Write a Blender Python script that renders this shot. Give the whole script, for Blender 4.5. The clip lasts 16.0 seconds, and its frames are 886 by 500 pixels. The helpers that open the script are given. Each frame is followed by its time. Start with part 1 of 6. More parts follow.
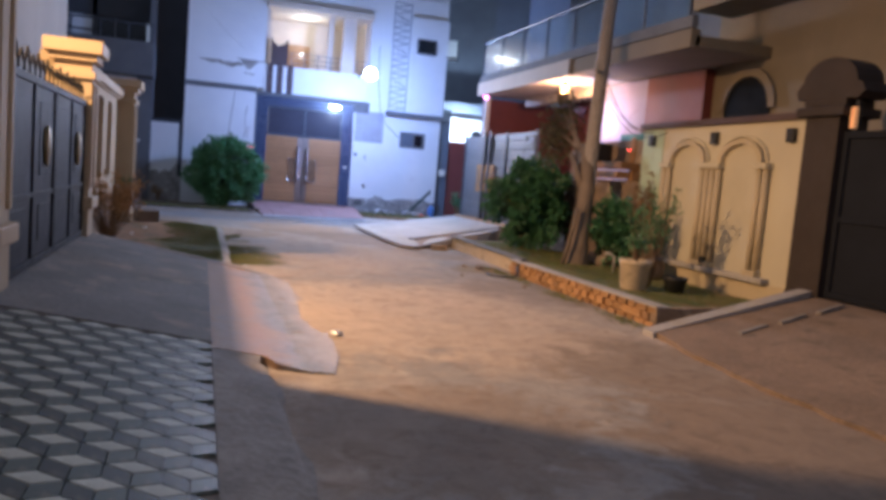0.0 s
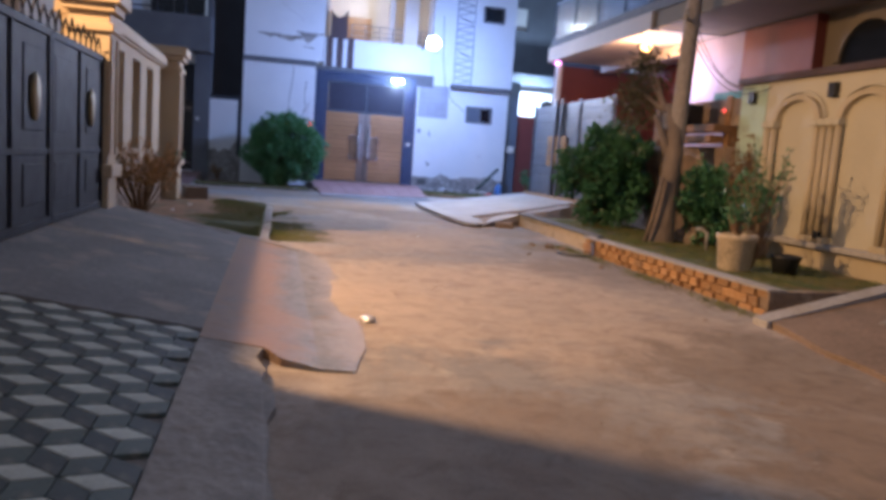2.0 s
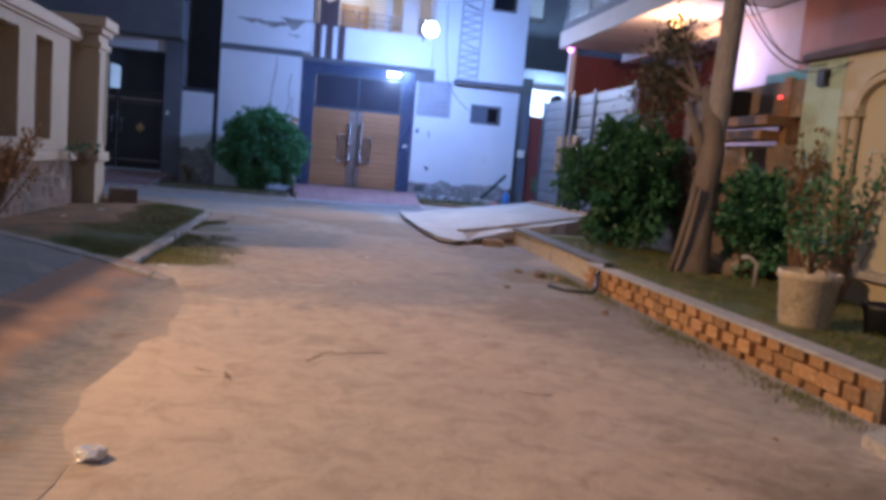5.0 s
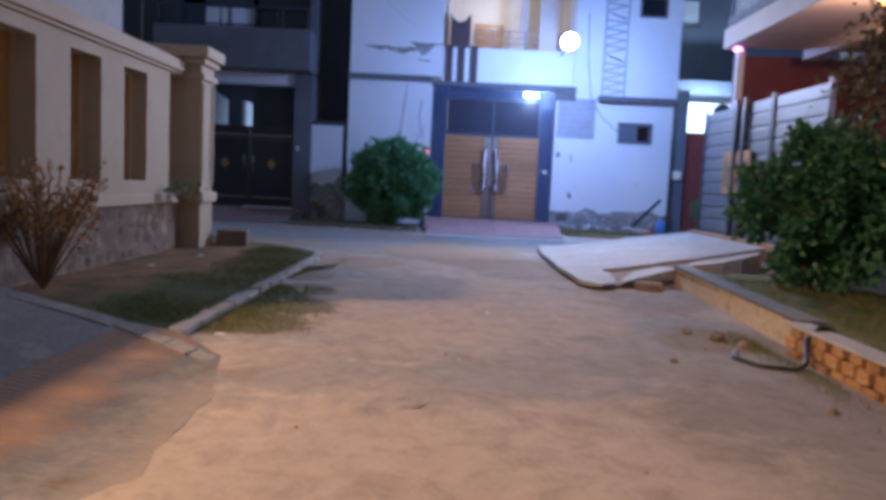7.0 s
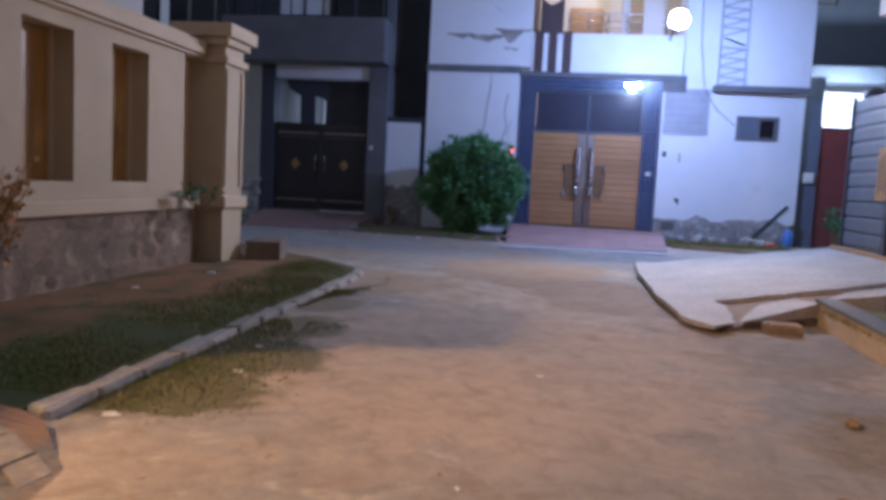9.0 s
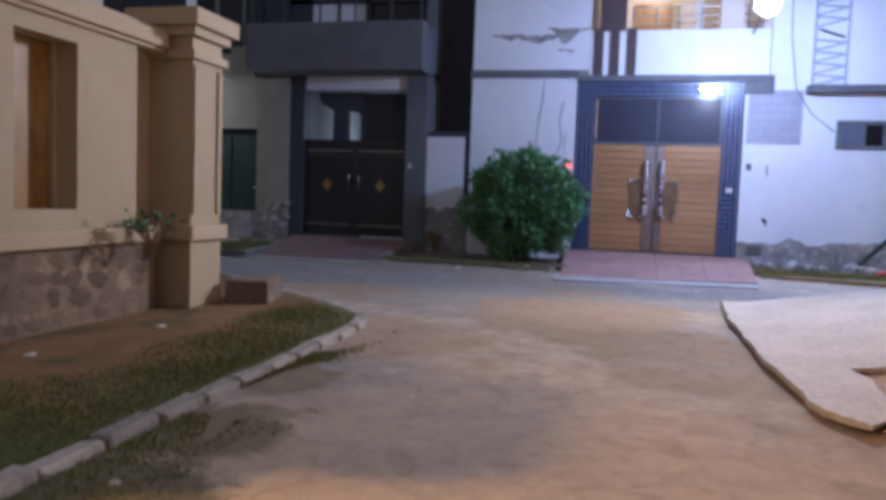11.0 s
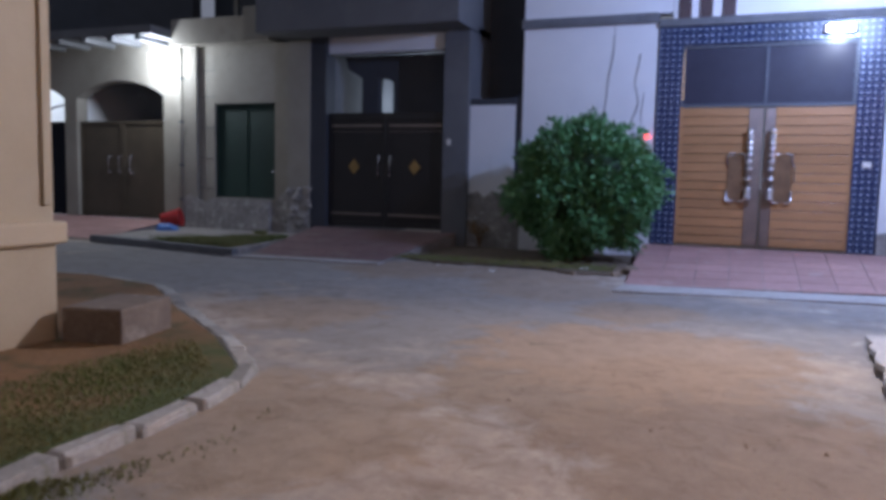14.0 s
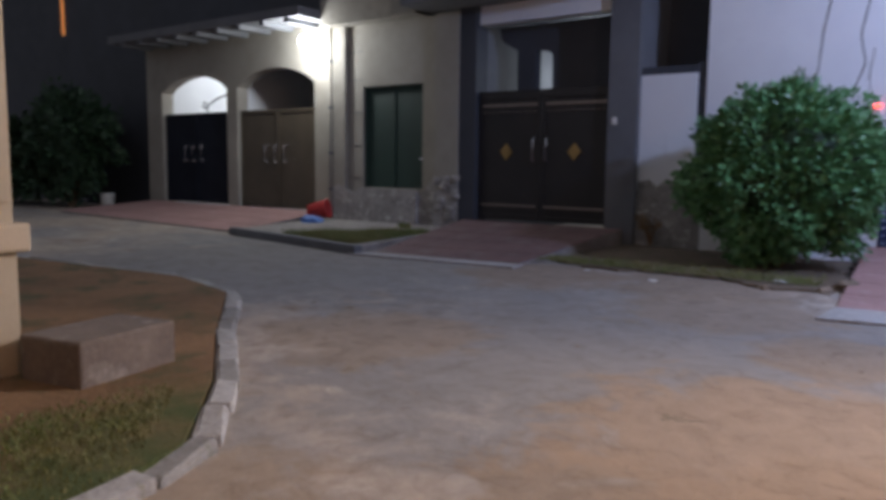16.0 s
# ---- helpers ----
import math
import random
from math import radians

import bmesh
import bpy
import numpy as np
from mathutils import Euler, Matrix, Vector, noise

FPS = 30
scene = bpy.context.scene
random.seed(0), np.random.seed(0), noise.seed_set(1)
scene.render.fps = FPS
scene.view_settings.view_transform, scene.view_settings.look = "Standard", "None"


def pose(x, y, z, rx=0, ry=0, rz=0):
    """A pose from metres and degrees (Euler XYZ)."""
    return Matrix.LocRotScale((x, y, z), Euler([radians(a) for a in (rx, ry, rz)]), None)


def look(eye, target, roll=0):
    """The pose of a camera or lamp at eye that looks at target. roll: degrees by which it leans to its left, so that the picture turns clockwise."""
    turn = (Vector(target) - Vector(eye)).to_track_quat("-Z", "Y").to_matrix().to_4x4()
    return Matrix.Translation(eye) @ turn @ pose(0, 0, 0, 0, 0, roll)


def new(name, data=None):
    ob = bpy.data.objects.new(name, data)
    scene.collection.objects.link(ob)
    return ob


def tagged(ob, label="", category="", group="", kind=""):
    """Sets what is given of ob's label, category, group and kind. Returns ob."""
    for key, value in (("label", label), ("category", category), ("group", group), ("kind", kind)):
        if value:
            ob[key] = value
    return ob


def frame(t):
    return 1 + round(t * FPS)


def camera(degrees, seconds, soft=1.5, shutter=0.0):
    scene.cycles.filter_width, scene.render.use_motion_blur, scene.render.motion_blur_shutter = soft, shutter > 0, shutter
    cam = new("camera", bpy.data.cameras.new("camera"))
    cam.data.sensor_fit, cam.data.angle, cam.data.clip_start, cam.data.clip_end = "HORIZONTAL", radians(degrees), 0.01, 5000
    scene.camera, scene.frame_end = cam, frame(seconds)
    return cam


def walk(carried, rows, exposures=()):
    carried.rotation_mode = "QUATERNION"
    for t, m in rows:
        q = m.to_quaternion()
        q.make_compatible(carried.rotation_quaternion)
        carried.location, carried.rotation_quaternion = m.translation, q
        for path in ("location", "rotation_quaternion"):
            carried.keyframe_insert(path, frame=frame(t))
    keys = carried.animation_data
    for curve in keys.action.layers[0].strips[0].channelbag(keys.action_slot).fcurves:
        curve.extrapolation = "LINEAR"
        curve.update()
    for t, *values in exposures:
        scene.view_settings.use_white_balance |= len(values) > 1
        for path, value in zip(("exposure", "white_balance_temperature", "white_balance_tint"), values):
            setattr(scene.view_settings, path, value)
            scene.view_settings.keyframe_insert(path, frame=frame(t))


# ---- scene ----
cam = camera(61.2, 16.0, 4.0, 0.5)
METRES, EYE, TILT, LEAN, TURN = 17.647, 1.5, 0.0, 0.0, -18.2
ROWS = [
    (0.0, 0.0, 0.0, 0.0, 0.44, -5.43, -4.67),
    (0.5, 0.0018, 0.0176, -0.0023, 2.07, -6.7, -4.45),
    (1.0, 0.0033, 0.0348, -0.0062, 3.33, -7.34, -4.15),
    (1.5, 0.0021, 0.0595, -0.0112, 4.36, -7.29, -4.06),
    (2.0, 0.0069, 0.086, -0.0164, 5.86, -6.97, -4.07),
    (2.5, 0.0108, 0.1156, -0.0179, 6.97, -6.38, -4.13),
    (3.0, 0.0181, 0.1464, -0.0194, 6.93, -5.04, -4.18),
    (5.5, 0.0375, 0.2985, -0.0206, 8.86, -6.66, -5.67),
    (6.0, 0.0333, 0.3271, -0.0197, 12.24, -5.62, -4.61),
    (6.5, 0.0295, 0.3579, -0.02, 15.35, -5.3, -3.58),
    (7.0, 0.0276, 0.3882, -0.0183, 19.1, -5.17, -2.78),
    (7.5, 0.0229, 0.4245, -0.018, 22.23, -5.31, -2.59),
    (8.0, 0.0208, 0.4577, -0.018, 24.32, -5.36, -2.78),
    (10.5, -0.0187, 0.6245, -0.0143, 30.51, -4.95, -2.31),
    (11.0, -0.0316, 0.6562, -0.0153, 32.02, -4.0, -2.11),
    (11.5, -0.0423, 0.6918, -0.0158, 34.2, -3.27, -1.93),
    (12.0, -0.0532, 0.7231, -0.0173, 36.06, -3.36, -1.42),
    (12.5, -0.0613, 0.7583, -0.0158, 37.5, -3.69, -1.34),
    (13.0, -0.0678, 0.7885, -0.0151, 38.31, -4.2, -1.18),
    (13.5, -0.077, 0.822, -0.0163, 38.79, -4.82, -1.23),
    (14.0, -0.0838, 0.8559, -0.0169, 39.67, -5.29, -1.33),
    (14.5, -0.0944, 0.886, -0.0188, 42.01, -5.92, -1.34),
    (15.0, -0.1047, 0.9152, -0.0187, 45.19, -6.42, -1.3),
    (15.5, -0.117, 0.941, -0.0173, 49.32, -6.44, -0.99),
    (16.0, -0.1326, 0.9692, -0.0172, 54.6, -6.47, -0.71),
]
walk(cam, [(t, pose(0, 0, EYE, TILT, LEAN, TURN) @ pose(METRES * x, METRES * y, METRES * z, 90 + pitch, roll, yaw)) for t, x, y, z, yaw, pitch, roll in ROWS],
     exposures=[(0.0, 0.36, 5300, 9), (3.0, 0.25, 5100, 9), (5.5, 0.04, 4800, 10), (8.0, 0.03, 5100, 11), (10.5, 0.22, 5950, 11), (12.5, 0.28, 6150, 11), (14.0, 0.2, 5950, 11), (15.0, 0.16, 6150, 10), (16.0, 0.26, 6600, 10)])

# ---- world, lights ----
world = bpy.data.worlds.new("night_sky")
scene.world = world
world.use_nodes = True
wn = world.node_tree.nodes
wn["Background"].inputs[0].default_value = (0.148, 0.155, 0.185, 1)
wn["Background"].inputs[1].default_value = 1.0


def lamp(name, at, watts, colour, radius=0.1, spot=None, aim=None):
    data = bpy.data.lights.new(name, "SPOT" if spot else "POINT")
    data.energy, data.color, data.shadow_soft_size = watts, colour, radius
    ob = new(name, data)
    if spot:
        data.spot_size, data.spot_blend = radians(spot), 0.85
        ob.matrix_world = look(at, aim)
    else:
        ob.location = at
    return ob


FLOOD = (5.3, 25.6, 4.78)
COLD, SODIUM, WHITE = (0.43, 0.55, 1.0), (1.0, 0.52, 0.195), (0.9, 0.95, 1.0)
lamp("flood_light", (FLOOD[0], FLOOD[1] - 0.02, FLOOD[2] - 0.14), 920, COLD, 0.12)
# warm spot added at the flood light to brighten and tint the lane
lamp("lane_fill_beam", (FLOOD[0], FLOOD[1] - 0.12, FLOOD[2] - 0.1), 1650, (1.0, 0.82, 0.68), 0.15, 106, (2.0, 11.0, 0.6))
lamp("porch_light", (-4.3, 9.2, 5.2), 4100, SODIUM, 0.11, 110, (1.5, 9.0, -0.2))
lamp("canopy_light", (8.3, 16.8, 3.78), 170, (1.0, 0.47, 0.17), 0.08)
lamp("gate_light", (4.75, 28.93, 3.72), 26, (0.85, 0.93, 1.0), 0.05)
lamp("arch_light", (-9.35, 28.66, 3.75), 115, (0.95, 0.98, 1.0), 0.08)
lamp("neighbour_light", (10.3, 29.6, 3.75), 420, (0.82, 0.92, 1.0), 0.1)
lamp("terrace_light", (8.75, 16.2, 3.2), 46, (0.72, 0.68, 1.0), 0.1)
lamp("balcony_light", (3.6, 30.4, 6.75), 45, (1.0, 0.95, 0.85), 0.1)
lamp("carport_light", (-14.2, 31.5, 3.6), 85, (0.95, 0.98, 1.0), 0.1)
# unseen warm fill, added to lift the near end of the lane
lamp("near_fill_light", (-0.9, -1.4, 6.2), 190, (1.0, 0.58, 0.27), 0.15)
lamp("carport_lamp", (-4.2, 32.2, 3.1), 50, (0.8, 0.88, 1.0), 0.08)


# ---- materials ----
def rgb(c):
    return (c[0], c[1], c[2], 1)


def surface(name, a, b, rough=0.8, big=1.2, fine=35.0, bump=0.25, metal=0.0, stain=None, grain=0.18, vary=0.0, cut=0.55, stretch=(1, 1, 1), coat=0.0, spec=0.5):
    """Two tones in large patches, fine grain, optional stains, and relief."""
    m = bpy.data.materials.new(name)
    m.use_nodes = True
    nt = m.node_tree
    N, L = nt.nodes, nt.links
    bsdf = N["Principled BSDF"]
    tc = N.new("ShaderNodeTexCoord")
    mp = N.new("ShaderNodeMapping")
    mp.inputs["Scale"].default_value = stretch
    L.new(tc.outputs["Object"], mp.inputs["Vector"])

    def noisy(scale, detail):
        n = N.new("ShaderNodeTexNoise")
        n.inputs["Scale"].default_value, n.inputs["Detail"].default_value = scale, detail
        n.inputs["Roughness"].default_value = 0.62
        L.new(mp.outputs["Vector"], n.inputs["Vector"])
        return n.outputs["Fac"]

    def mix(f, x, y, how="MIX"):
        k = N.new("ShaderNodeMix")
        k.data_type, k.blend_type = "RGBA", how
        for sock, v in ((k.inputs[0], f), (k.inputs[6], x), (k.inputs[7], y)):
            if hasattr(v, "is_linked"):
                L.new(v, sock)
            else:
                sock.default_value = v
        return k.outputs[2]

    def ramp(f, lo, hi, c0=(0, 0, 0, 1), c1=(1, 1, 1, 1)):
        r = N.new("ShaderNodeValToRGB")
        r.color_ramp.elements[0].position, r.color_ramp.elements[1].position = lo, hi
        r.color_ramp.elements[0].color, r.color_ramp.elements[1].color = c0, c1
        L.new(f, r.inputs[0])
        return r.outputs[0]

    patch = ramp(noisy(big, 5), 0.36, 0.64)
    col = mix(patch, rgb(a), rgb(b))
    g = noisy(fine, 4)
    lo, hi = 1 - grain * 1.6, 1 + grain
    col = mix(1.0, col, ramp(g, 0.28, 0.72, (lo, lo, lo, 1), (hi, hi, hi, 1)), "MULTIPLY")
    if stain:
        col = mix(ramp(noisy(big * 1.9 + 0.35, 8), cut, cut + 0.12), col, rgb(stain))
    if vary:
        oi = N.new("ShaderNodeObjectInfo")
        lo, hi = 1 - vary, 1 + vary
        col = mix(1.0, col, ramp(oi.outputs["Random"], 0.0, 1.0, (lo, lo, lo, 1), (hi, hi, hi, 1)), "MULTIPLY")
    L.new(col, bsdf.inputs["Base Color"])
    rr = N.new("ShaderNodeMapRange")
    rr.inputs["To Min"].default_value, rr.inputs["To Max"].default_value = max(0.03, rough - 0.12), min(1, rough + 0.12)
    L.new(noisy(big * 3, 4), rr.inputs["Value"])
    L.new(rr.outputs[0], bsdf.inputs["Roughness"])
    bsdf.inputs["Metallic"].default_value = metal
    bsdf.inputs["Coat Weight"].default_value = coat
    bsdf.inputs["Specular IOR Level"].default_value = spec
    if bump:
        bp = N.new("ShaderNodeBump")
        bp.inputs["Strength"].default_value, bp.inputs["Distance"].default_value = bump, 0.02
        L.new(g, bp.inputs["Height"])
        L.new(bp.outputs[0], bsdf.inputs["Normal"])
    return m


def glowing(name, colour, strength):
    m = bpy.data.materials.new(name)
    m.use_nodes = True
    b = m.node_tree.nodes["Principled BSDF"]
    b.inputs["Base Color"].default_value = rgb(colour)
    b.inputs["Emission Color"].default_value = rgb(colour)
    b.inputs["Emission Strength"].default_value = strength
    return m


def glass(name, tint, rough=0.05):
    m = bpy.data.materials.new(name)
    m.use_nodes = True
    b = m.node_tree.nodes["Principled BSDF"]
    b.inputs["Base Color"].default_value = rgb(tint)
    b.inputs["Roughness"].default_value = rough
    b.inputs["Transmission Weight"].default_value = 1.0
    b.inputs["IOR"].default_value = 1.45
    return m


def road_surface():
    """Old concrete under drifts of sandy dust, with dark specks and worn grey tracks."""
    m = bpy.data.materials.new("dusty_concrete_road")
    m.use_nodes = True
    N, L = m.node_tree.nodes, m.node_tree.links
    bsdf = N["Principled BSDF"]
    tc = N.new("ShaderNodeTexCoord")

    def noisy(scale, detail, rough=0.6, warp=0.0):
        n = N.new("ShaderNodeTexNoise")
        n.inputs["Scale"].default_value, n.inputs["Detail"].default_value, n.inputs["Roughness"].default_value, n.inputs["Distortion"].default_value = scale, detail, rough, warp
        L.new(tc.outputs["Object"], n.inputs["Vector"])
        return n.outputs["Fac"]

    def ramp(f, stops):
        r = N.new("ShaderNodeValToRGB")
        e = r.color_ramp.elements
        e[0].position, e[0].color = stops[0][0], rgb(stops[0][1])
        e[1].position, e[1].color = stops[-1][0], rgb(stops[-1][1])
        for p, c in stops[1:-1]:
            k = e.new(p)
            k.color = rgb(c)
        L.new(f, r.inputs[0])
        return r.outputs[0]

    def mix(f, x, y, how="MIX"):
        k = N.new("ShaderNodeMix")
        k.data_type, k.blend_type = "RGBA", how
        for sock, v in ((k.inputs[0], f), (k.inputs[6], x), (k.inputs[7], y)):
            if hasattr(v, "is_linked"):
                L.new(v, sock)
            else:
                sock.default_value = v
        return k.outputs[2]

    grey = ramp(noisy(1.4, 6), [(0.3, (0.25, 0.235, 0.222)), (0.7, (0.33, 0.305, 0.283))])
    sand = ramp(noisy(2.6, 7, 0.65), [(0.3, (0.35, 0.283, 0.222)), (0.55, (0.43, 0.355, 0.285)), (0.75, (0.5, 0.43, 0.36))])
    cover = ramp(noisy(0.33, 8, 0.6, 0.6), [(0.42, (0, 0, 0)), (0.56, (1, 1, 1))])
    col = mix(cover, grey, sand)
    dirt = ramp(noisy(0.75, 10, 0.72, 0.9), [(0.535, (0, 0, 0)), (0.66, (0.85, 0.85, 0.85))])
    col = mix(dirt, col, (0.255, 0.185, 0.135, 1))
    pale = ramp(noisy(1.9, 8, 0.7, 0.4), [(0.57, (0, 0, 0)), (0.69, (0.7, 0.7, 0.7))])
    col = mix(pale, col, (0.6, 0.53, 0.46, 1))
    uneven = noisy(1.7, 9, 0.72, 0.5)

    def blob(cx, cy, reach, colour, amount):
        """A soft-edged patch of colour lying at one place of the lane."""
        dist = N.new("ShaderNodeVectorMath")
        dist.operation = "DISTANCE"
        dist.inputs[1].default_value = (cx, cy, -0.15)
        L.new(tc.outputs["Object"], dist.inputs[0])
        near = N.new("ShaderNodeMapRange")
        near.inputs["From Max"].default_value, near.inputs["To Min"].default_value, near.inputs["To Max"].default_value = reach, 0.8, -0.2
        L.new(dist.outputs["Value"], near.inputs["Value"])
        both = N.new("ShaderNodeMath")
        both.operation = "MULTIPLY_ADD"
        both.inputs[1].default_value = 1.5
        L.new(uneven, both.inputs[0])
        L.new(near.outputs[0], both.inputs[2])
        return mix(ramp(both.outputs[0], [(0.78, (0, 0, 0)), (1.4, (amount, amount, amount))]), col, (*colour, 1))

    for cx, cy, reach, colour, amount in (
            (1.2, 22.5, 4.2, (0.25, 0.232, 0.215), 0.85), (-4.5, 24.0, 4.5, (0.25, 0.235, 0.22), 0.85), (4.7, 12.8, 2.4, (0.26, 0.245, 0.23), 0.85), (4.6, 9.0, 1.8, (0.33, 0.29, 0.25), 0.6), (4.9, 15.5, 1.4, (0.25, 0.2, 0.15), 0.75), (4.2, 6.4, 1.8, (0.22, 0.17, 0.125), 0.75), (5.0, 10.6, 1.9, (0.25, 0.21, 0.175), 0.8), (4.4, 3.6, 2.6, (0.19, 0.14, 0.1), 0.85),
            (2.4, 8.6, 3.4, (0.49, 0.395, 0.305), 0.7), (2.4, 14.5, 3.2, (0.41, 0.335, 0.265), 0.7), (3.3, 19.0, 1.5, (0.25, 0.175, 0.115), 0.9), (3.05, 20.2, 1.1, (0.28, 0.2, 0.135), 0.85), (2.15, 19.5, 1.1, (0.29, 0.21, 0.14), 0.85), (3.9, 18.0, 1.8, (0.29, 0.22, 0.16), 0.75), (2.6, 20.9, 2.0, (0.36, 0.245, 0.155), 0.8),
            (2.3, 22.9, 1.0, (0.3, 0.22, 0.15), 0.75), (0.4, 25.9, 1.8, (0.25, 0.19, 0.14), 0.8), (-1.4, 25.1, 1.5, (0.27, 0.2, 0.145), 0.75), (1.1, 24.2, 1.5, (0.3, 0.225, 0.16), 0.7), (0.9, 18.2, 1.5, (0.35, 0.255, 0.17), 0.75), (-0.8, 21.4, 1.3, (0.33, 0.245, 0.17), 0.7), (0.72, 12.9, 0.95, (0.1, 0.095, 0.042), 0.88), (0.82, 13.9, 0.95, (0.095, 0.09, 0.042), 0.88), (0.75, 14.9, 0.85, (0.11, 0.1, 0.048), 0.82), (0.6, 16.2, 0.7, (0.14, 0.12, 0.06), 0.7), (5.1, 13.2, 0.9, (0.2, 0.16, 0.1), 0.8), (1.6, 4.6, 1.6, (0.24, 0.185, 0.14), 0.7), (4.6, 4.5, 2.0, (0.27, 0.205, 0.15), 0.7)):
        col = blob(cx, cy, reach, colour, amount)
    fine = noisy(55, 5, 0.7)
    col = mix(1.0, col, ramp(fine, [(0.25, (0.88, 0.88, 0.88)), (0.75, (1.1, 1.1, 1.1))]), "MULTIPLY")
    mottle = ramp(noisy(4.6, 9, 0.7, 0.8), [(0.3, (0.74, 0.71, 0.68)), (0.5, (1, 1, 1)), (0.72, (1.16, 1.15, 1.14))])
    col = mix(1.0, col, mottle, "MULTIPLY")
    specks = ramp(noisy(14, 2, 0.5), [(0.75, (1, 1, 1)), (0.8, (0.75, 0.7, 0.66))])
    col = mix(1.0, col, specks, "MULTIPLY")
    L.new(col, bsdf.inputs["Base Color"])
    bsdf.inputs["Roughness"].default_value = 0.92
    height = N.new("ShaderNodeMath")
    height.operation = "MULTIPLY_ADD"
    height.inputs[1].default_value = 0.25
    L.new(fine, height.inputs[0])
    L.new(noisy(3.2, 8, 0.7), height.inputs[2])
    bp = N.new("ShaderNodeBump")
    bp.inputs["Strength"].default_value, bp.inputs["Distance"].default_value = 0.42, 0.06
    L.new(height.outputs[0], bp.inputs["Height"])
    L.new(bp.outputs[0], bsdf.inputs["Normal"])
    return m


def lip_surface():
    """Brushed concrete, sandy on its inner side with orange lamplight in the tint, with a bare grey outer band."""
    m = surface("stained_concrete_lip", (0.25, 0.23, 0.215), (0.15, 0.145, 0.138), 0.6, 2.6, 16, 0.4, stain=(0.16, 0.115, 0.08), grain=0.16, cut=0.56)
    N, L = m.node_tree.nodes, m.node_tree.links
    bsdf = N["Principled BSDF"]
    concrete = bsdf.inputs["Base Color"].links[0].from_socket
    tc = N.new("ShaderNodeTexCoord")
    xyz = N.new("ShaderNodeSeparateXYZ")
    L.new(tc.outputs["Object"], xyz.inputs[0])
    drift = N.new("ShaderNodeTexNoise")
    drift.inputs["Scale"].default_value, drift.inputs["Detail"].default_value, drift.inputs["Roughness"].default_value = 1.6, 8, 0.68
    L.new(tc.outputs["Object"], drift.inputs["Vector"])
    outer = N.new("ShaderNodeMapRange")
    outer.inputs["From Min"].default_value, outer.inputs["From Max"].default_value = 0.5, 1.15
    outer.inputs["To Min"].default_value, outer.inputs["To Max"].default_value = 0.24, -0.2
    L.new(xyz.outputs["X"], outer.inputs["Value"])
    total = N.new("ShaderNodeMath")
    L.new(outer.outputs[0], total.inputs[0])
    L.new(drift.outputs["Fac"], total.inputs[1])
    cover = N.new("ShaderNodeMapRange")
    cover.inputs["From Min"].default_value, cover.inputs["From Max"].default_value = 0.5, 0.72
    L.new(total.outputs[0], cover.inputs["Value"])
    mix = N.new("ShaderNodeMix")
    mix.data_type = "RGBA"
    L.new(cover.outputs[0], mix.inputs[0])
    L.new(concrete, mix.inputs[6])
    # sand colour that also holds the orange lamplight on the inner side
    mix.inputs[7].default_value = (0.28, 0.175, 0.11, 1)
    rim = N.new("ShaderNodeMath")
    rim.operation = "MULTIPLY_ADD"
    rim.inputs[1].default_value = 0.7
    L.new(drift.outputs["Fac"], rim.inputs[0])
    L.new(xyz.outputs["X"], rim.inputs[2])
    dust = N.new("ShaderNodeMapRange")
    dust.inputs["From Min"].default_value, dust.inputs["From Max"].default_value, dust.inputs["To Max"].default_value = 1.3, 1.62, 0.85
    L.new(rim.outputs[0], dust.inputs["Value"])
    dusty = N.new("ShaderNodeMix")
    dusty.data_type = "RGBA"
    L.new(dust.outputs[0], dusty.inputs[0])
    L.new(mix.outputs[2], dusty.inputs[6])
    dusty.inputs[7].default_value = (0.36, 0.295, 0.235, 1)
    L.new(dusty.outputs[2], bsdf.inputs["Base Color"])
    groove = N.new("ShaderNodeTexWave")
    groove.bands_direction = "Y"
    groove.inputs["Scale"].default_value, groove.inputs["Distortion"].default_value, groove.inputs["Detail"].default_value, groove.inputs["Detail Scale"].default_value = 5.0, 3.0, 3, 1.5
    L.new(tc.outputs["Object"], groove.inputs["Vector"])
    bump = N.new("ShaderNodeBump")
    bump.inputs["Strength"].default_value, bump.inputs["Distance"].default_value = 0.55, 0.012
    L.new(groove.outputs["Fac"], bump.inputs["Height"])
    L.new(bsdf.inputs["Normal"].links[0].from_socket, bump.inputs["Normal"])
    L.new(bump.outputs[0], bsdf.inputs["Normal"])
    return m


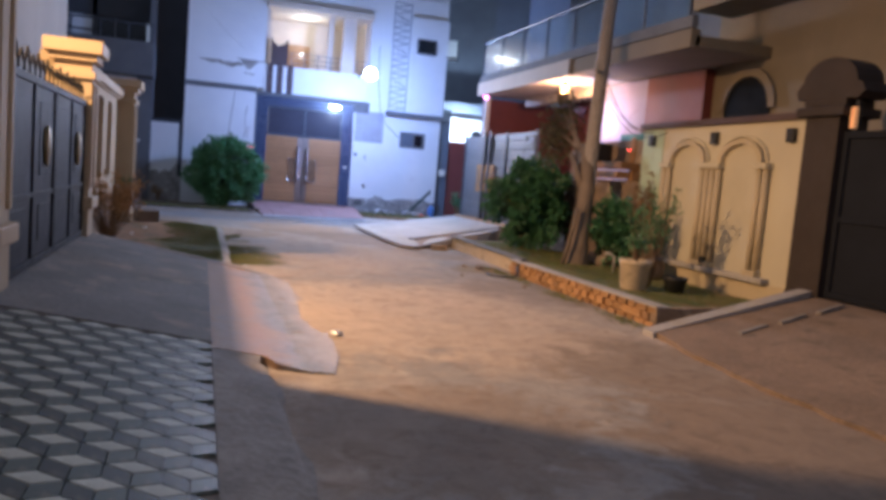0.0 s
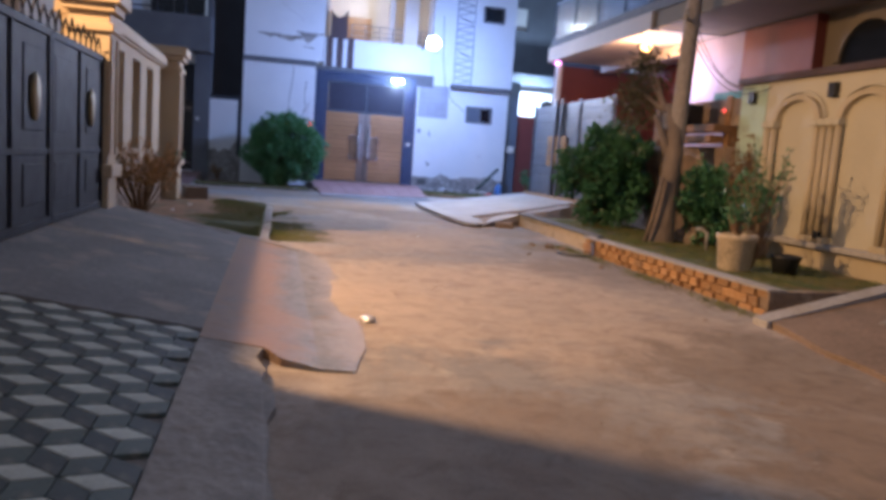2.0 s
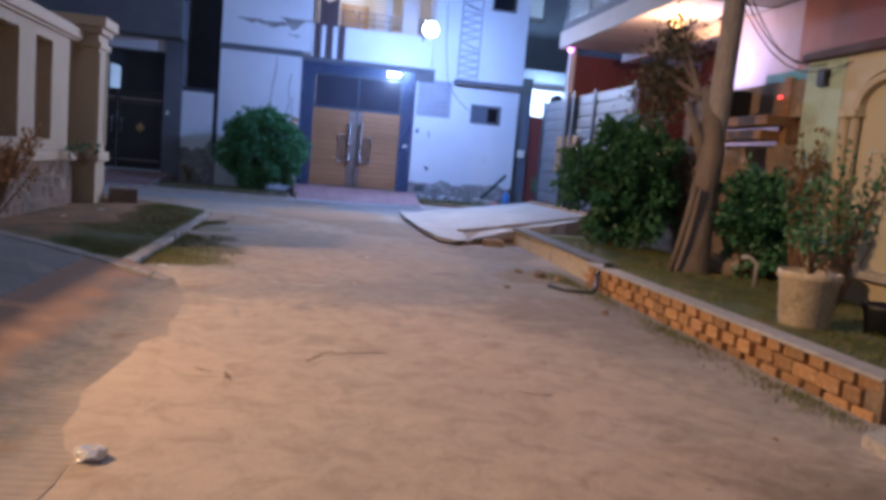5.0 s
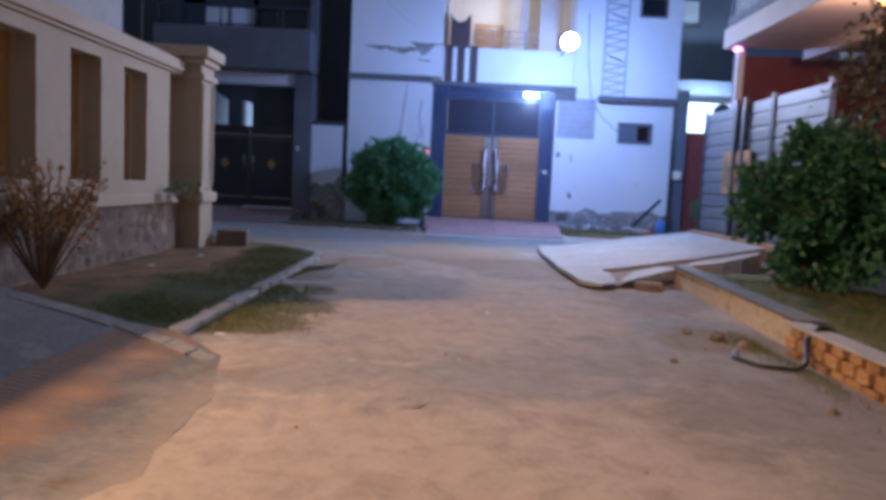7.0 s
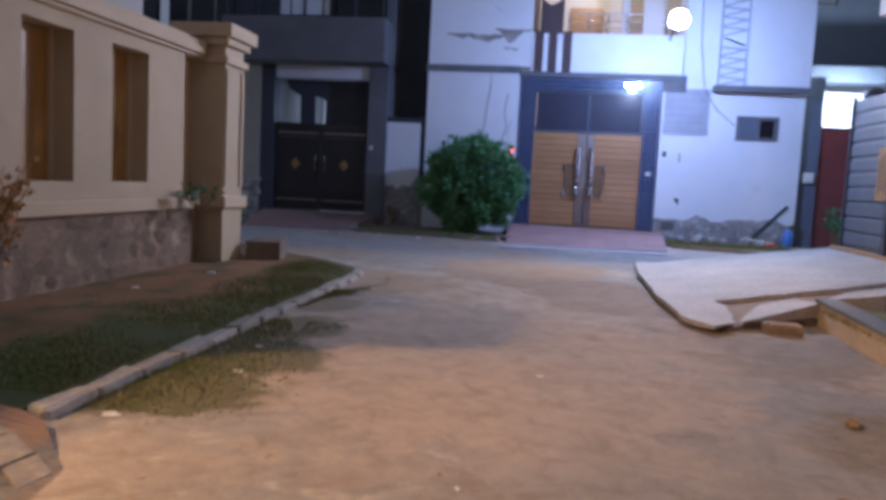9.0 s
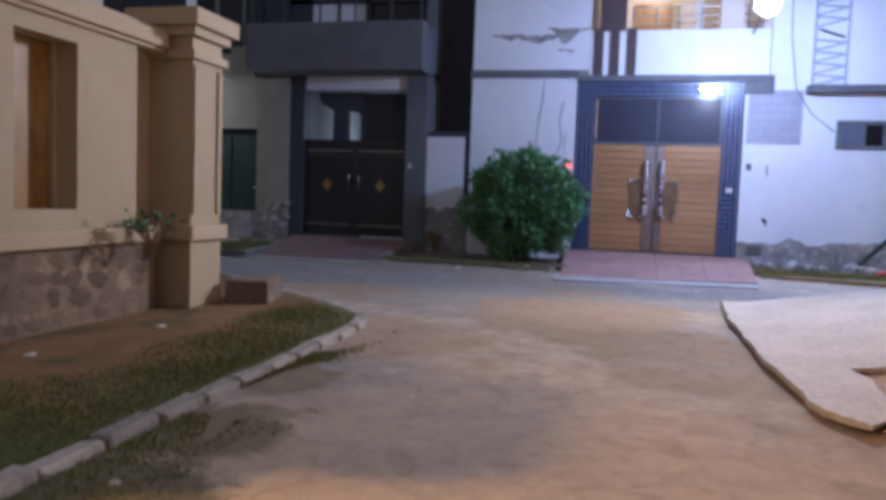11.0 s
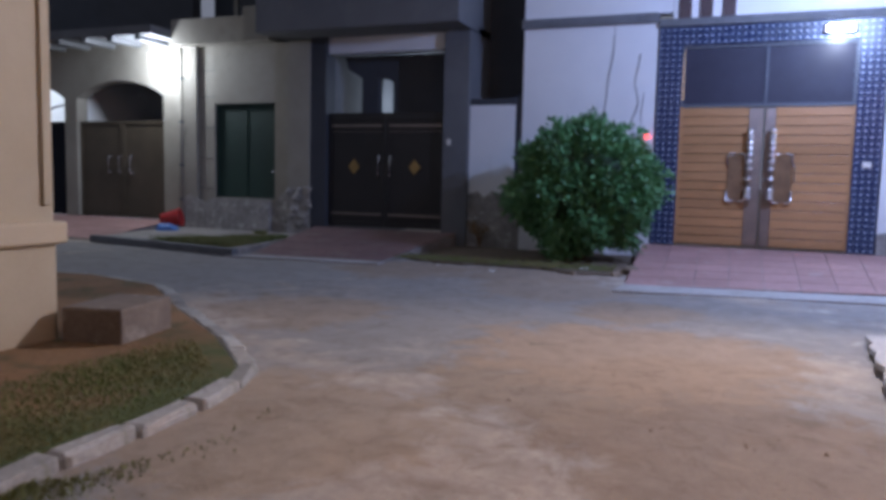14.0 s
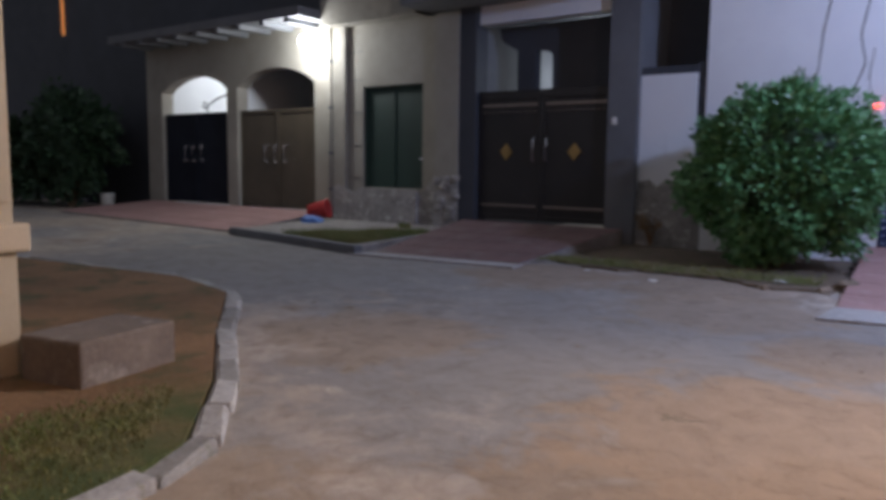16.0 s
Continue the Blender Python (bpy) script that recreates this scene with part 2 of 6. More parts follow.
def verge_surface():
    """Brown soil by the wall, closing into thin dark turf towards the kerb."""
    m = surface("turf_over_soil", (0.19, 0.105, 0.045), (0.28, 0.155, 0.07), 0.95, 0.9, 34, 0.8, stain=(0.11, 0.09, 0.035), cut=0.52)
    N, L = m.node_tree.nodes, m.node_tree.links
    bsdf = N["Principled BSDF"]
    soil = bsdf.inputs["Base Color"].links[0].from_socket
    tc = N.new("ShaderNodeTexCoord")
    xyz = N.new("ShaderNodeSeparateXYZ")
    L.new(tc.outputs["Object"], xyz.inputs[0])
    patch = N.new("ShaderNodeTexNoise")
    patch.inputs["Scale"].default_value, patch.inputs["Detail"].default_value, patch.inputs["Roughness"].default_value = 1.1, 8, 0.65
    L.new(tc.outputs["Object"], patch.inputs["Vector"])
    toward = N.new("ShaderNodeMath")
    toward.operation = "MULTIPLY_ADD"
    toward.inputs[1].default_value = 0.24
    L.new(xyz.outputs["X"], toward.inputs[0])
    L.new(patch.outputs["Fac"], toward.inputs[2])
    cover = N.new("ShaderNodeMapRange")
    cover.inputs["From Min"].default_value, cover.inputs["From Max"].default_value = 0.36, 0.58
    denser = N.new("ShaderNodeMapRange")
    denser.inputs["From Min"].default_value, denser.inputs["From Max"].default_value = 13.2, 16.2
    denser.inputs["To Min"].default_value, denser.inputs["To Max"].default_value = 0.2, 0.0
    L.new(xyz.outputs["Y"], denser.inputs["Value"])
    turf = N.new("ShaderNodeMath")
    L.new(toward.outputs[0], turf.inputs[0])
    L.new(denser.outputs[0], turf.inputs[1])
    L.new(turf.outputs[0], cover.inputs["Value"])
    mix = N.new("ShaderNodeMix")
    mix.data_type = "RGBA"
    L.new(cover.outputs[0], mix.inputs[0])
    L.new(soil, mix.inputs[6])
    mix.inputs[7].default_value = (0.062, 0.078, 0.016, 1)
    L.new(mix.outputs[2], bsdf.inputs["Base Color"])
    return m


ROAD = road_surface()
TURF = surface("thin_turf", (0.075, 0.11, 0.022), (0.12, 0.125, 0.038), 0.95, 1.6, 40, 0.9, stain=(0.22, 0.145, 0.07), cut=0.53)
VERGE = verge_surface()
SOIL = surface("bare_soil", (0.28, 0.165, 0.085), (0.35, 0.205, 0.105), 0.95, 0.9, 30, 0.6, stain=(0.13, 0.125, 0.055), cut=0.5)
# soil colour lowered to carry the shade below the round bush
SHADEDSOIL = surface("shaded_dark_soil", (0.13, 0.095, 0.065), (0.17, 0.125, 0.085), 0.95, 1.6, 30, 0.7, stain=(0.08, 0.08, 0.04), cut=0.52)
DIRT = surface("loose_dark_soil", (0.24, 0.175, 0.125), (0.3, 0.22, 0.155), 0.95, 3, 40, 0.4)
CONC = surface("grey_concrete_apron", (0.22, 0.215, 0.21), (0.165, 0.16, 0.158), 0.85, 1.0, 26, 0.4, stain=(0.3, 0.26, 0.22))
BRUSHED = surface("worn_concrete_lip", (0.33, 0.3, 0.27), (0.23, 0.21, 0.195), 0.85, 2.2, 18, 0.5, stain=(0.2, 0.17, 0.15))
BLOCKMAT = surface("soil_stained_concrete", (0.2, 0.155, 0.12), (0.145, 0.11, 0.085), 0.92, 2.4, 22, 0.35, grain=0.1, stain=(0.26, 0.22, 0.18))
LIPMAT = lip_surface()
PALECONC = surface("pale_concrete_slab", (0.44, 0.42, 0.41), (0.36, 0.34, 0.32), 0.8, 1.2, 20, 0.35, stain=(0.3, 0.26, 0.23), cut=0.6)
KERBMAT = surface("grey_kerb_concrete", (0.39, 0.37, 0.34), (0.3, 0.28, 0.255), 0.9, 3, 25, 0.5, vary=0.25, stain=(0.14, 0.14, 0.08))
CREAM = surface("cream_wall_paint", (0.47, 0.385, 0.26), (0.42, 0.34, 0.225), 0.75, 0.8, 60, 0.08, grain=0.04, stain=(0.42, 0.325, 0.2), cut=0.6)
CREAMTRIM = surface("tan_trim_paint", (0.5, 0.4, 0.27), (0.46, 0.365, 0.24), 0.7, 0.9, 60, 0.08, grain=0.05)
OCHRE = surface("ochre_niche_board", (0.36, 0.2, 0.05), (0.28, 0.15, 0.035), 0.5, 1.6, 14, 0.1, stain=(0.42, 0.27, 0.1), stretch=(1, 1, 0.25))
RUBBLE = surface("rubble_stone", (0.31, 0.23, 0.16), (0.19, 0.145, 0.11), 0.95, 3, 30, 0.9, vary=0.3, stain=(0.42, 0.35, 0.27))
BRONZE = surface("dull_bronze_panel", (0.26, 0.17, 0.1), (0.2, 0.13, 0.08), 0.4, 5, 60, 0.05, metal=0.6)
STRAW = surface("straw_twigs", (0.55, 0.33, 0.15), (0.42, 0.25, 0.11), 0.85, 6, 30, 0.0, grain=0.1)
MORTAR = surface("damp_mortar", (0.3, 0.215, 0.145), (0.17, 0.13, 0.1), 0.95, 1.7, 26, 0.9, stain=(0.42, 0.33, 0.24), cut=0.55)
WHITEWALL = surface("white_wall_paint", (0.74, 0.75, 0.76), (0.68, 0.69, 0.71), 0.7, 0.7, 50, 0.06, grain=0.035, stain=(0.6, 0.6, 0.61), cut=0.64)
PEELED = surface("peeled_plaster", (0.36, 0.34, 0.32), (0.22, 0.21, 0.2), 0.95, 3.2, 20, 0.7, stain=(0.5, 0.48, 0.46))
CRACKMAT = surface("dark_crack", (0.16, 0.155, 0.15), (0.1, 0.1, 0.1), 0.95, 4, 30, 0.3)
LEDGE = surface("grey_ledge", (0.16, 0.165, 0.18), (0.12, 0.125, 0.135), 0.8, 2, 30, 0.2)
PURPLE = surface("brown_stripe_paint", (0.085, 0.055, 0.055), (0.07, 0.045, 0.045), 0.7, 2, 40, 0.1, grain=0.08)
BLUETILE = surface("dark_blue_glazed_tile", (0.013, 0.027, 0.075), (0.017, 0.034, 0.1), 0.28, 5, 60, 0.05, grain=0.08)
STUD = surface("pale_tile_dot", (0.4, 0.46, 0.56), (0.35, 0.4, 0.5), 0.35, 6, 60, 0.02)
PLANK = surface("orange_varnished_plank", (0.43, 0.225, 0.1), (0.37, 0.19, 0.08), 0.38, 2.2, 30, 0.06, vary=0.1, grain=0.1, stretch=(0.12, 1, 1), coat=0.25)
STEEL = surface("brushed_steel", (0.3, 0.25, 0.22), (0.25, 0.21, 0.19), 0.5, 5, 80, 0.05, metal=1.0, grain=0.06)
CHROME = surface("polished_chrome", (0.85, 0.85, 0.86), (0.8, 0.8, 0.82), 0.24, 5, 80, 0.0, metal=1.0, grain=0.02)
SMOKED = surface("dark_gate_sheet", (0.02, 0.02, 0.04), (0.016, 0.016, 0.033), 0.6, 2, 50, 0.03, grain=0.06)
BLACKGATE = surface("black_gate_paint", (0.012, 0.015, 0.024), (0.009, 0.011, 0.018), 0.62, 1.5, 50, 0.05, grain=0.1, spec=0.15)
BROWNGATE = surface("dark_brown_gate_paint", (0.022, 0.018, 0.017), (0.016, 0.014, 0.013), 0.42, 2, 50, 0.05, grain=0.1)
OLIVEGATE = surface("olive_brown_gate_paint", (0.075, 0.058, 0.038), (0.06, 0.047, 0.03), 0.5, 2, 50, 0.05, grain=0.1)
PALEBRASS = surface("tarnished_pale_brass", (0.3, 0.26, 0.16), (0.22, 0.19, 0.12), 0.5, 5, 60, 0.05, metal=0.5, grain=0.06)
DARKSTONE = surface("dark_brown_stone", (0.035, 0.024, 0.02), (0.027, 0.018, 0.015), 0.7, 2, 30, 0.25, grain=0.1)
LEDGEPALE = surface("grey_vent_plate", (0.36, 0.36, 0.4), (0.31, 0.31, 0.35), 0.7, 2, 40, 0.1, grain=0.06)
PALEHOUSE = surface("pale_grey_render", (0.5, 0.48, 0.45), (0.44, 0.42, 0.4), 0.8, 0.8, 40, 0.08, grain=0.05, stain=(0.38, 0.36, 0.34), cut=0.6)
EARTHRAMP = surface("earth_stained_concrete", (0.27, 0.195, 0.14), (0.2, 0.145, 0.105), 0.92, 1.1, 24, 0.5, stain=(0.15, 0.11, 0.08), cut=0.56)
CANOPY = surface("dull_canopy_paint", (0.54, 0.47, 0.4), (0.48, 0.41, 0.35), 0.75, 1, 40, 0.08, grain=0.05)
GOLD = surface("brass_ornament", (0.42, 0.27, 0.1), (0.34, 0.22, 0.085), 0.4, 5, 60, 0.05, metal=0.7, grain=0.06)
GREYHOUSE = surface("dark_grey_render", (0.145, 0.15, 0.16), (0.115, 0.12, 0.13), 0.8, 0.9, 40, 0.1, grain=0.08, stain=(0.14, 0.145, 0.15))
DARKHOUSE = surface("charcoal_render_and_shade", (0.05, 0.055, 0.068), (0.04, 0.045, 0.056), 0.7, 0.9, 40, 0.1, grain=0.1)
BEIGE = surface("weathered_beige_render", (0.31, 0.29, 0.245), (0.25, 0.23, 0.195), 0.85, 0.9, 35, 0.15, grain=0.08, stain=(0.24, 0.22, 0.19), cut=0.58)
GREENDOOR = surface("dark_green_sheet", (0.01, 0.035, 0.024), (0.008, 0.028, 0.02), 0.6, 2, 50, 0.05, grain=0.08)
PINK = surface("pink_paving", (0.4, 0.235, 0.215), (0.34, 0.2, 0.185), 0.8, 1.2, 25, 0.3, vary=0.06, stain=(0.42, 0.34, 0.3), cut=0.6)
REDPAVE = surface("maroon_paving", (0.2, 0.115, 0.105), (0.16, 0.095, 0.09), 0.8, 1.2, 25, 0.3, stain=(0.2, 0.16, 0.14))
REDWALL = surface("maroon_wall_paint", (0.2, 0.05, 0.04), (0.16, 0.04, 0.035), 0.7, 1, 40, 0.08, grain=0.06)
SOFFIT = surface("cream_soffit_paint", (0.66, 0.56, 0.46), (0.6, 0.5, 0.4), 0.75, 1, 40, 0.08, grain=0.05)
SHEET = surface("grey_sheet_metal", (0.155, 0.172, 0.2), (0.125, 0.14, 0.165), 0.5, 0.8, 45, 0.06, metal=0.15, grain=0.05, vary=0.1, stain=(0.09, 0.1, 0.12), cut=0.62)
SHEETDARK = surface("grey_gate_frame", (0.1, 0.11, 0.13), (0.08, 0.09, 0.11), 0.5, 1.5, 45, 0.06, metal=0.2)
MINT = surface("pale_green_paint", (0.46, 0.58, 0.47), (0.4, 0.52, 0.41), 0.8, 0.9, 40, 0.1, grain=0.05, stain=(0.3, 0.31, 0.24))
LIMEWALL = surface("yellow_cream_paint", (0.52, 0.475, 0.35), (0.47, 0.425, 0.31), 0.75, 0.8, 50, 0.08, grain=0.05, stain=(0.46, 0.41, 0.3), cut=0.6)
LIMETRIM = surface("ochre_moulding_paint", (0.5, 0.42, 0.28), (0.44, 0.37, 0.24), 0.7, 0.8, 50, 0.08, grain=0.06)
UPPER = surface("dull_beige_wall_and_unlit_slab", (0.21, 0.175, 0.125), (0.17, 0.145, 0.1), 0.85, 0.7, 40, 0.1, grain=0.06)
BARK = surface("grey_brown_bark", (0.23, 0.185, 0.15), (0.16, 0.125, 0.1), 0.95, 4, 16, 0.9, stretch=(1, 1, 0.3))
POLEMAT = surface("weathered_pole", (0.34, 0.3, 0.275), (0.27, 0.24, 0.215), 0.8, 3, 25, 0.3, stretch=(1, 1, 0.3))
LEAFMAT = surface("bush_leaf", (0.09, 0.22, 0.085), (0.12, 0.28, 0.115), 0.4, 4, 30, 0.0, grain=0.1)
LEAFMAT2 = surface("tree_leaf", (0.05, 0.15, 0.065), (0.07, 0.19, 0.085), 0.45, 4, 30, 0.0, grain=0.1)
DULLLEAF = surface("dull_brown_leaf", (0.085, 0.08, 0.04), (0.11, 0.095, 0.05), 0.7, 4, 30, 0.0, grain=0.1)
DRYLEAF = surface("dry_leaf", (0.27, 0.17, 0.085), (0.19, 0.13, 0.065), 0.8, 6, 30, 0.0, grain=0.1)
# leaf green darkened to hold the shade of bush insides and unlit shrubs
SHADEDLEAF = surface("shaded_foliage", (0.02, 0.05, 0.02), (0.028, 0.06, 0.024), 0.6, 4, 30, 0.0, grain=0.1)
TWIG = surface("thin_twig", (0.24, 0.15, 0.085), (0.18, 0.11, 0.06), 0.9, 6, 30, 0.2)
GRASS = surface("short_grass", (0.14, 0.18, 0.045), (0.23, 0.2, 0.08), 0.8, 1.3, 30, 0.0, grain=0.15)
POTMAT = surface("cream_pot", (0.56, 0.47, 0.34), (0.5, 0.41, 0.29), 0.8, 3, 25, 0.2, stain=(0.34, 0.28, 0.2))
ORANGEBRICK = surface("painted_kerb_brick", (0.42, 0.24, 0.1), (0.34, 0.19, 0.085), 0.9, 3, 22, 0.5, vary=0.3, stain=(0.5, 0.36, 0.2))
PLYWOOD = surface("orange_plywood", (0.5, 0.28, 0.1), (0.42, 0.23, 0.08), 0.7, 2, 20, 0.1, stain=(0.3, 0.18, 0.08))
WOODRAW = surface("raw_plank", (0.3, 0.165, 0.07), (0.24, 0.13, 0.055), 0.8, 2, 20, 0.3, stretch=(1, 0.15, 1))
BLACKPLASTIC = surface("black_rubber", (0.02, 0.02, 0.022), (0.015, 0.015, 0.017), 0.5, 5, 50, 0.05)
REDPLASTIC = surface("red_plastic", (0.5, 0.03, 0.03), (0.42, 0.025, 0.025), 0.4, 3, 40, 0.02, grain=0.05)
BLUECLOTH = surface("blue_plastic_bag", (0.1, 0.22, 0.55), (0.08, 0.18, 0.46), 0.5, 5, 30, 0.2)
FOIL = surface("silver_foil", (0.8, 0.8, 0.82), (0.66, 0.66, 0.7), 0.3, 8, 40, 0.3, metal=0.45)
PAPER = surface("white_litter", (0.72, 0.7, 0.66), (0.65, 0.63, 0.58), 0.8, 8, 40, 0.2)
TILEW = surface("white_tile", (0.5, 0.52, 0.46), (0.44, 0.46, 0.4), 0.6, 3, 40, 0.1, vary=0.12, stain=(0.45, 0.46, 0.42))
TILEG = surface("grey_green_tile", (0.085, 0.105, 0.09), (0.07, 0.09, 0.078), 0.5, 3, 40, 0.1, vary=0.12, stain=(0.19, 0.18, 0.15))
TILED = surface("charcoal_tile", (0.048, 0.058, 0.052), (0.04, 0.048, 0.044), 0.5, 3, 40, 0.1, vary=0.12, stain=(0.13, 0.12, 0.1))
DARKGLASS = surface("dark_window_glass", (0.012, 0.014, 0.018), (0.01, 0.012, 0.015), 0.12, 2, 40, 0.0, grain=0.02)
NEIGHBOUR = surface("pale_neighbour_wall", (0.7, 0.72, 0.75), (0.64, 0.66, 0.7), 0.75, 1, 40, 0.06, grain=0.04)
BLUEGREY = surface("blue_grey_render", (0.13, 0.15, 0.19), (0.105, 0.12, 0.155), 0.8, 0.8, 40, 0.1, grain=0.06)
ZIGZAG = surface("pale_grey_moulding", (0.42, 0.44, 0.48), (0.36, 0.38, 0.42), 0.8, 2, 40, 0.1, grain=0.06)
LILAC = surface("pale_lilac_plaster", (0.34, 0.31, 0.4), (0.29, 0.26, 0.34), 0.8, 1, 40, 0.08, grain=0.05, stain=(0.25, 0.2, 0.25))
CLEAR = glass("railing_glass", (0.75, 0.88, 0.95), 0.12)
LED = glowing("led_panel", (0.8, 0.88, 1.0), 60.0)
LEDSMALL = glowing("led_strip", (0.85, 0.92, 1.0), 25.0)
BULB = glowing("sodium_bulb", (1.0, 0.5, 0.14), 7.0)
BULBDIM = glowing("dim_orange_glow", (1.0, 0.36, 0.1), 0.35)
PINKLED = glowing("pink_indicator", (1.0, 0.25, 0.75), 8.0)
REDLED = glowing("red_indicator", (1.0, 0.05, 0.03), 6.0)
AMBER = glowing("amber_indicator", (1.0, 0.5, 0.2), 0.15)


# ---- mesh helpers ----
def mesh_of(name, bm, material):
    me = bpy.data.meshes.new(name)
    bm.to_mesh(me)
    bm.free()
    me.materials.append(material)
    return me


def part(name, bm, material, parent=None, label="", smooth=False):
    """Links a bmesh as one mesh object under a thing or a part."""
    me = mesh_of(name, bm, material)
    if smooth:
        for p in me.polygons:
            p.use_smooth = True
    ob = new(name, me)
    ob.parent = parent
    if parent is not None:
        ob.matrix_parent_inverse = parent.matrix_world.inverted() if parent.parent is None else Matrix.Identity(4)
    if label:
        ob["label"] = label
    return ob


def thing(name, at, label, category, group="", kind=""):
    ob = new(name)
    ob.empty_display_size = 0.1
    ob.location = at
    ob.matrix_world = Matrix.Translation(at)
    return tagged(ob, label, category, group, kind)


def pieces(name, rows, material, parent, bevel=0.0, label=""):
    """Alike boxes, each a part of its own."""
    for r in rows:
        part(name, box(*r, bevel=bevel), material, parent, label)


def box(x0, y0, z0, x1, y1, z1, bevel=0.0, bm=None):
    own = bm is None
    bm = bm or bmesh.new()
    r = bmesh.ops.create_cube(bm, size=1)
    bmesh.ops.transform(bm, matrix=Matrix.LocRotScale(((x0 + x1) / 2, (y0 + y1) / 2, (z0 + z1) / 2), None, (abs(x1 - x0), abs(y1 - y0), abs(z1 - z0))), verts=r["verts"])
    if bevel:
        edges = list({e for v in r["verts"] for e in v.link_edges})
        bmesh.ops.bevel(bm, geom=edges, offset=bevel, segments=2, affect="EDGES", profile=0.5)
    return bm


def boxes(rows, bevel=0.0):
    bm = bmesh.new()
    for r in rows:
        box(*r, bevel=bevel, bm=bm)
    return bm


def tube(points, radii, sides=10, bm=None, cap=True):
    bm = bm or bmesh.new()
    rings = []
    for i, p in enumerate(points):
        p = Vector(p)
        a, b = Vector(points[max(0, i - 1)]), Vector(points[min(len(points) - 1, i + 1)])
        q = (b - a).to_track_quat("Z", "Y")
        r = radii[i] if isinstance(radii, (list, tuple)) else radii
        rings.append([bm.verts.new(p + q @ Vector((r * math.cos(2 * math.pi * k / sides), r * math.sin(2 * math.pi * k / sides), 0))) for k in range(sides)])
    for u, v in zip(rings, rings[1:]):
        for k in range(sides):
            bm.faces.new((u[k], u[(k + 1) % sides], v[(k + 1) % sides], v[k]))
    if cap:
        bm.faces.new(list(reversed(rings[0])))
        bm.faces.new(rings[-1])
    return bm


def prism(poly, z0, z1, bm=None, top=None):
    """Upright prism on a plan outline; top gives a height for each corner."""
    bm = bm or bmesh.new()
    lo = [bm.verts.new((x, y, z0)) for x, y in poly]
    hi = [bm.verts.new((x, y, top(x, y) if top else z1)) for x, y in poly]
    n = len(poly)
    bm.faces.new(list(reversed(lo)))
    bm.faces.new(hi)
    for i in range(n):
        bm.faces.new((lo[i], lo[(i + 1) % n], hi[(i + 1) % n], hi[i]))
    bmesh.ops.recalc_face_normals(bm, faces=bm.faces)
    return bm


def rough(poly, step, amp, seed, keep=()):
    """A plan outline with its sides broken into short uneven lengths."""
    r = random.Random(seed)
    out = []
    for i, (a, b) in enumerate(zip(poly, poly[1:] + poly[:1])):
        n = 1 if i in keep else max(1, round(math.dist(a, b) / step))
        d = Vector((b[0] - a[0], b[1] - a[1])).normalized()
        for k in range(n):
            j = 0 if k == 0 else r.gauss(0, amp)
            out.append((a[0] + (b[0] - a[0]) * k / n - d.y * j, a[1] + (b[1] - a[1]) * k / n + d.x * j))
    return out


def sheet(outline, axis, at, thick, bm=None):
    """A plate cut to an outline of (a, z) in the wall plane; axis names the wall's normal."""
    bm = bm or bmesh.new()
    pos = (lambda a, z, d: (d, a, z)) if axis == "x" else (lambda a, z, d: (a, d, z))
    f = [bm.verts.new(pos(a, z, at)) for a, z in outline]
    g = [bm.verts.new(pos(a, z, at + thick)) for a, z in outline]
    n = len(outline)
    bm.faces.new(f)
    bm.faces.new(list(reversed(g)))
    for i in range(n):
        bm.faces.new((f[i], g[i], g[(i + 1) % n], f[(i + 1) % n]))
    bmesh.ops.recalc_face_normals(bm, faces=bm.faces)
    return bm


def lathe(profile, centre, sides=20):
    bm = bmesh.new()
    rings = []
    for r, z in profile:
        rings.append([bm.verts.new((centre[0] + r * math.cos(2 * math.pi * k / sides), centre[1] + r * math.sin(2 * math.pi * k / sides), centre[2] + z)) for k in range(sides)])
    for u, v in zip(rings, rings[1:]):
        for k in range(sides):
            bm.faces.new((u[k], u[(k + 1) % sides], v[(k + 1) % sides], v[k]))
    bm.faces.new(list(reversed(rings[0])))
    bm.faces.new(rings[-1])
    return bm


def leaves(rng, count, place, size, normal_bias=None, long=1.7):
    """Many small pointed leaves; place(rng) gives a point and an outward direction."""
    verts, faces = [], []
    for _ in range(count):
        p, out = place(rng)
        d = (out + Vector((rng.gauss(0, 0.6), rng.gauss(0, 0.6), rng.gauss(0, 0.6)))).normalized()
        side = d.cross(Vector((rng.gauss(0, 1), rng.gauss(0, 1), rng.gauss(0, 1)))).normalized()
        s = size * rng.uniform(0.6, 1.3)
        k = len(verts)
        up = d.cross(side) * s * 0.18
        verts += [p, p + d * s * long * 0.5 + side * s * 0.5 + up, p + d * s * long, p + d * s * long * 0.5 - side * s * 0.5 + up]
        faces += [(k, k + 1, k + 2), (k, k + 2, k + 3)]
    me = bpy.data.meshes.new("leaves")
    me.from_pydata([tuple(v) for v in verts], [], faces)
    return me


def leaf_part(name, me, material, parent):
    me.materials.append(material)
    ob = new(name, me)
    ob.parent = parent
    ob.matrix_parent_inverse = parent.matrix_world.inverted()
    return ob


def ragged(points, width, rng):
    """Outline of a thin irregular strip along a line of (a, z) points."""
    l, r = [], []
    for i, (a, z) in enumerate(points):
        w = width * rng.uniform(0.4, 1.2)
        l.append((a - w / 2 + rng.uniform(-1, 1) * width * 0.3, z + w * 0.2))
        r.append((a + w / 2 + rng.uniform(-1, 1) * width * 0.3, z - w * 0.2))
    return l + list(reversed(r))


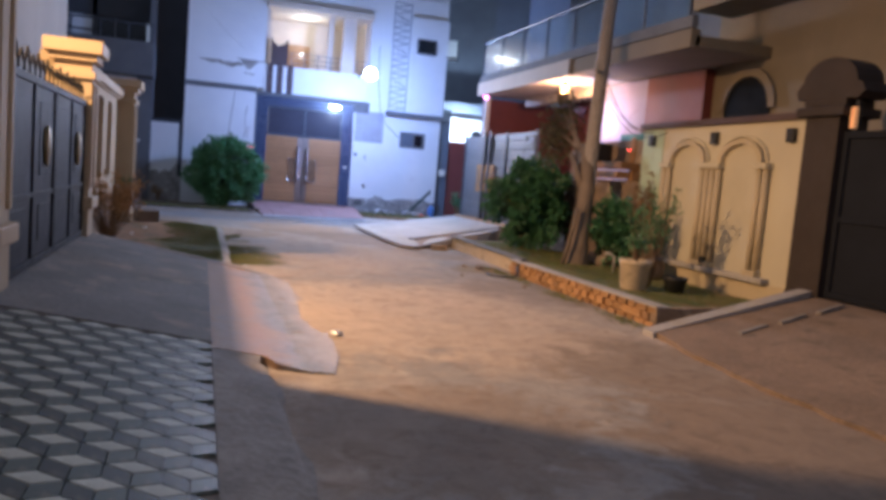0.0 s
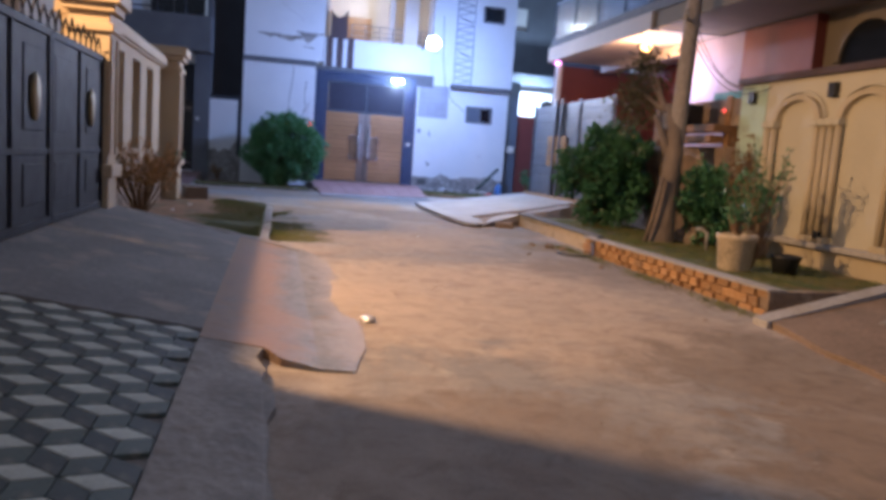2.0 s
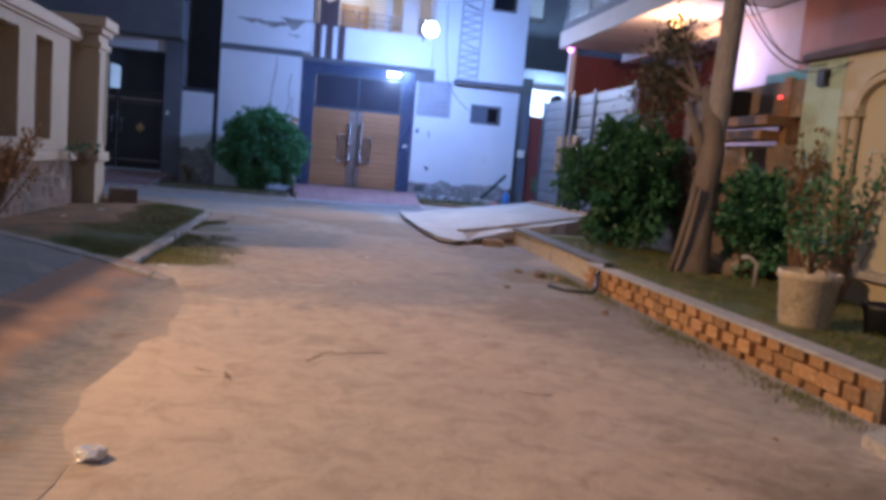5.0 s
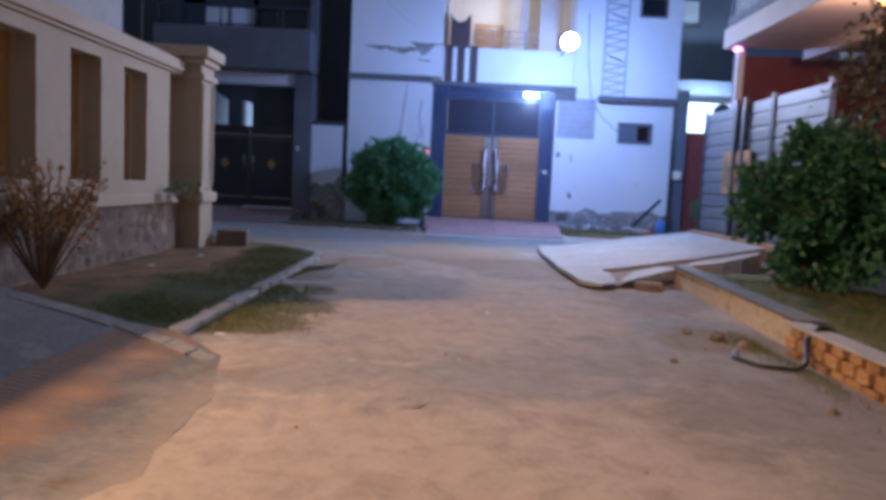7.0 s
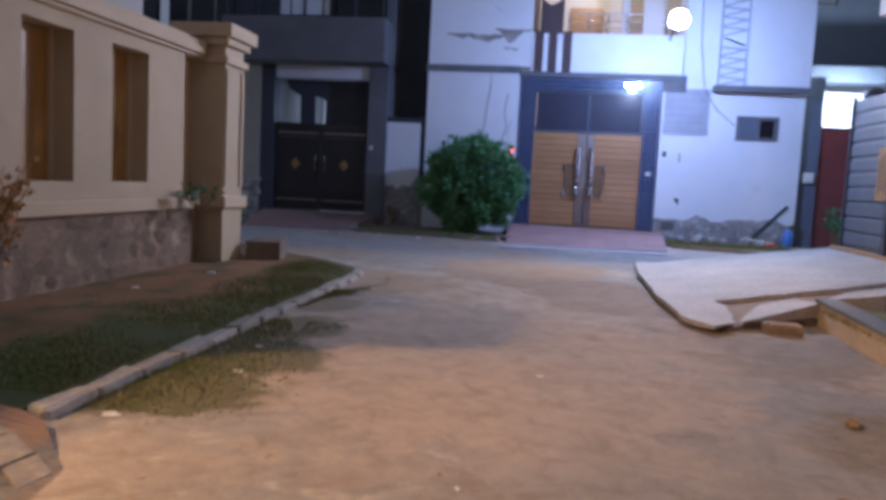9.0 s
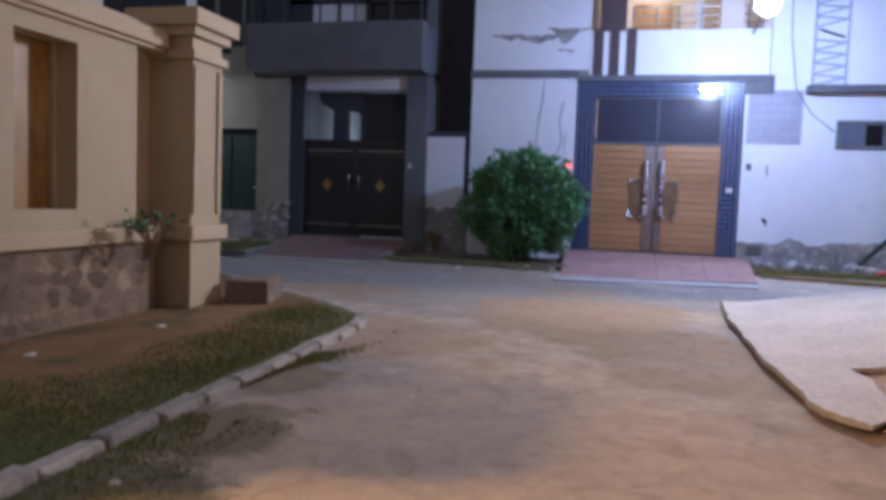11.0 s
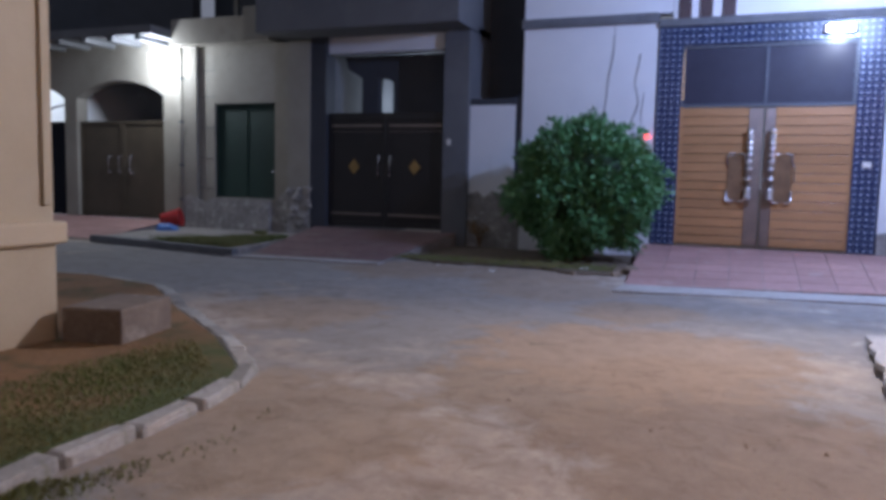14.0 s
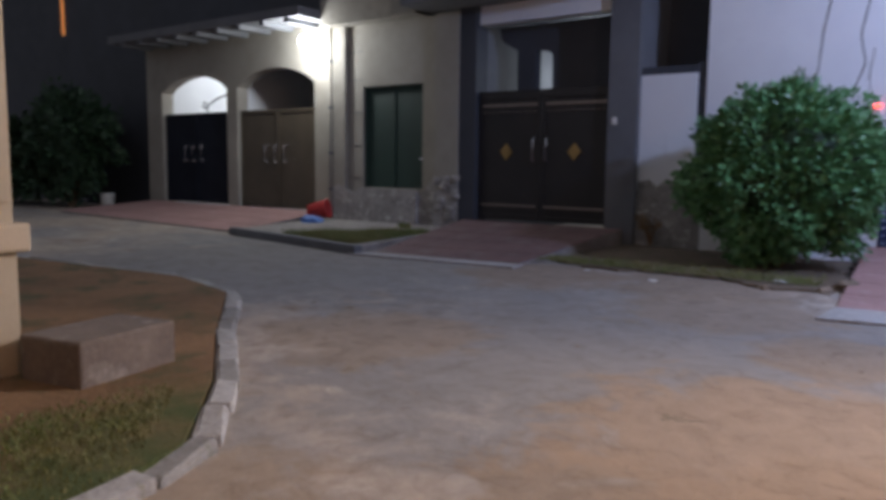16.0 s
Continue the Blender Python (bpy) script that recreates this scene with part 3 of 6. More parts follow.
# ---- ground ----
def axis_steps(lo, hi, step, far):
    mid = list(np.arange(lo, hi + 1e-6, step))
    return [-v for v in reversed(far)] + mid + [v for v in far]


def ground_height(x, y):
    if -22 < x < 16 and -8 < y < 34:
        fade = min(1, (x + 22) / 3, (16 - x) / 3, (y + 8) / 3, (34 - y) / 3)
        n = noise.noise(Vector((x * 0.55, y * 0.55, 3.1))) * 0.016 + noise.noise(Vector((x * 2.3, y * 2.3, 7.7))) * 0.006
        return -0.15 + n * fade
    return -0.15


gx = axis_steps(-24, 18, 0.3, [40, 90, 300, 1500])
gy = axis_steps(-10, 36, 0.3, [50, 120, 400, 1500])
gv = [(x, y, ground_height(x, y)) for y in gy for x in gx]
nx = len(gx)
gf = [(j * nx + i, j * nx + i + 1, (j + 1) * nx + i + 1, (j + 1) * nx + i) for j in range(len(gy) - 1) for i in range(nx - 1)]
gm = bpy.data.meshes.new("ground")
gm.from_pydata(gv, [], gf)
for p in gm.polygons:
    p.use_smooth = True
gm.materials.append(ROAD)
ground = tagged(new("road", gm), "dusty tan and grey concrete lane with drifts of sand", "road", kind="structure")

rng = random.Random(5)


def apron_z(x, y=0):
    return -0.02 - 0.17 * (x - 0.15) if x < 0.15 else -0.02 - 0.115 * min(1, (x - 0.15) / 0.8) - 0.012 * (x - 0.15)


# concrete apron before the black gate
apron = thing("pavement_apron", (-0.2, 9.5, -0.15), "sloping grey concrete apron before the black gate", "apron", kind="structure")
bm = bmesh.new()
ys = [6.5, 7.6, 8.4, 9.3, 10.2, 11.0, 11.6, 12.05]
edge = {6.5: 1.24, 7.6: 1.31, 8.4: 1.32, 9.3: 1.3, 10.2: 1.25, 11.0: 1.17, 11.6: 1.03, 12.05: 0.58}
cols = [-1.5, -0.9, -0.3, 0.15]
for lo, hi in zip(ys, ys[1:]):
    for a, b in zip(cols, cols[1:] + [None]):
        if b is None:
            continue
        prism([(a, lo), (b, lo), (b, hi), (a, hi)], -0.3, 0, bm, top=apron_z)
prism([(-1.76, 12.05), (0.15, 12.05), (0.02, 12.09), (-0.9, 12.24), (-1.76, 12.36)], -0.3, 0, bm, top=apron_z)
prism([(-1.76, 6.5), (-1.5, 6.5), (-1.5, 12.05), (-1.76, 12.05)], -0.3, 0, bm, top=apron_z)
bmesh.ops.remove_doubles(bm, verts=bm.verts, dist=0.001)
part("slab", bm, CONC, apron)
bm = bmesh.new()
outline = [(0.15, 6.3), (0.56, 6.27), (0.66, 6.08), (0.9, 5.97), (1.13, 5.95), (1.21, 6.4)] + [(edge[y], y) for y in ys] + [(0.45, 12.08), (0.15, 12.07)]
lip = rough([(x + rng.uniform(-0.012, 0.012), y + rng.uniform(-0.012, 0.012)) if x > 0.2 else (x, y) for x, y in outline], 0.22, 0.016, 7, (len(outline) - 1,))
prism(lip, -0.3, 0, bm, top=lambda x, y: apron_z(x) - 0.004)
part("lip", bm, LIPMAT, apron, "worn pale concrete lip with a broken edge")
row = [(-0.78, 12.2), (-0.45, 12.14), (-0.14, 12.09), (0.12, 12.03), (0.36, 11.93), (0.58, 11.82), (0.8, 11.7), (0.98, 11.58)]
for k, ((ax, ay), (bx, by)) in enumerate(zip(row, row[1:])):
    far, gap = 0.19 + 0.02 * (k % 3), 0.008
    quad = [(ax + gap - 0.02, ay - far), (bx - gap - 0.02, by - far + 0.01 * (k % 2)), (bx - gap, by), (ax + gap, ay)]
    part("edging_slab", prism(quad, -0.3, 0, top=lambda x, y, k=k: apron_z(x) + 0.006 + 0.003 * (k % 3)), BRUSHED, apron)
bm = prism(rough([(0.15, -2.0), (0.62, -2.0), (0.58, 1.0), (0.66, 3.2), (0.6, 4.6), (0.63, 5.4), (0.55, 6.27), (0.15, 6.3)], 0.2, 0.03, 9, (0, 6, 7)), -0.3, 0, top=lambda x, y: (apron_z(x) - 0.008) * min(1, max(0, (y - 4.6) / 1.4)) + (-0.05 - 0.15 * (x - 0.15)) * (1 - min(1, max(0, (y - 4.6) / 1.4))))
part("kerb_strip", bm, BRUSHED, apron, "rough cement strip along the tiles")
bm = prism([(-1.5, -2.0), (0.15, -2.0), (0.15, 6.5), (-1.5, 6.5)], -0.3, 0, top=lambda x, y: apron_z(x) - 0.03)
part("bedding", bm, CONC, apron)

# grass verge with its kerb
verge = thing("verge", (-1.0, 16, -0.15), "soil verge with sparse grass beside the cream wall", "verge", kind="structure")
vp = [(-1.85, 12.38), (-0.9, 12.25), (0.02, 12.1), (0.4, 12.09), (0.4, 18.5), (0.23, 18.93), (-0.55, 19.67), (-1.62, 20.49), (-2.93, 21.6), (-4.2, 21.92), (-7.5, 21.5), (-14, 21.3), (-14, 18.9), (-1.85, 18.9)]
part("soil", prism(vp, -0.3, -0.075), VERGE, verge, "thin dark turf over brown soil")


def blades(name, count, spot, tall, material, label, seed):
    r = random.Random(seed)
    v, f = [], []
    for _ in range(count):
        x, y, z = spot(r)
        a = r.uniform(0, 6.28)
        h = tall * r.uniform(0.4, 1.2)
        w = 0.003 + 0.003 * r.random()
        lean = h * r.uniform(0.1, 0.8)
        dx, dy = math.cos(a), math.sin(a)
        k = len(v)
        v += [(x - dy * w, y + dx * w, z), (x + dy * w, y - dx * w, z), (x + dx * lean, y + dy * lean, z + h)]
        f.append((k, k + 1, k + 2))
    me = bpy.data.meshes.new(name)
    me.from_pydata(v, [], f)
    me.materials.append(material)
    return tagged(new(name, me), label, "grass", kind="stuff")


def verge_spot(r):
    while True:
        x, y = r.uniform(-1.7, 0.38), r.uniform(12.4, 20.3)
        if y > 18.6 and x > 0.36 - 1.1 * (y - 18.6):
            continue
        n = noise.noise(Vector((x * 1.2, y * 0.9, 2.0)))
        if r.random() < 0.12 + n * 0.9 + 0.75 * (x + 0.4):
            return x, y, -0.077


blades("verge_grass", 24000, verge_spot, 0.024, GRASS, "short dark green grass on the verge", 3)


def tuft_spot(r):
    while True:
        y = r.uniform(12.4, 18.4)
        x = 0.52 + abs(r.gauss(0, 0.36)) * (1.0 if y < 15.2 else 0.4)
        if y < 15.2 - 2.2 * max(0, x - 0.7) or noise.noise(Vector((x * 1.5, y * 0.8, 9.0))) > 0.2:
            return x, y, -0.145


blades("roadside_grass", 9000, tuft_spot, 0.03, GRASS, "thin grass creeping out below the kerb", 4)

kerb = thing("kerb_west", (0.3, 16, -0.15), "row of grey concrete kerb stones round the verge", "kerb", kind="structure")
path = [(0.44, 12.15), (0.47, 14), (0.47, 16), (0.46, 18.45), (0.3, 18.98), (-0.5, 19.74), (-1.58, 20.56), (-2.9, 21.68), (-4.2, 22.0), (-7.5, 21.68), (-12, 21.5)]
lens = [0.0]
for a, b in zip(path, path[1:]):
    lens.append(lens[-1] + math.dist(a, b))


def along(s):
    for i in range(len(path) - 1):
        if s <= lens[i + 1] or i == len(path) - 2:
            f = (s - lens[i]) / (lens[i + 1] - lens[i])
            return Vector((path[i][0] + f * (path[i + 1][0] - path[i][0]), path[i][1] + f * (path[i + 1][1] - path[i][1]), 0))


kerb_meshes = []
for i in range(4):
    kb = box(-0.228, -0.07, 0, 0.225, 0.075, 0.17, 0.03)
    for v in kb.verts:
        v.co += Vector((rng.uniform(-1, 1), rng.uniform(-1, 1), rng.uniform(-1, 1))) * 0.008
    kerb_meshes.append(mesh_of("kerb_stone", kb, KERBMAT))
s = 0.23
while s < lens[-1] - 0.3:
    a, b = along(s - 0.2), along(s + 0.2)
    o = new("kerb_stone", rng.choice(kerb_meshes))
    o.parent, o.matrix_parent_inverse = kerb, Matrix.Translation((-0.3, -16, 0.15))
    d = b - a
    o.matrix_basis = Matrix.LocRotScale((*((a + b) / 2).xy, -0.25 + rng.uniform(-0.012, 0.012)), Euler((rng.uniform(-0.05, 0.05), rng.uniform(-0.02, 0.02), math.atan2(d.y, d.x) + rng.uniform(-0.03, 0.03))), None)
    s += 0.465

# ---- cream boundary wall with its niches ----
WX = -1.82
wall_west = thing("wall_west", (WX, 15, -0.15), "cream painted boundary wall with tall niches and moulded coping", "wall", kind="structure")
niches = [(13.5, 14.24), (14.95, 15.69), (16.34, 17.07)]
bm = bmesh.new()
box(WX - 0.34, 12.0, 0.82, WX, 17.92, 1.0, bm=bm)
box(WX - 0.34, 12.0, 2.5, WX, 17.92, 2.68, bm=bm)
box(WX - 0.34, 17.92, -0.2, WX - 0.2, 18.45, 2.68, bm=bm)
y = 12.0
for a, b in niches + [(17.92, 17.92)]:
    box(WX - 0.34, y, 1.0, WX, a, 2.5, bm=bm)
    y = b
part("wall_body", bm, CREAM, wall_west)
for a, b in niches:
    nb = part("niche_board", box(WX - 0.34, a, 1.0, WX - 0.26, b, 2.5), OCHRE, wall_west, "ochre board set back in the niche")
    pieces("niche_frame", [(WX - 0.26, a + 0.002, 1.0, WX - 0.22, a + 0.05, 2.5), (WX - 0.26, b - 0.05, 1.0, WX - 0.22, b - 0.002, 2.5)], CREAMTRIM, wall_west)
part("coping", boxes([(WX - 0.42, 12.0, 2.7, WX + 0.1, 18.32, 2.86), (WX - 0.38, 12.0, 2.86, WX + 0.06, 18.32, 2.9), (WX - 0.36, 12.0, 2.655, WX + 0.05, 18.32, 2.7)], 0.012), CREAMTRIM, wall_west, "tan moulded coping")
part("sill_band", box(WX - 0.3, 12.0, 0.66, WX + 0.1, 18.2, 0.82, 0.02), CREAMTRIM, wall_west)
part("plinth", box(WX - 0.3, 12.0, -0.3, WX + 0.03, 18.2, 0.66), MORTAR, wall_west, "rough rubble plinth")
stone_meshes = []
for i in range(6):
    b2 = bmesh.new()
    bmesh.ops.create_icosphere(b2, subdivisions=1, radius=1)
    for v in b2.verts:
        v.co = Vector((max(-0.5, min(0.5, v.co.x)) * 0.02, v.co.y * rng.uniform(0.75, 1.2), v.co.z * rng.uniform(0.75, 1.2)))
    stone_meshes.append(mesh_of("stone", b2, RUBBLE))
y = 12.4
while y < 18.1:
    z = -0.05
    while z < 0.62:
        w, h = rng.uniform(0.09, 0.19), rng.uniform(0.06, 0.12)
        if rng.random() < 0.5:
            o = new("stone", rng.choice(stone_meshes))
            o.parent, o.matrix_parent_inverse = wall_west, Matrix.Translation((-WX, -15, 0.15))
            o.matrix_basis = Matrix.LocRotScale((WX + 0.026, y + rng.uniform(-0.06, 0.06), min(z + h * 0.8, 0.56)), Euler((rng.uniform(-0.4, 0.4), 0, 0)), (1, w, h))
        z += 2 * h * 0.85
    y += rng.uniform(0.24, 0.36)

def square_pillar(name, x0, y0, w, tall, mat_body, mat_trim, label, ground_z=-0.2, panel=True):
    """Square gate pillar: base block, shaft with a sunk panel, band and stepped cap."""
    p = thing(name, (x0 + w / 2, y0 + w / 2, ground_z), label, "pillar", kind="structure")
    x1, y1 = x0 + w, y0 + w
    part("base", box(x0 - 0.01, y0 - 0.01, ground_z, x1 + 0.01, y1 + 0.01, 0.66, 0.01), mat_body, p)
    part("band", boxes([(x0 - 0.07, y0 - 0.07, 0.66, x1 + 0.07, y1 + 0.07, 0.83)], 0.02), mat_trim, p)
    part("shaft", box(x0, y0, 0.83, x1, y1, tall - 0.52), mat_body, p)
    if panel:
        rows = []
        for a0, a1 in ((0.0, 0.12), (w - 0.12, w)):
            rows.append((x1, y0 + a0 + 0.02, 0.95, x1 + 0.025, y0 + a1 - 0.02, tall - 0.58))
        pieces("panel_strip", rows, mat_body, p, 0.006)
    t = tall
    steps = ((0.05, 0.52, 0.42), (0.0, 0.42, 0.28), (0.07, 0.28, 0.18), (0.14, 0.18, 0.0))
    part("cap", boxes([(x0 - o, y0 - o, t - lo, x1 + o, y1 + o, t - hi) for o, lo, hi in steps], 0.012), mat_trim, p, "stepped cornice cap")
    return p


square_pillar("corner_pillar", -2.1, 18.41, 0.6, 3.13, CREAM, CREAMTRIM, "cream square corner pillar with stepped tan cap")
square_pillar("gate_pillar", -2.0, 11.72, 0.48, 3.0, CREAM, CREAMTRIM, "cream gate pillar lit orange by the porch lamp", 0.0)
# hinge pillar raised above view so its shadow crosses the near lane
square_pillar("gate_pillar", -2.05, 6.74, 0.5, 3.9, CREAM, CREAMTRIM, "cream gate pillar at the hinge side", 0.0)
part("wall_return", box(-8, 18.45, -0.3, -2.05, 18.75, 2.9), CREAM, wall_west)
# out of view; added at this height to block the porch lamp
wall_south = tagged(part("wall_southwest", box(-2.1, -6, -0.3, -1.8, 6.72, 3.5), CREAM), "plain cream boundary wall, unseen, built tall to shade the lane", "wall", kind="structure")

# cream house behind the wall
house_w = thing("house_west", (-6, 10, 0), "cream house behind the boundary wall", "house", kind="structure")
part("wall", box(-9, 3, 0, -4.6, 13.2, 7.0), CREAM, house_w)
part("roof", box(-9.3, 2.7, 7.0, -4.2, 13.2, 7.25), CREAMTRIM, house_w)
part("corner_block", box(-9, 13.2, 0, -3.0, 18.9, 7.0), PALEHOUSE, house_w, "pale grey corner block of the house")
part("corner_roof", box(-9.3, 13.2, 7.0, -2.8, 19.1, 7.25), CREAMTRIM, house_w)
part("courtyard_floor", boxes([(-4.6, 6.0, -0.2, -1.76, 11.7, 0.26), (-4.6, 11.7, -0.2, -2.2, 13.2, 0.26), (-3.0, 13.2, -0.2, -2.2, 18.4, 0.26)]), CONC, house_w)
porch = thing("porch_lamp", (-4.6, 9.2, 5.3), "sodium porch lamp on the cream house", "lamp")
part("bracket", tube([(-4.6, 9.2, 5.45), (-4.45, 9.2, 5.5), (-4.3, 9.2, 5.45)], 0.03), STEEL, porch)
part("lamp_shade", lathe([(0.03, 0.12), (0.14, 0.1), (0.16, 0.06), (0.15, 0.05)], (-4.3, 9.2, 5.32)), STEEL, porch)

# black gate
GX = -1.62
gate = thing("black_gate", (GX, 8.7, 0.29), "tall black sheet metal driveway gate with brass handles, light leaking below", "gate")
for a, b in ((7.27, 9.48), (9.5, 11.7)):
    leaf = part("gate_leaf", box(GX - 0.02, a, 0.3, GX + 0.02, b, 2.12), BLACKGATE, gate)
    part("leaf_frame", boxes([(GX - 0.035, a, 0.29, GX + 0.045, a + 0.07, 2.18), (GX - 0.035, b - 0.07, 0.29, GX + 0.045, b, 2.18), (GX - 0.035, a + 0.07, 0.29, GX + 0.045, b - 0.07, 0.37), (GX - 0.035, a + 0.07, 2.1, GX + 0.045, b - 0.07, 2.18),
                              (GX - 0.035, a + 0.07, 0.98, GX + 0.04, b - 0.07, 1.04), (GX - 0.035, (a + b) / 2 - 0.04, 0.37, GX + 0.042, (a + b) / 2 + 0.04, 2.1)], 0.006), BLACKGATE, leaf)
    for c in (a + 0.47, b - 0.47):
        pieces("raised_panel", [(GX + 0.02, c - 0.33, 1.2, GX + 0.03, c + 0.33, 1.95), (GX + 0.02, c - 0.33, 0.52, GX + 0.03, c + 0.33, 0.9)], BLACKGATE, leaf, 0.008)
    # scrolled crest
    for k in range(9):
        c = a + 0.12 + (b - a - 0.24) * k / 8
        t0 = 2.18
        part("crest_scroll", tube([(GX, c - 0.09, t0), (GX, c - 0.1, t0 + 0.1), (GX, c, t0 + 0.2 + 0.04 * (k % 2)), (GX, c + 0.1, t0 + 0.1), (GX, c + 0.09, t0)], 0.012, 6), BLACKGATE, leaf)
for yc in (8.95, 11.05):
    hd = lathe([(0.005, 0), (0.07, 0.05), (0.1, 0.2), (0.1, 0.32), (0.07, 0.4), (0.005, 0.45)], (0, 0, 0), 14)
    bmesh.ops.transform(hd, matrix=Matrix.Translation((GX + 0.05, yc, 1.28)) @ Matrix.Diagonal((0.35, 1, 1, 1)), verts=hd.verts)
    part("handle", hd, PALEBRASS, gate, "oval brass handle plate", True)

# concrete block on the verge
block = tagged(part("concrete_block", box(-0.25, -0.36, 0, 0.25, 0.36, 0.29, 0.02)
                    , BLOCKMAT), "low soil-stained concrete block on the grass verge", "block")
block.matrix_world = pose(-1.22, 19.36, -0.1, 0, 0, 12)

# ---- right-hand planter ----
planter = thing("planter", (6.5, 11, -0.15), "raised planting strip with brick and plaster edging", "planter", kind="structure")
part("soil", prism([(5.72, 8.15), (7.98, 8.45), (7.98, 17.2), (6.0, 17.2), (5.8, 13)], -0.3, 0.06), TURF, planter)
part("coping", boxes([(5.5, 8.0, 0.1, 5.72, 12.78, 0.125)], 0.006), PALECONC, planter, "pale cement coping")
part("plaster_edge", prism([(5.66, 12.84), (5.86, 12.84), (6.08, 17.3), (5.88, 17.3)], -0.3, 0.1), POTMAT, planter, "smooth plastered edging wall")
part("edge_cap", prism([(5.64, 12.82), (5.88, 12.82), (6.1, 17.3), (5.86, 17.3)], 0.1, 0.135), LEDGE, planter)
part("backing", box(5.56, 8.05, -0.3, 5.7, 12.78, 0.1), ORANGEBRICK, planter)
part("south_edge", prism([(5.52, 8.0), (7.98, 8.3), (7.98, 8.42), (5.52, 8.14)], -0.3, 0.1), MORTAR, planter, "dark brick edge")
brick_meshes = []
for i in range(4):
    bb = box(-0.05, -0.11, -0.05, 0.05, 0.11, 0.05, 0.012)
    for v in bb.verts:
        v.co += Vector((rng.uniform(-1, 1), rng.uniform(-1, 1), rng.uniform(-1, 1))) * 0.006
    brick_meshes.append(mesh_of("brick", bb, ORANGEBRICK))
for row in range(3):
    y = 8.12 + 0.1 * (row % 2)
    while y < 12.7:
        o = new("brick", rng.choice(brick_meshes))
        o.parent, o.matrix_parent_inverse = planter, Matrix.Translation((-6.5, -11, 0.15))
        o.matrix_basis = Matrix.LocRotScale((5.555 + rng.uniform(-0.014, 0.014), y, -0.14 + row * 0.105), Euler((0, 0, rng.uniform(-0.04, 0.04))), (1, rng.uniform(0.6, 1.04), rng.uniform(0.86, 1.04)))
        y += 0.235


def planter_spot(r):
    while True:
        x, y = r.uniform(5.75, 7.9), r.uniform(8.6, 17)
        if noise.noise(Vector((x * 1.3, y * 1.1, 5.0))) > -0.25:
            return x, y, 0.05


blades("planter_grass", 12000, planter_spot, 0.06, GRASS, "straggling grass in the planting strip", 8)
blades("kerbside_grass", 2500, lambda r: (5.42 - abs(r.gauss(0, 0.12)), r.choice([r.gauss(8.4, 0.4), r.gauss(11.9, 0.35), r.gauss(12.9, 0.3), r.gauss(10.2, 0.4)]), -0.16), 0.06, GRASS, "weeds along the foot of the edging", 9)

# ramps on the right
ramp = thing("ramp_slab", (6.2, 19.5, -0.15), "pale concrete driveway ramp with broken edges", "ramp", kind="structure")
rz = lambda x, y: -0.11 + max(0, (x - 4.5)) / 3.3 * 0.52
rp = [(4.45, 22.2), (4.3, 20.5), (4.32, 19.0), (4.35, 17.6), (4.42, 16.5), (4.62, 16.15), (4.84, 16.42), (4.9, 17.2), (4.95, 17.85), (6.5, 18.0), (7.8, 18.4), (7.8, 22.4), (6.2, 22.5)]
rp = [(x + rng.uniform(-0.04, 0.04), y + rng.uniform(-0.04, 0.04)) if 4 < x < 7.7 else (x, y) for x, y in rp]
part("slab", prism(rough(rp, 0.2, 0.022, 3, (9, 10)), -0.06, 0, top=rz), PALECONC, ramp)
inner = [(x + (0.1 if x < 7 else 0), y + (0.16 if y < 20 else -0.1)) for x, y in rp if not (4.8 < x < 4.99)]
part("slab_bed", prism(inner, -0.3, 0, top=lambda x, y: rz(x, y) - 0.06), DIRT, ramp, "dark soil under the slab")
for poly, seed in (([(4.9, 16.5), (5.9, 17.22), (5.76, 17.7), (5.32, 17.42), (5.12, 17.02)], 4), ([(5.98, 17.42), (6.6, 17.4), (7.25, 17.78), (7.4, 18.08), (6.35, 17.82)], 5)):
    part("broken_slab", prism(rough(poly, 0.2, 0.014, seed), -0.07, 0, top=lambda x, y: rz(x, y) - 0.02), PALECONC, ramp, "loose slab bridging the drain")
    c = Vector(poly[0]).lerp(Vector(poly[2]), 0.5)
    part("slab_support", prism([tuple(c + (Vector(p) - c) * 0.7) for p in poly], -0.3, -0.06), DIRT, ramp)
# orange brick colour gives the sill its lamplit look
part("sill", box(7.62, 18.1, 0.3, 7.8, 22.3, 0.43, 0.01), ORANGEBRICK, ramp, "gate sill with orange lamplight put into its colour")
part("drain_stone", box(5.14, 16.42, -0.25, 5.5, 16.62, -0.04, 0.03), RUBBLE, ramp)
ramp2 = thing("ramp_slab", (7, 6, -0.15), "earth-coloured concrete ramp before the dark gate", "ramp", kind="structure")
part("slab", prism(rough([(4.75, -2), (8, -2), (8, 8.28), (5.16, 7.66), (5.08, 6.95), (4.88, 5.75), (4.78, 3.0)], 0.25, 0.02, 14, (0, 1, 2)), -0.3, 0, top=lambda x, y: -0.105 + max(0, x - 5) / 3 * 0.42), EARTHRAMP, ramp2)
part("ramp_edge", prism([(5.1, 7.42), (8.0, 8.05), (8.0, 8.28), (5.12, 7.66)], -0.3, 0, top=lambda x, y: -0.1 + max(0, x - 5) / 3 * 0.5), PALECONC, ramp2, "pale cement edge of the ramp")
for k in range(3):
    a = 5.9 + k * 0.7
    part("cleat", prism([(a, 6.9 + k * 0.15), (a + 0.5, 7.05 + k * 0.15), (a + 0.5, 7.12 + k * 0.15), (a, 6.97 + k * 0.15)], -0.2, 0, top=lambda x, y: -0.1 + max(0, x - 5) / 3 * 0.46), BRUSHED, ramp2)

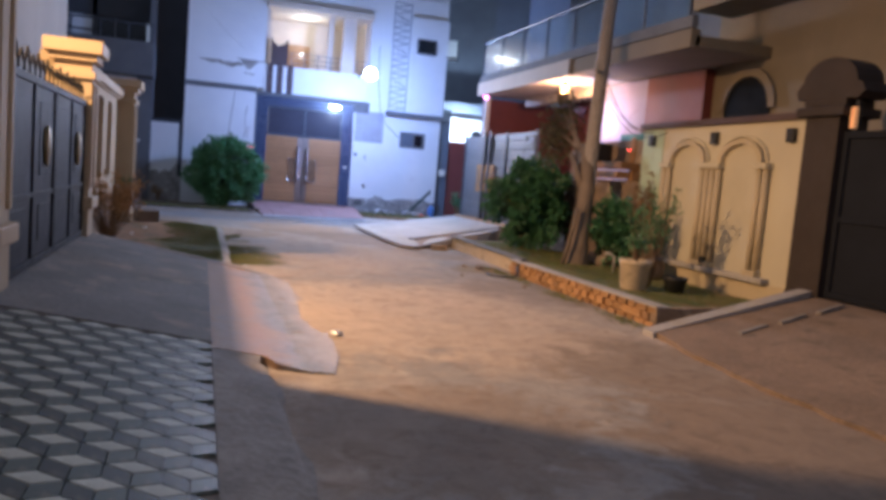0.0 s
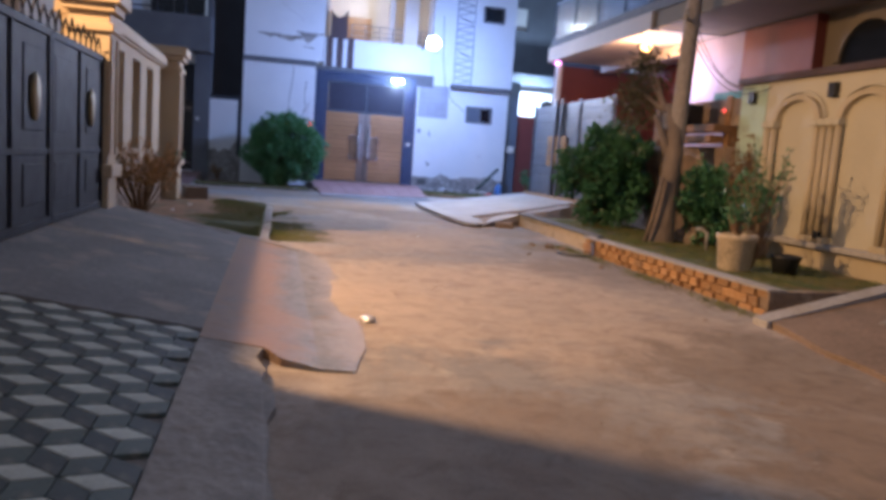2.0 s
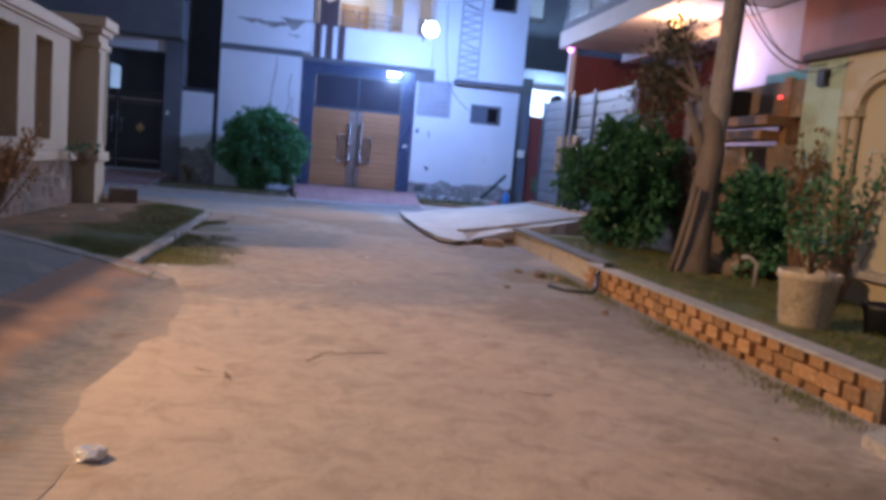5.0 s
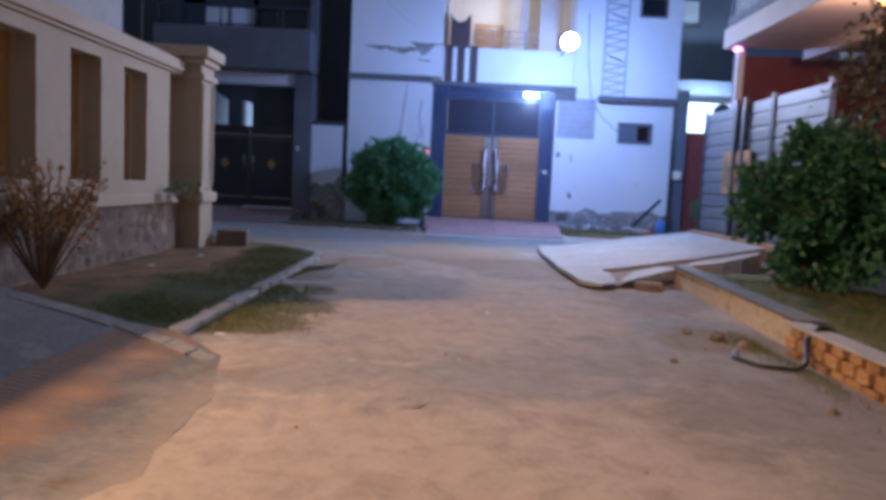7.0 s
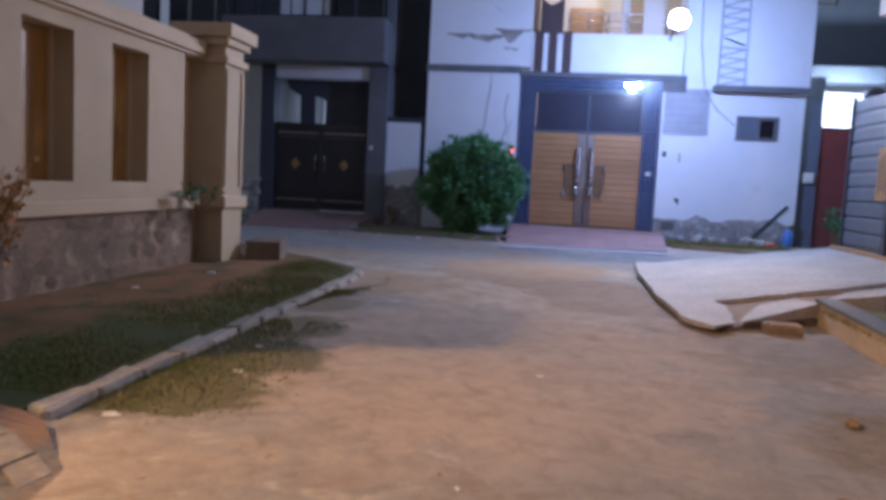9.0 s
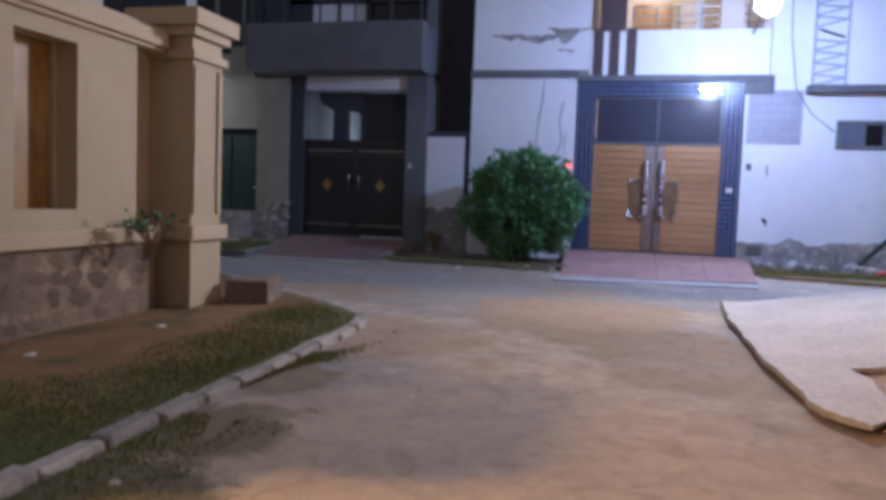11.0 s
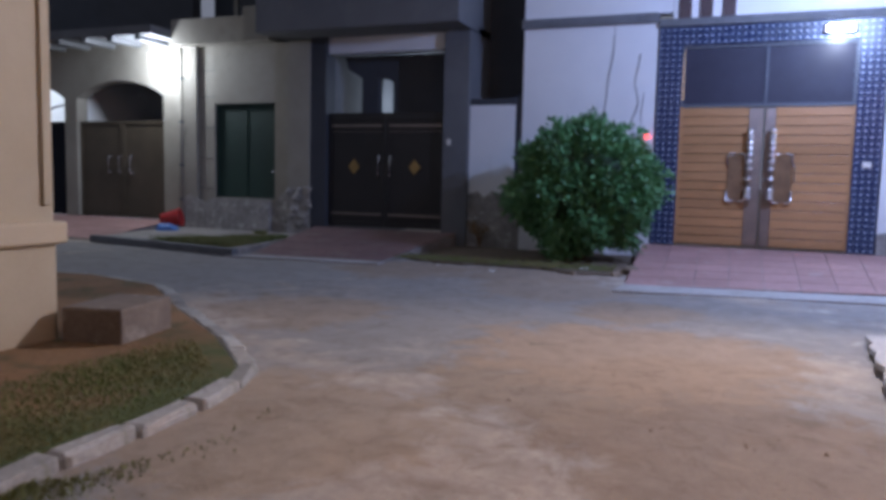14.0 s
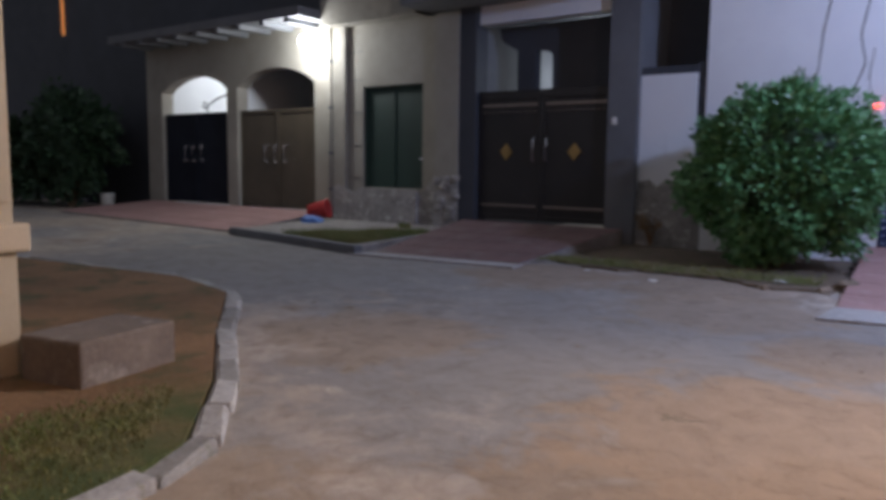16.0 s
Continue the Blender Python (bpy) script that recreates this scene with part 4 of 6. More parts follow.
# pink ramp of the white house
def paved(name, poly, material, z_front, z_back, y_front, y_back, label, nx_, ny_):
    """Ramp laid with paving squares between an outline's four corners (front-left, front-right, back-right, back-left)."""
    t = thing(name, (*Vector(poly[0]).to_2d(), -0.15), label, "ramp", kind="structure")
    zz = lambda x, y: z_front + (z_back - z_front) * min(1, max(0, (y - y_front) / (y_back - y_front)))
    part("bed", prism(poly, -0.3, 0, top=lambda x, y: zz(x, y) - 0.012), BRUSHED, t)
    A, B, C, D = [Vector((*p, 0)) for p in poly]
    for i in range(nx_):
        for j in range(ny_):
            cs = []
            for u, v in ((i + 0.012, j + 0.012), (i + 0.988, j + 0.012), (i + 0.988, j + 0.988), (i + 0.012, j + 0.988)):
                u, v = u / nx_, v / ny_
                p = (A * (1 - u) + B * u) * (1 - v) + (D * (1 - u) + C * u) * v
                cs.append((p.x, p.y))
            part("paver", prism(cs, -0.2, 0, top=zz), material, t)
    return t


paved("ramp_white_house", [(1.95, 25.0), (5.45, 25.6), (5.75, 29.1), (1.7, 29.1)], PINK, -0.132, 0.12, 25.0, 29.0, "pink paved ramp up to the wooden gate", 8, 6)
part("front_strip", prism([(1.9, 24.3), (5.35, 24.9), (5.45, 25.6), (1.95, 25.0)], -0.3, -0.124), PALECONC, bpy.data.objects["ramp_white_house"])
paved("ramp_grey_house", [(-4.4, 25.4), (-2.0, 25.7), (-2.0, 29.1), (-5.3, 29.1)], REDPAVE, -0.12, 0.14, 25.5, 29, "maroon paved ramp of the dark gate", 5, 5)
paved("ramp_arch_house", [(-16.3, 26.7), (-8.6, 26.2), (-9.2, 29.1), (-15.9, 29.1)], PINK, -0.12, 0.12, 26.3, 29, "pink paved ramp before the arches", 9, 4)
part("pale_edge", prism([(-4.6, 25.05), (-1.9, 25.35), (-1.95, 25.7), (-4.4, 25.4)], -0.3, -0.119), PALECONC, bpy.data.objects["ramp_grey_house"])

# grass bed between the ramps, with dark kerb
bed = thing("verge_north", (-6.5, 27.5, -0.15), "sandy bed with grass before the green door", "verge", kind="structure")
part("soil", prism([(-8.4, 26.1), (-4.55, 25.3), (-5.4, 29.1), (-9.1, 29.1)], -0.3, -0.04), BRUSHED, bed)
part("kerb_edge", prism([(-8.5, 25.95), (-4.5, 25.12), (-4.5, 25.28), (-8.45, 26.1)], -0.3, -0.02), LEDGE, bed)


def bed_spot(r):
    while True:
        y = r.uniform(25.5, 28.6)
        x = -8.0 + (y - 25.3) * -0.15 + r.random() ** 0.6 * 3.2
        if y > 25.3 - 0.21 * (x + 4.55) + 0.1 and noise.noise(Vector((x, y, 1.0))) + 0.3 * (x + 6.4) - 0.25 * (y - 26.5) > 0:
            return x, y, -0.05


blades("bed_grass", 14000, bed_spot, 0.11, GRASS, "grass on the bed beside the ramp", 12)
soil_n = thing("soil_strip", (0, 28, -0.15), "dark soil strip at the foot of the white wall, bush shade in its colour", "soil", kind="structure")
part("soil", prism(rough([(-1.95, 26.5), (-0.9, 26.1), (0.5, 26.25), (1.2, 25.8), (1.72, 26.0), (1.65, 29.15), (-1.95, 29.15)], 0.18, 0.05, 5), -0.3, -0.115), SHADEDSOIL, soil_n)
part("soil_east", prism(rough([(5.75, 27.2), (7.2, 26.9), (9.2, 26.4), (9.4, 29.15), (5.8, 29.15)], 0.2, 0.05, 6), -0.3, -0.08), SOIL, soil_n)
blades("strip_grass", 5000, lambda r: (r.uniform(5.7, 8.6), 27.2 + abs(r.gauss(0, 0.5)), -0.07), 0.09, GRASS, "grass beside the pink ramp", 13)
blades("strip_grass_west", 3500, lambda r: (r.uniform(-2.0, 1.6), 26.1 + abs(r.gauss(0, 0.35)), -0.1), 0.06, GRASS, "sparse grass below the round bush", 14)

# ---- white house ----
FY = 29.2
wh = thing("white_house", (4, FY, -0.15), "white two-storey house with brown stripes, balcony and peeling base", "house", kind="structure")
part("boundary_wall", box(-0.71, FY, -0.3, 1.8, FY + 0.3, 4.15), WHITEWALL, wh, "white wall with a long crack")
part("wall_ledge", box(-0.75, FY - 0.1, 4.15, 1.8, FY + 0.3, 4.32, 0.01), LEDGE, wh)
part("upper_wall_west", box(-0.71, FY, 4.32, 2.05, FY + 0.3, 9.5), WHITEWALL, wh, "white upper wall with fallen plaster")
part("balcony_parapet", box(2.05, FY - 0.02, 4.2, 5.98, FY + 0.13, 5.22, 0.01), WHITEWALL, wh)
part("balcony_floor", box(2.05, FY + 0.13, 4.2, 5.98, 31.6, 4.4), SOFFIT, wh)
part("parapet_beam", boxes([(1.8, FY - 0.06, 4.06, 6.1, FY + 0.2, 4.2), (5.5, FY - 0.04, 3.78, 6.1, FY + 0.2, 4.06)], 0.01), LEDGE, wh)
part("balcony_back", boxes([(2.05, 31.6, 4.4, 6.0, 31.8, 7.3), (2.05, FY + 0.3, 4.4, 2.2, 31.6, 7.3), (5.85, FY + 0.3, 4.4, 6.0, 31.6, 7.3)]), SOFFIT, wh)
part("balcony_ceiling", box(2.05, FY - 0.3, 7.3, 6.0, 31.8, 7.5), SOFFIT, wh)
part("upper_wall", box(2.05, FY, 7.5, 6.0, FY + 0.3, 9.5), WHITEWALL, wh)
bd = part("balcony_door", box(3.0, 31.52, 4.4, 3.95, 31.6, 6.4, 0.01), PLANK, wh, "orange wooden balcony door")
part("door_knob", lathe([(0.02, 0), (0.04, 0.03), (0.02, 0.06)], (3.1, 31.48, 5.4), 8), CHROME, bd)
part("balcony_column", boxes([(4.35, FY + 0.1, 5.22, 4.55, FY + 0.3, 7.3), (4.9, FY + 0.02, 5.22, 5.4, FY + 0.25, 7.3)]), SOFFIT, wh)
for x in (3.0, 3.5, 4.0, 4.5, 5.0, 5.5):
    part("rail_post", tube([(x, FY + 0.05, 5.22), (x, FY + 0.05, 5.75)], 0.02, 8), CHROME, wh)
for z in (5.38, 5.55, 5.74):
    part("rail", tube([(2.95, FY + 0.05, z), (5.9, FY + 0.05, z)], 0.018, 8), CHROME, wh)
part("scooped_panel", sheet([(2.25, 5.2), (2.85, 5.2), (2.85, 6.2), (2.7, 6.0), (2.5, 5.92), (2.32, 6.05), (2.25, 6.2)], "y", FY - 0.06, 0.2), PURPLE, wh, "brown panel with a scooped top")
for x in (2.14, 2.5, 2.88):
    part("stripe", box(x, FY - 0.045, 4.2, x + 0.22, FY - 0.02, 5.26), PURPLE, wh, "dark brown painted stripe")
part("wall_east", box(5.52, FY, 0.42, 9.05, FY + 0.3, 3.8), WHITEWALL, wh)
part("upper_wall_east", boxes([(6.0, FY, 3.8, 9.05, FY + 0.3, 6.3), (6.0, FY, 6.82, 9.05, FY + 0.3, 9.0), (6.0, FY, 6.3, 7.82, FY + 0.3, 6.82), (8.54, FY, 6.3, 9.05, FY + 0.3, 6.82)]), WHITEWALL, wh)
part("east_block", box(7.55, FY - 0.25, 3.95, 9.05, FY, 7.65, 0.01), WHITEWALL, wh, "projecting white stair block")
part("east_ledge", box(6.75, FY - 0.3, 3.8, 9.12, FY, 3.95, 0.01), LEDGE, wh)
part("wall_side", box(8.75, FY + 0.3, -0.3, 9.05, 36, 9.0), WHITEWALL, wh)
part("base_course", box(5.52, FY - 0.02, -0.3, 9.05, FY + 0.3, 0.46), PEELED, wh, "peeled grey plaster base")
part("panel_back", box(5.58, FY - 0.008, 2.7, 6.72, FY, 3.85), LEDGEPALE, wh, "grey vent panel")
part("panel_frame", boxes([(5.58, FY - 0.02, 2.68, 6.72, FY, 2.71), (5.58, FY - 0.02, 3.84, 6.72, FY, 3.87), (5.58, FY - 0.02, 2.71, 5.61, FY, 3.84), (6.69, FY - 0.02, 2.71, 6.72, FY, 3.84)]
                          + [(5.61, FY - 0.012, z, 6.69, FY, z + 0.015) for z in (2.9, 3.09, 3.28, 3.47, 3.66)] + [(x, FY - 0.011, 2.71, x + 0.012, FY, 3.84) for x in (5.88, 6.15, 6.42)]), ZIGZAG, wh, "grid of grooves scored in the plaster")
sw = part("window_frame", boxes([(7.42, FY - 0.04, 2.6, 7.52, FY + 0.05, 3.22), (8.34, FY - 0.04, 2.6, 8.44, FY + 0.05, 3.22), (7.52, FY - 0.04, 2.6, 8.34, FY + 0.05, 2.68), (7.52, FY - 0.04, 3.13, 8.34, FY + 0.05, 3.22), (7.95, FY - 0.03, 2.68, 8.0, FY + 0.04, 3.13)], 0.006), LEDGE, wh)
part("window_pane", box(7.52, FY - 0.012, 2.68, 7.95, FY - 0.004, 3.13), BLUEGREY, sw)
part("window_pane", box(8.0, FY - 0.012, 2.68, 8.34, FY - 0.004, 3.13), DARKGLASS, sw)
uw = part("upper_window", box(7.78, FY - 0.29, 6.27, 8.58, FY - 0.25, 6.86), LEDGE, wh)
part("window_pane", box(7.84, FY - 0.3, 6.32, 8.52, FY - 0.291, 6.8), DARKGLASS, uw)
# lattice strip
part("lattice_edge", boxes([(6.84, FY - 0.05, 3.95, 6.89, FY, 8.2), (7.5, FY - 0.05, 3.95, 7.55, FY, 8.2)]), ZIGZAG, wh)
bm = bmesh.new()
z, k = 3.98, 0
while z < 8.1:
    for a, b in (((6.9, z), (7.5, z + 0.16)), ((7.5, z + 0.16), (6.9, z + 0.22))):
        if k % 5 == 4:
            a, b = (6.95, z + 0.2), (7.45, z + 0.02)
        d = 0.022
        sheet([(a[0], a[1] - d), (b[0], b[1] - d), (b[0], b[1] + d), (a[0], a[1] + d)], "y", FY - 0.035, 0.035, bm)
    z += 0.25
    k += 1
part("zigzag_moulding", bm, ZIGZAG, wh, "zigzag moulding strip")
r2 = random.Random(21)
for pts, w in (([(1.02, 4.12), (1.0, 3.6), (0.93, 3.2), (0.9, 2.7), (0.82, 2.2), (0.8, 1.8)], 0.022), ([(1.5, 3.6), (1.42, 3.1), (1.5, 2.7), (1.36, 2.3), (1.42, 1.9)], 0.018), ([(1.6, 2.9), (1.55, 2.5), (1.62, 2.1)], 0.015),
               ([(6.05, 2.2), (6.07, 1.98)], 0.03), ([(5.98, 1.05), (6.12, 1.0), (6.1, 0.85)], 0.03), ([(-0.3, 7.1), (0.6, 6.2), (1.3, 5.7)], 0.015)):
    part("crack", sheet(ragged(pts, w, r2), "y", FY - 0.004, 0.006), CRACKMAT, wh)
def flaked(x0, x1, top, deep, seed):
    """Band of fallen plaster with a torn upper and lower edge."""
    r = random.Random(seed)
    n = max(6, int((x1 - x0) / 0.06))
    up, dn = [], []
    for k in range(n + 1):
        f = k / n
        x = x0 + (x1 - x0) * f
        body = math.sin(math.pi * min(1, max(0, f))) ** 0.5
        up.append((x, top + 0.05 * noise.noise(Vector((x * 4, seed, 0))) + r.uniform(-0.012, 0.012)))
        dn.append((x, up[-1][1] - 0.012 - deep * body * max(0.08, 0.55 + 0.9 * noise.noise(Vector((x * 2.4, seed, 3)))) - r.uniform(0, 0.02)))
    return sheet(up + list(reversed(dn)), "y", FY - 0.005, 0.008)


part("fallen_plaster", flaked(-0.25, 0.5, 5.16, 0.12, 2), PEELED, wh, "patch of fallen plaster")
part("fallen_plaster", flaked(0.35, 1.3, 5.14, 0.3, 5), PEELED, wh)
part("fallen_plaster", flaked(1.05, 2.05, 5.3, 0.34, 8), PEELED, wh)
part("fallen_plaster", flaked(1.3, 1.7, 4.8, 0.09, 9), PEELED, wh)
pts = [(5.53, 0.3)]
x = 5.53
while x < 9.0:
    pts.append((x, 0.42 + 0.22 * max(0, noise.noise(Vector((x * 1.7, 0.3, 0)))) + r2.uniform(0, 0.1)))
    x += 0.12
pts += [(9.04, 0.5), (9.04, 0.3)]
part("peeled_edge", sheet(pts, "y", FY - 0.012, 0.012), PEELED, wh)
part("drain_hole", box(5.72, FY - 0.03, 0.18, 6.05, FY - 0.012, 0.4), CRACKMAT, wh)
part("conduit", tube([(6.35, FY - 0.02, 6.4), (6.4, FY - 0.02, 5.0), (6.55, FY - 0.02, 3.9), (6.9, FY - 0.02, 3.35), (7.4, FY - 0.02, 2.95)], 0.012, 6), BLUEGREY, wh, "loose hanging cable")
part("doorbell", box(5.62, FY - 0.05, 2.1, 5.72, FY, 2.24, 0.01), LEDGE, wh)

# blue tiled surround
surround = thing("gate_surround", (3.68, FY, 0.1), "gate surround of dark blue glazed tiles with pale dots", "surround", kind="structure")
rects = [(1.82, 0.12, 2.25, 4.05), (5.08, 0.12, 5.5, 4.05), (2.25, 3.72, 5.08, 4.05)]
part("backing", boxes([(a, FY - 0.01, z0, b, FY + 0.3, z1) for a, z0, b, z1 in rects]), LEDGE, surround)


def tile_faces(v, f, slots, x, z, sx, sz):
    """One glazed tile with its bevelled rim and the pale dot in its middle."""
    k, g, e = len(v), 0.003, 0.007
    for inset, y in ((g, FY - 0.011), (g, FY - 0.021), (e, FY - 0.024)):
        v += [(x + inset, y, z + inset), (x + sx - inset, y, z + inset), (x + sx - inset, y, z + sz - inset), (x + inset, y, z + sz - inset)]
    for ring in (0, 4):
        for i in range(4):
            j = (i + 1) % 4
            f.append((k + ring + i, k + ring + j, k + ring + 4 + j, k + ring + 4 + i))
    f.append((k + 8, k + 9, k + 10, k + 11))
    cx, cz, q = x + sx / 2, z + sz / 2, 0.02
    v += [(cx - q * 1.5, FY - 0.0262, cz), (cx, FY - 0.0262, cz - q), (cx + q * 1.5, FY - 0.0262, cz), (cx, FY - 0.0262, cz + q)]
    f.append((k + 12, k + 13, k + 14, k + 15))
    slots += [0] * 9 + [1]


def tile_mesh(name, spots, sx, sz):
    v, f, slots = [], [], []
    for x, z in spots:
        tile_faces(v, f, slots, x, z, sx, sz)
    me = bpy.data.meshes.new(name)
    me.from_pydata(v, [], f)
    me.materials.append(BLUETILE)
    me.materials.append(STUD)
    me.polygons.foreach_set("material_index", slots)
    return me


def under_surround(name, me):
    o = new(name, me)
    o.parent, o.matrix_parent_inverse = surround, surround.matrix_world.inverted()
    return o


for a, z0, b, z1 in rects:
    n_x, n_z = round((b - a) / 0.107), round((z1 - z0) / 0.107)
    sx, sz = (b - a) / n_x, (z1 - z0) / n_z
    spots = [(a + i * sx, z0 + j * sz) for i in range(n_x) for j in range(n_z)]
    if n_z < 6:
        under_surround("header_tiles", tile_mesh("header_tiles", spots, sx, sz))["kind"] = "stuff"
        continue
    one = tile_mesh("tile", [(0, 0)], sx, sz)
    for x, z in spots:
        under_surround("tile", one).location = (x, 0, z)

# wooden gate
wg = thing("wooden_gate", (3.67, FY, 0.14), "double gate of orange varnished planks with chrome handles", "gate")
GY = FY + 0.06
for sgn, (a, b) in enumerate(((2.27, 3.66), (3.68, 5.07))):
    leaf = part("gate_leaf", box(a, GY + 0.02, 0.15, b, GY + 0.05, 2.62), BROWNGATE, wg)
    for k in range(15):
        z = 0.155 + k * 0.1643
        if sgn == 0:
            x0, x1 = a + 0.03, b - 0.245
        else:
            x0, x1 = a + 0.175, b - 0.03
        part("plank", box(x0, GY - 0.012, z + 0.006, x1, GY + 0.02, z + 0.158, 0.006), PLANK, leaf)
    part("steel_strip", boxes([((b - 0.24) if sgn == 0 else (a + 0.01), GY - 0.02, 0.16, (b - 0.01) if sgn == 0 else (a + 0.17), GY + 0.02, 2.6)], 0.004), STEEL, leaf, "brushed steel strip")
    cx = b - 0.4 if sgn == 0 else a + 0.33
    hp = part("handle_panel", box(cx - 0.15, GY - 0.035, 0.95, cx + 0.15, GY - 0.012, 1.8, 0.008), BRONZE, wg, "bronze-toned square panel")
    for zz, up in ((0.95, 1), (1.8, -1)):
        for xx, into in ((cx - 0.15, 1), (cx + 0.15, -1)):
            stud = tube([(xx, GY - 0.05, zz + 0.2 * up), (xx, GY - 0.06, zz + 0.03 * up), (xx + 0.03 * into, GY - 0.06, zz), (xx + 0.12 * into, GY - 0.05, zz)], 0.022, 8)
            part("corner_bracket", stud, CHROME, hp, "", True)
    hx = b - 0.2 if sgn == 0 else a + 0.14
    ph = part("pull_handle", tube([(hx, GY - 0.02, 1.05), (hx, GY - 0.11, 1.1), (hx, GY - 0.13, 1.65), (hx, GY - 0.11, 2.2), (hx, GY - 0.02, 2.25)], 0.02, 10), STEEL, wg, "long steel pull handle ringed with chrome beads", True)
    for zz in (1.02, 1.1, 1.18, 1.36, 1.54, 1.66, 1.78, 1.9, 2.0, 2.1, 2.2):
        part("handle_collar", lathe([(0.03, -0.04), (0.062, -0.028), (0.076, -0.01), (0.076, 0.01), (0.062, 0.028), (0.03, 0.04)], (hx, GY - 0.12, zz), 12), CHROME, ph, "", True)
part("slide_bolt", tube([(4.2, GY - 0.03, 1.3), (4.2, GY - 0.07, 1.34), (4.2, GY - 0.07, 1.56), (4.2, GY - 0.03, 1.6)], 0.015, 8), CHROME, wg)
pieces("hinge_side", [(2.25, GY - 0.015, 0.15, 2.3, GY + 0.03, 2.63), (5.04, GY - 0.015, 0.15, 5.08, GY + 0.03, 2.63)], PLANK, wg)
transom = thing("gate_transom", (3.67, FY, 2.64), "dark sheet transom above the wooden gate in a steel frame", "transom", kind="structure")
part("sheet", box(2.3, GY, 2.66, 5.04, GY + 0.03, 3.7), SMOKED, transom)
part("frame", boxes([(2.25, GY - 0.03, 2.63, 2.3, GY + 0.05, 3.72), (5.03, GY - 0.03, 2.63, 5.08, GY + 0.05, 3.72), (2.3, GY - 0.03, 3.67, 5.03, GY + 0.05, 3.72), (2.3, GY - 0.03, 2.63, 5.03, GY + 0.05, 2.68), (3.65, GY - 0.025, 2.68, 3.69, GY + 0.04, 3.67)]), SHEETDARK, transom)
part("steel_strip", box(2.27, GY - 0.045, 2.75, 2.295, GY - 0.03, 3.65), CHROME, transom)
gl = thing("gate_lamp", (4.75, FY - 0.03, 3.9), "small white LED lamp over the wooden gate", "lamp")
part("lamp_body", box(4.5, FY - 0.16, 3.82, 5.0, FY - 0.026, 3.96, 0.02), STEEL, gl)
part("lens", box(4.55, FY - 0.19, 3.83, 4.95, FY - 0.16, 3.94, 0.01), LEDSMALL, gl)
meter = thing("door_switch", (5.28, FY - 0.03, 1.6), "small white switch box on the blue tiles", "switch")
part("switch_box", box(5.22, FY - 0.07, 1.58, 5.36, FY - 0.026, 1.68, 0.012), PAPER, meter)

# flood light on its arm
fl = thing("flood_light", (FLOOD[0], FY, FLOOD[2]), "bright white LED flood light on a long wall arm", "lamp")
part("arm", tube([(5.6, FY, 5.1), (5.55, 28.0, 5.2), (FLOOD[0], FLOOD[1] + 0.1, FLOOD[2] + 0.14)], 0.025, 8), LEDGE, fl)
fh = part("lamp_housing", box(FLOOD[0] - 0.22, FLOOD[1] - 0.06, FLOOD[2] - 0.02, FLOOD[0] + 0.22, FLOOD[1] + 0.12, FLOOD[2] + 0.16, 0.02), LEDGE, fl)
lens_bm = bmesh.new()
bmesh.ops.create_uvsphere(lens_bm, u_segments=18, v_segments=10, radius=0.2)
bmesh.ops.transform(lens_bm, matrix=Matrix.Translation((FLOOD[0], FLOOD[1] - 0.1, FLOOD[2] + 0.05)) @ Matrix.Diagonal((1, 0.35, 1, 1)), verts=lens_bm.verts)
lens_ob = part("lens", lens_bm, LED, fh, "glaring LED lens", True)
lens_ob.visible_shadow = False

# narrow white wall and dark gap
nw = thing("wall_narrow", (-1.3, FY, -0.15), "short white wall with bare plaster below", "wall", kind="structure")
part("wall", box(-1.8, FY + 0.02, 0.75, -0.86, FY + 0.25, 2.72), WHITEWALL, nw)
part("bare_base", box(-1.8, FY, -0.3, -0.71, FY + 0.25, 0.78), PEELED, nw)
# charcoal pieces stand in for the shade in the gap
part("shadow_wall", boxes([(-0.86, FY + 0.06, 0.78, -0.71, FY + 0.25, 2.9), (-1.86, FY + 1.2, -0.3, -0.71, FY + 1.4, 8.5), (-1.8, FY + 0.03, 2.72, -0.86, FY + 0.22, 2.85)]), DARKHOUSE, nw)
part("flaked_edge", sheet([(-1.79, 0.7), (-1.79, 0.95), (-1.6, 1.0), (-1.45, 0.88), (-1.3, 1.02), (-1.1, 0.96), (-0.87, 1.3), (-0.87, 0.7)], "y", FY + 0.008, 0.012), PEELED, nw)

# ---- dark grey house ----
gh = thing("grey_house", (-3.6, FY, -0.15), "dark grey house with balcony over a portal", "house", kind="structure")
part("portal_column", box(-5.44, FY - 0.1, -0.3, -5.06, FY + 0.3, 4.2), DARKHOUSE, gh)
part("portal_column", box(-2.33, FY - 0.1, -0.3, -1.8, FY + 0.3, 4.2), GREYHOUSE, gh)
part("balcony", box(-6.3, FY - 0.9, 4.2, -1.75, FY + 0.3, 5.35, 0.01), GREYHOUSE, gh, "dark grey balcony front")
part("upper_wall", boxes([(-6.3, FY + 1.5, 5.35, -5.6, FY + 1.8, 9), (-4.05, FY + 1.5, 5.35, -3.9, FY + 1.8, 9), (-6.3, FY + 1.5, 6.4, -1.8, FY + 1.8, 9), (-6.3, FY + 1.5, 5.35, -1.8, FY + 1.8, 5.45)]), DARKHOUSE, gh)
uw = part("upper_window", box(-5.6, FY + 1.55, 5.4, -4.05, FY + 1.6, 6.5), NEIGHBOUR, gh, "pale curtained window")
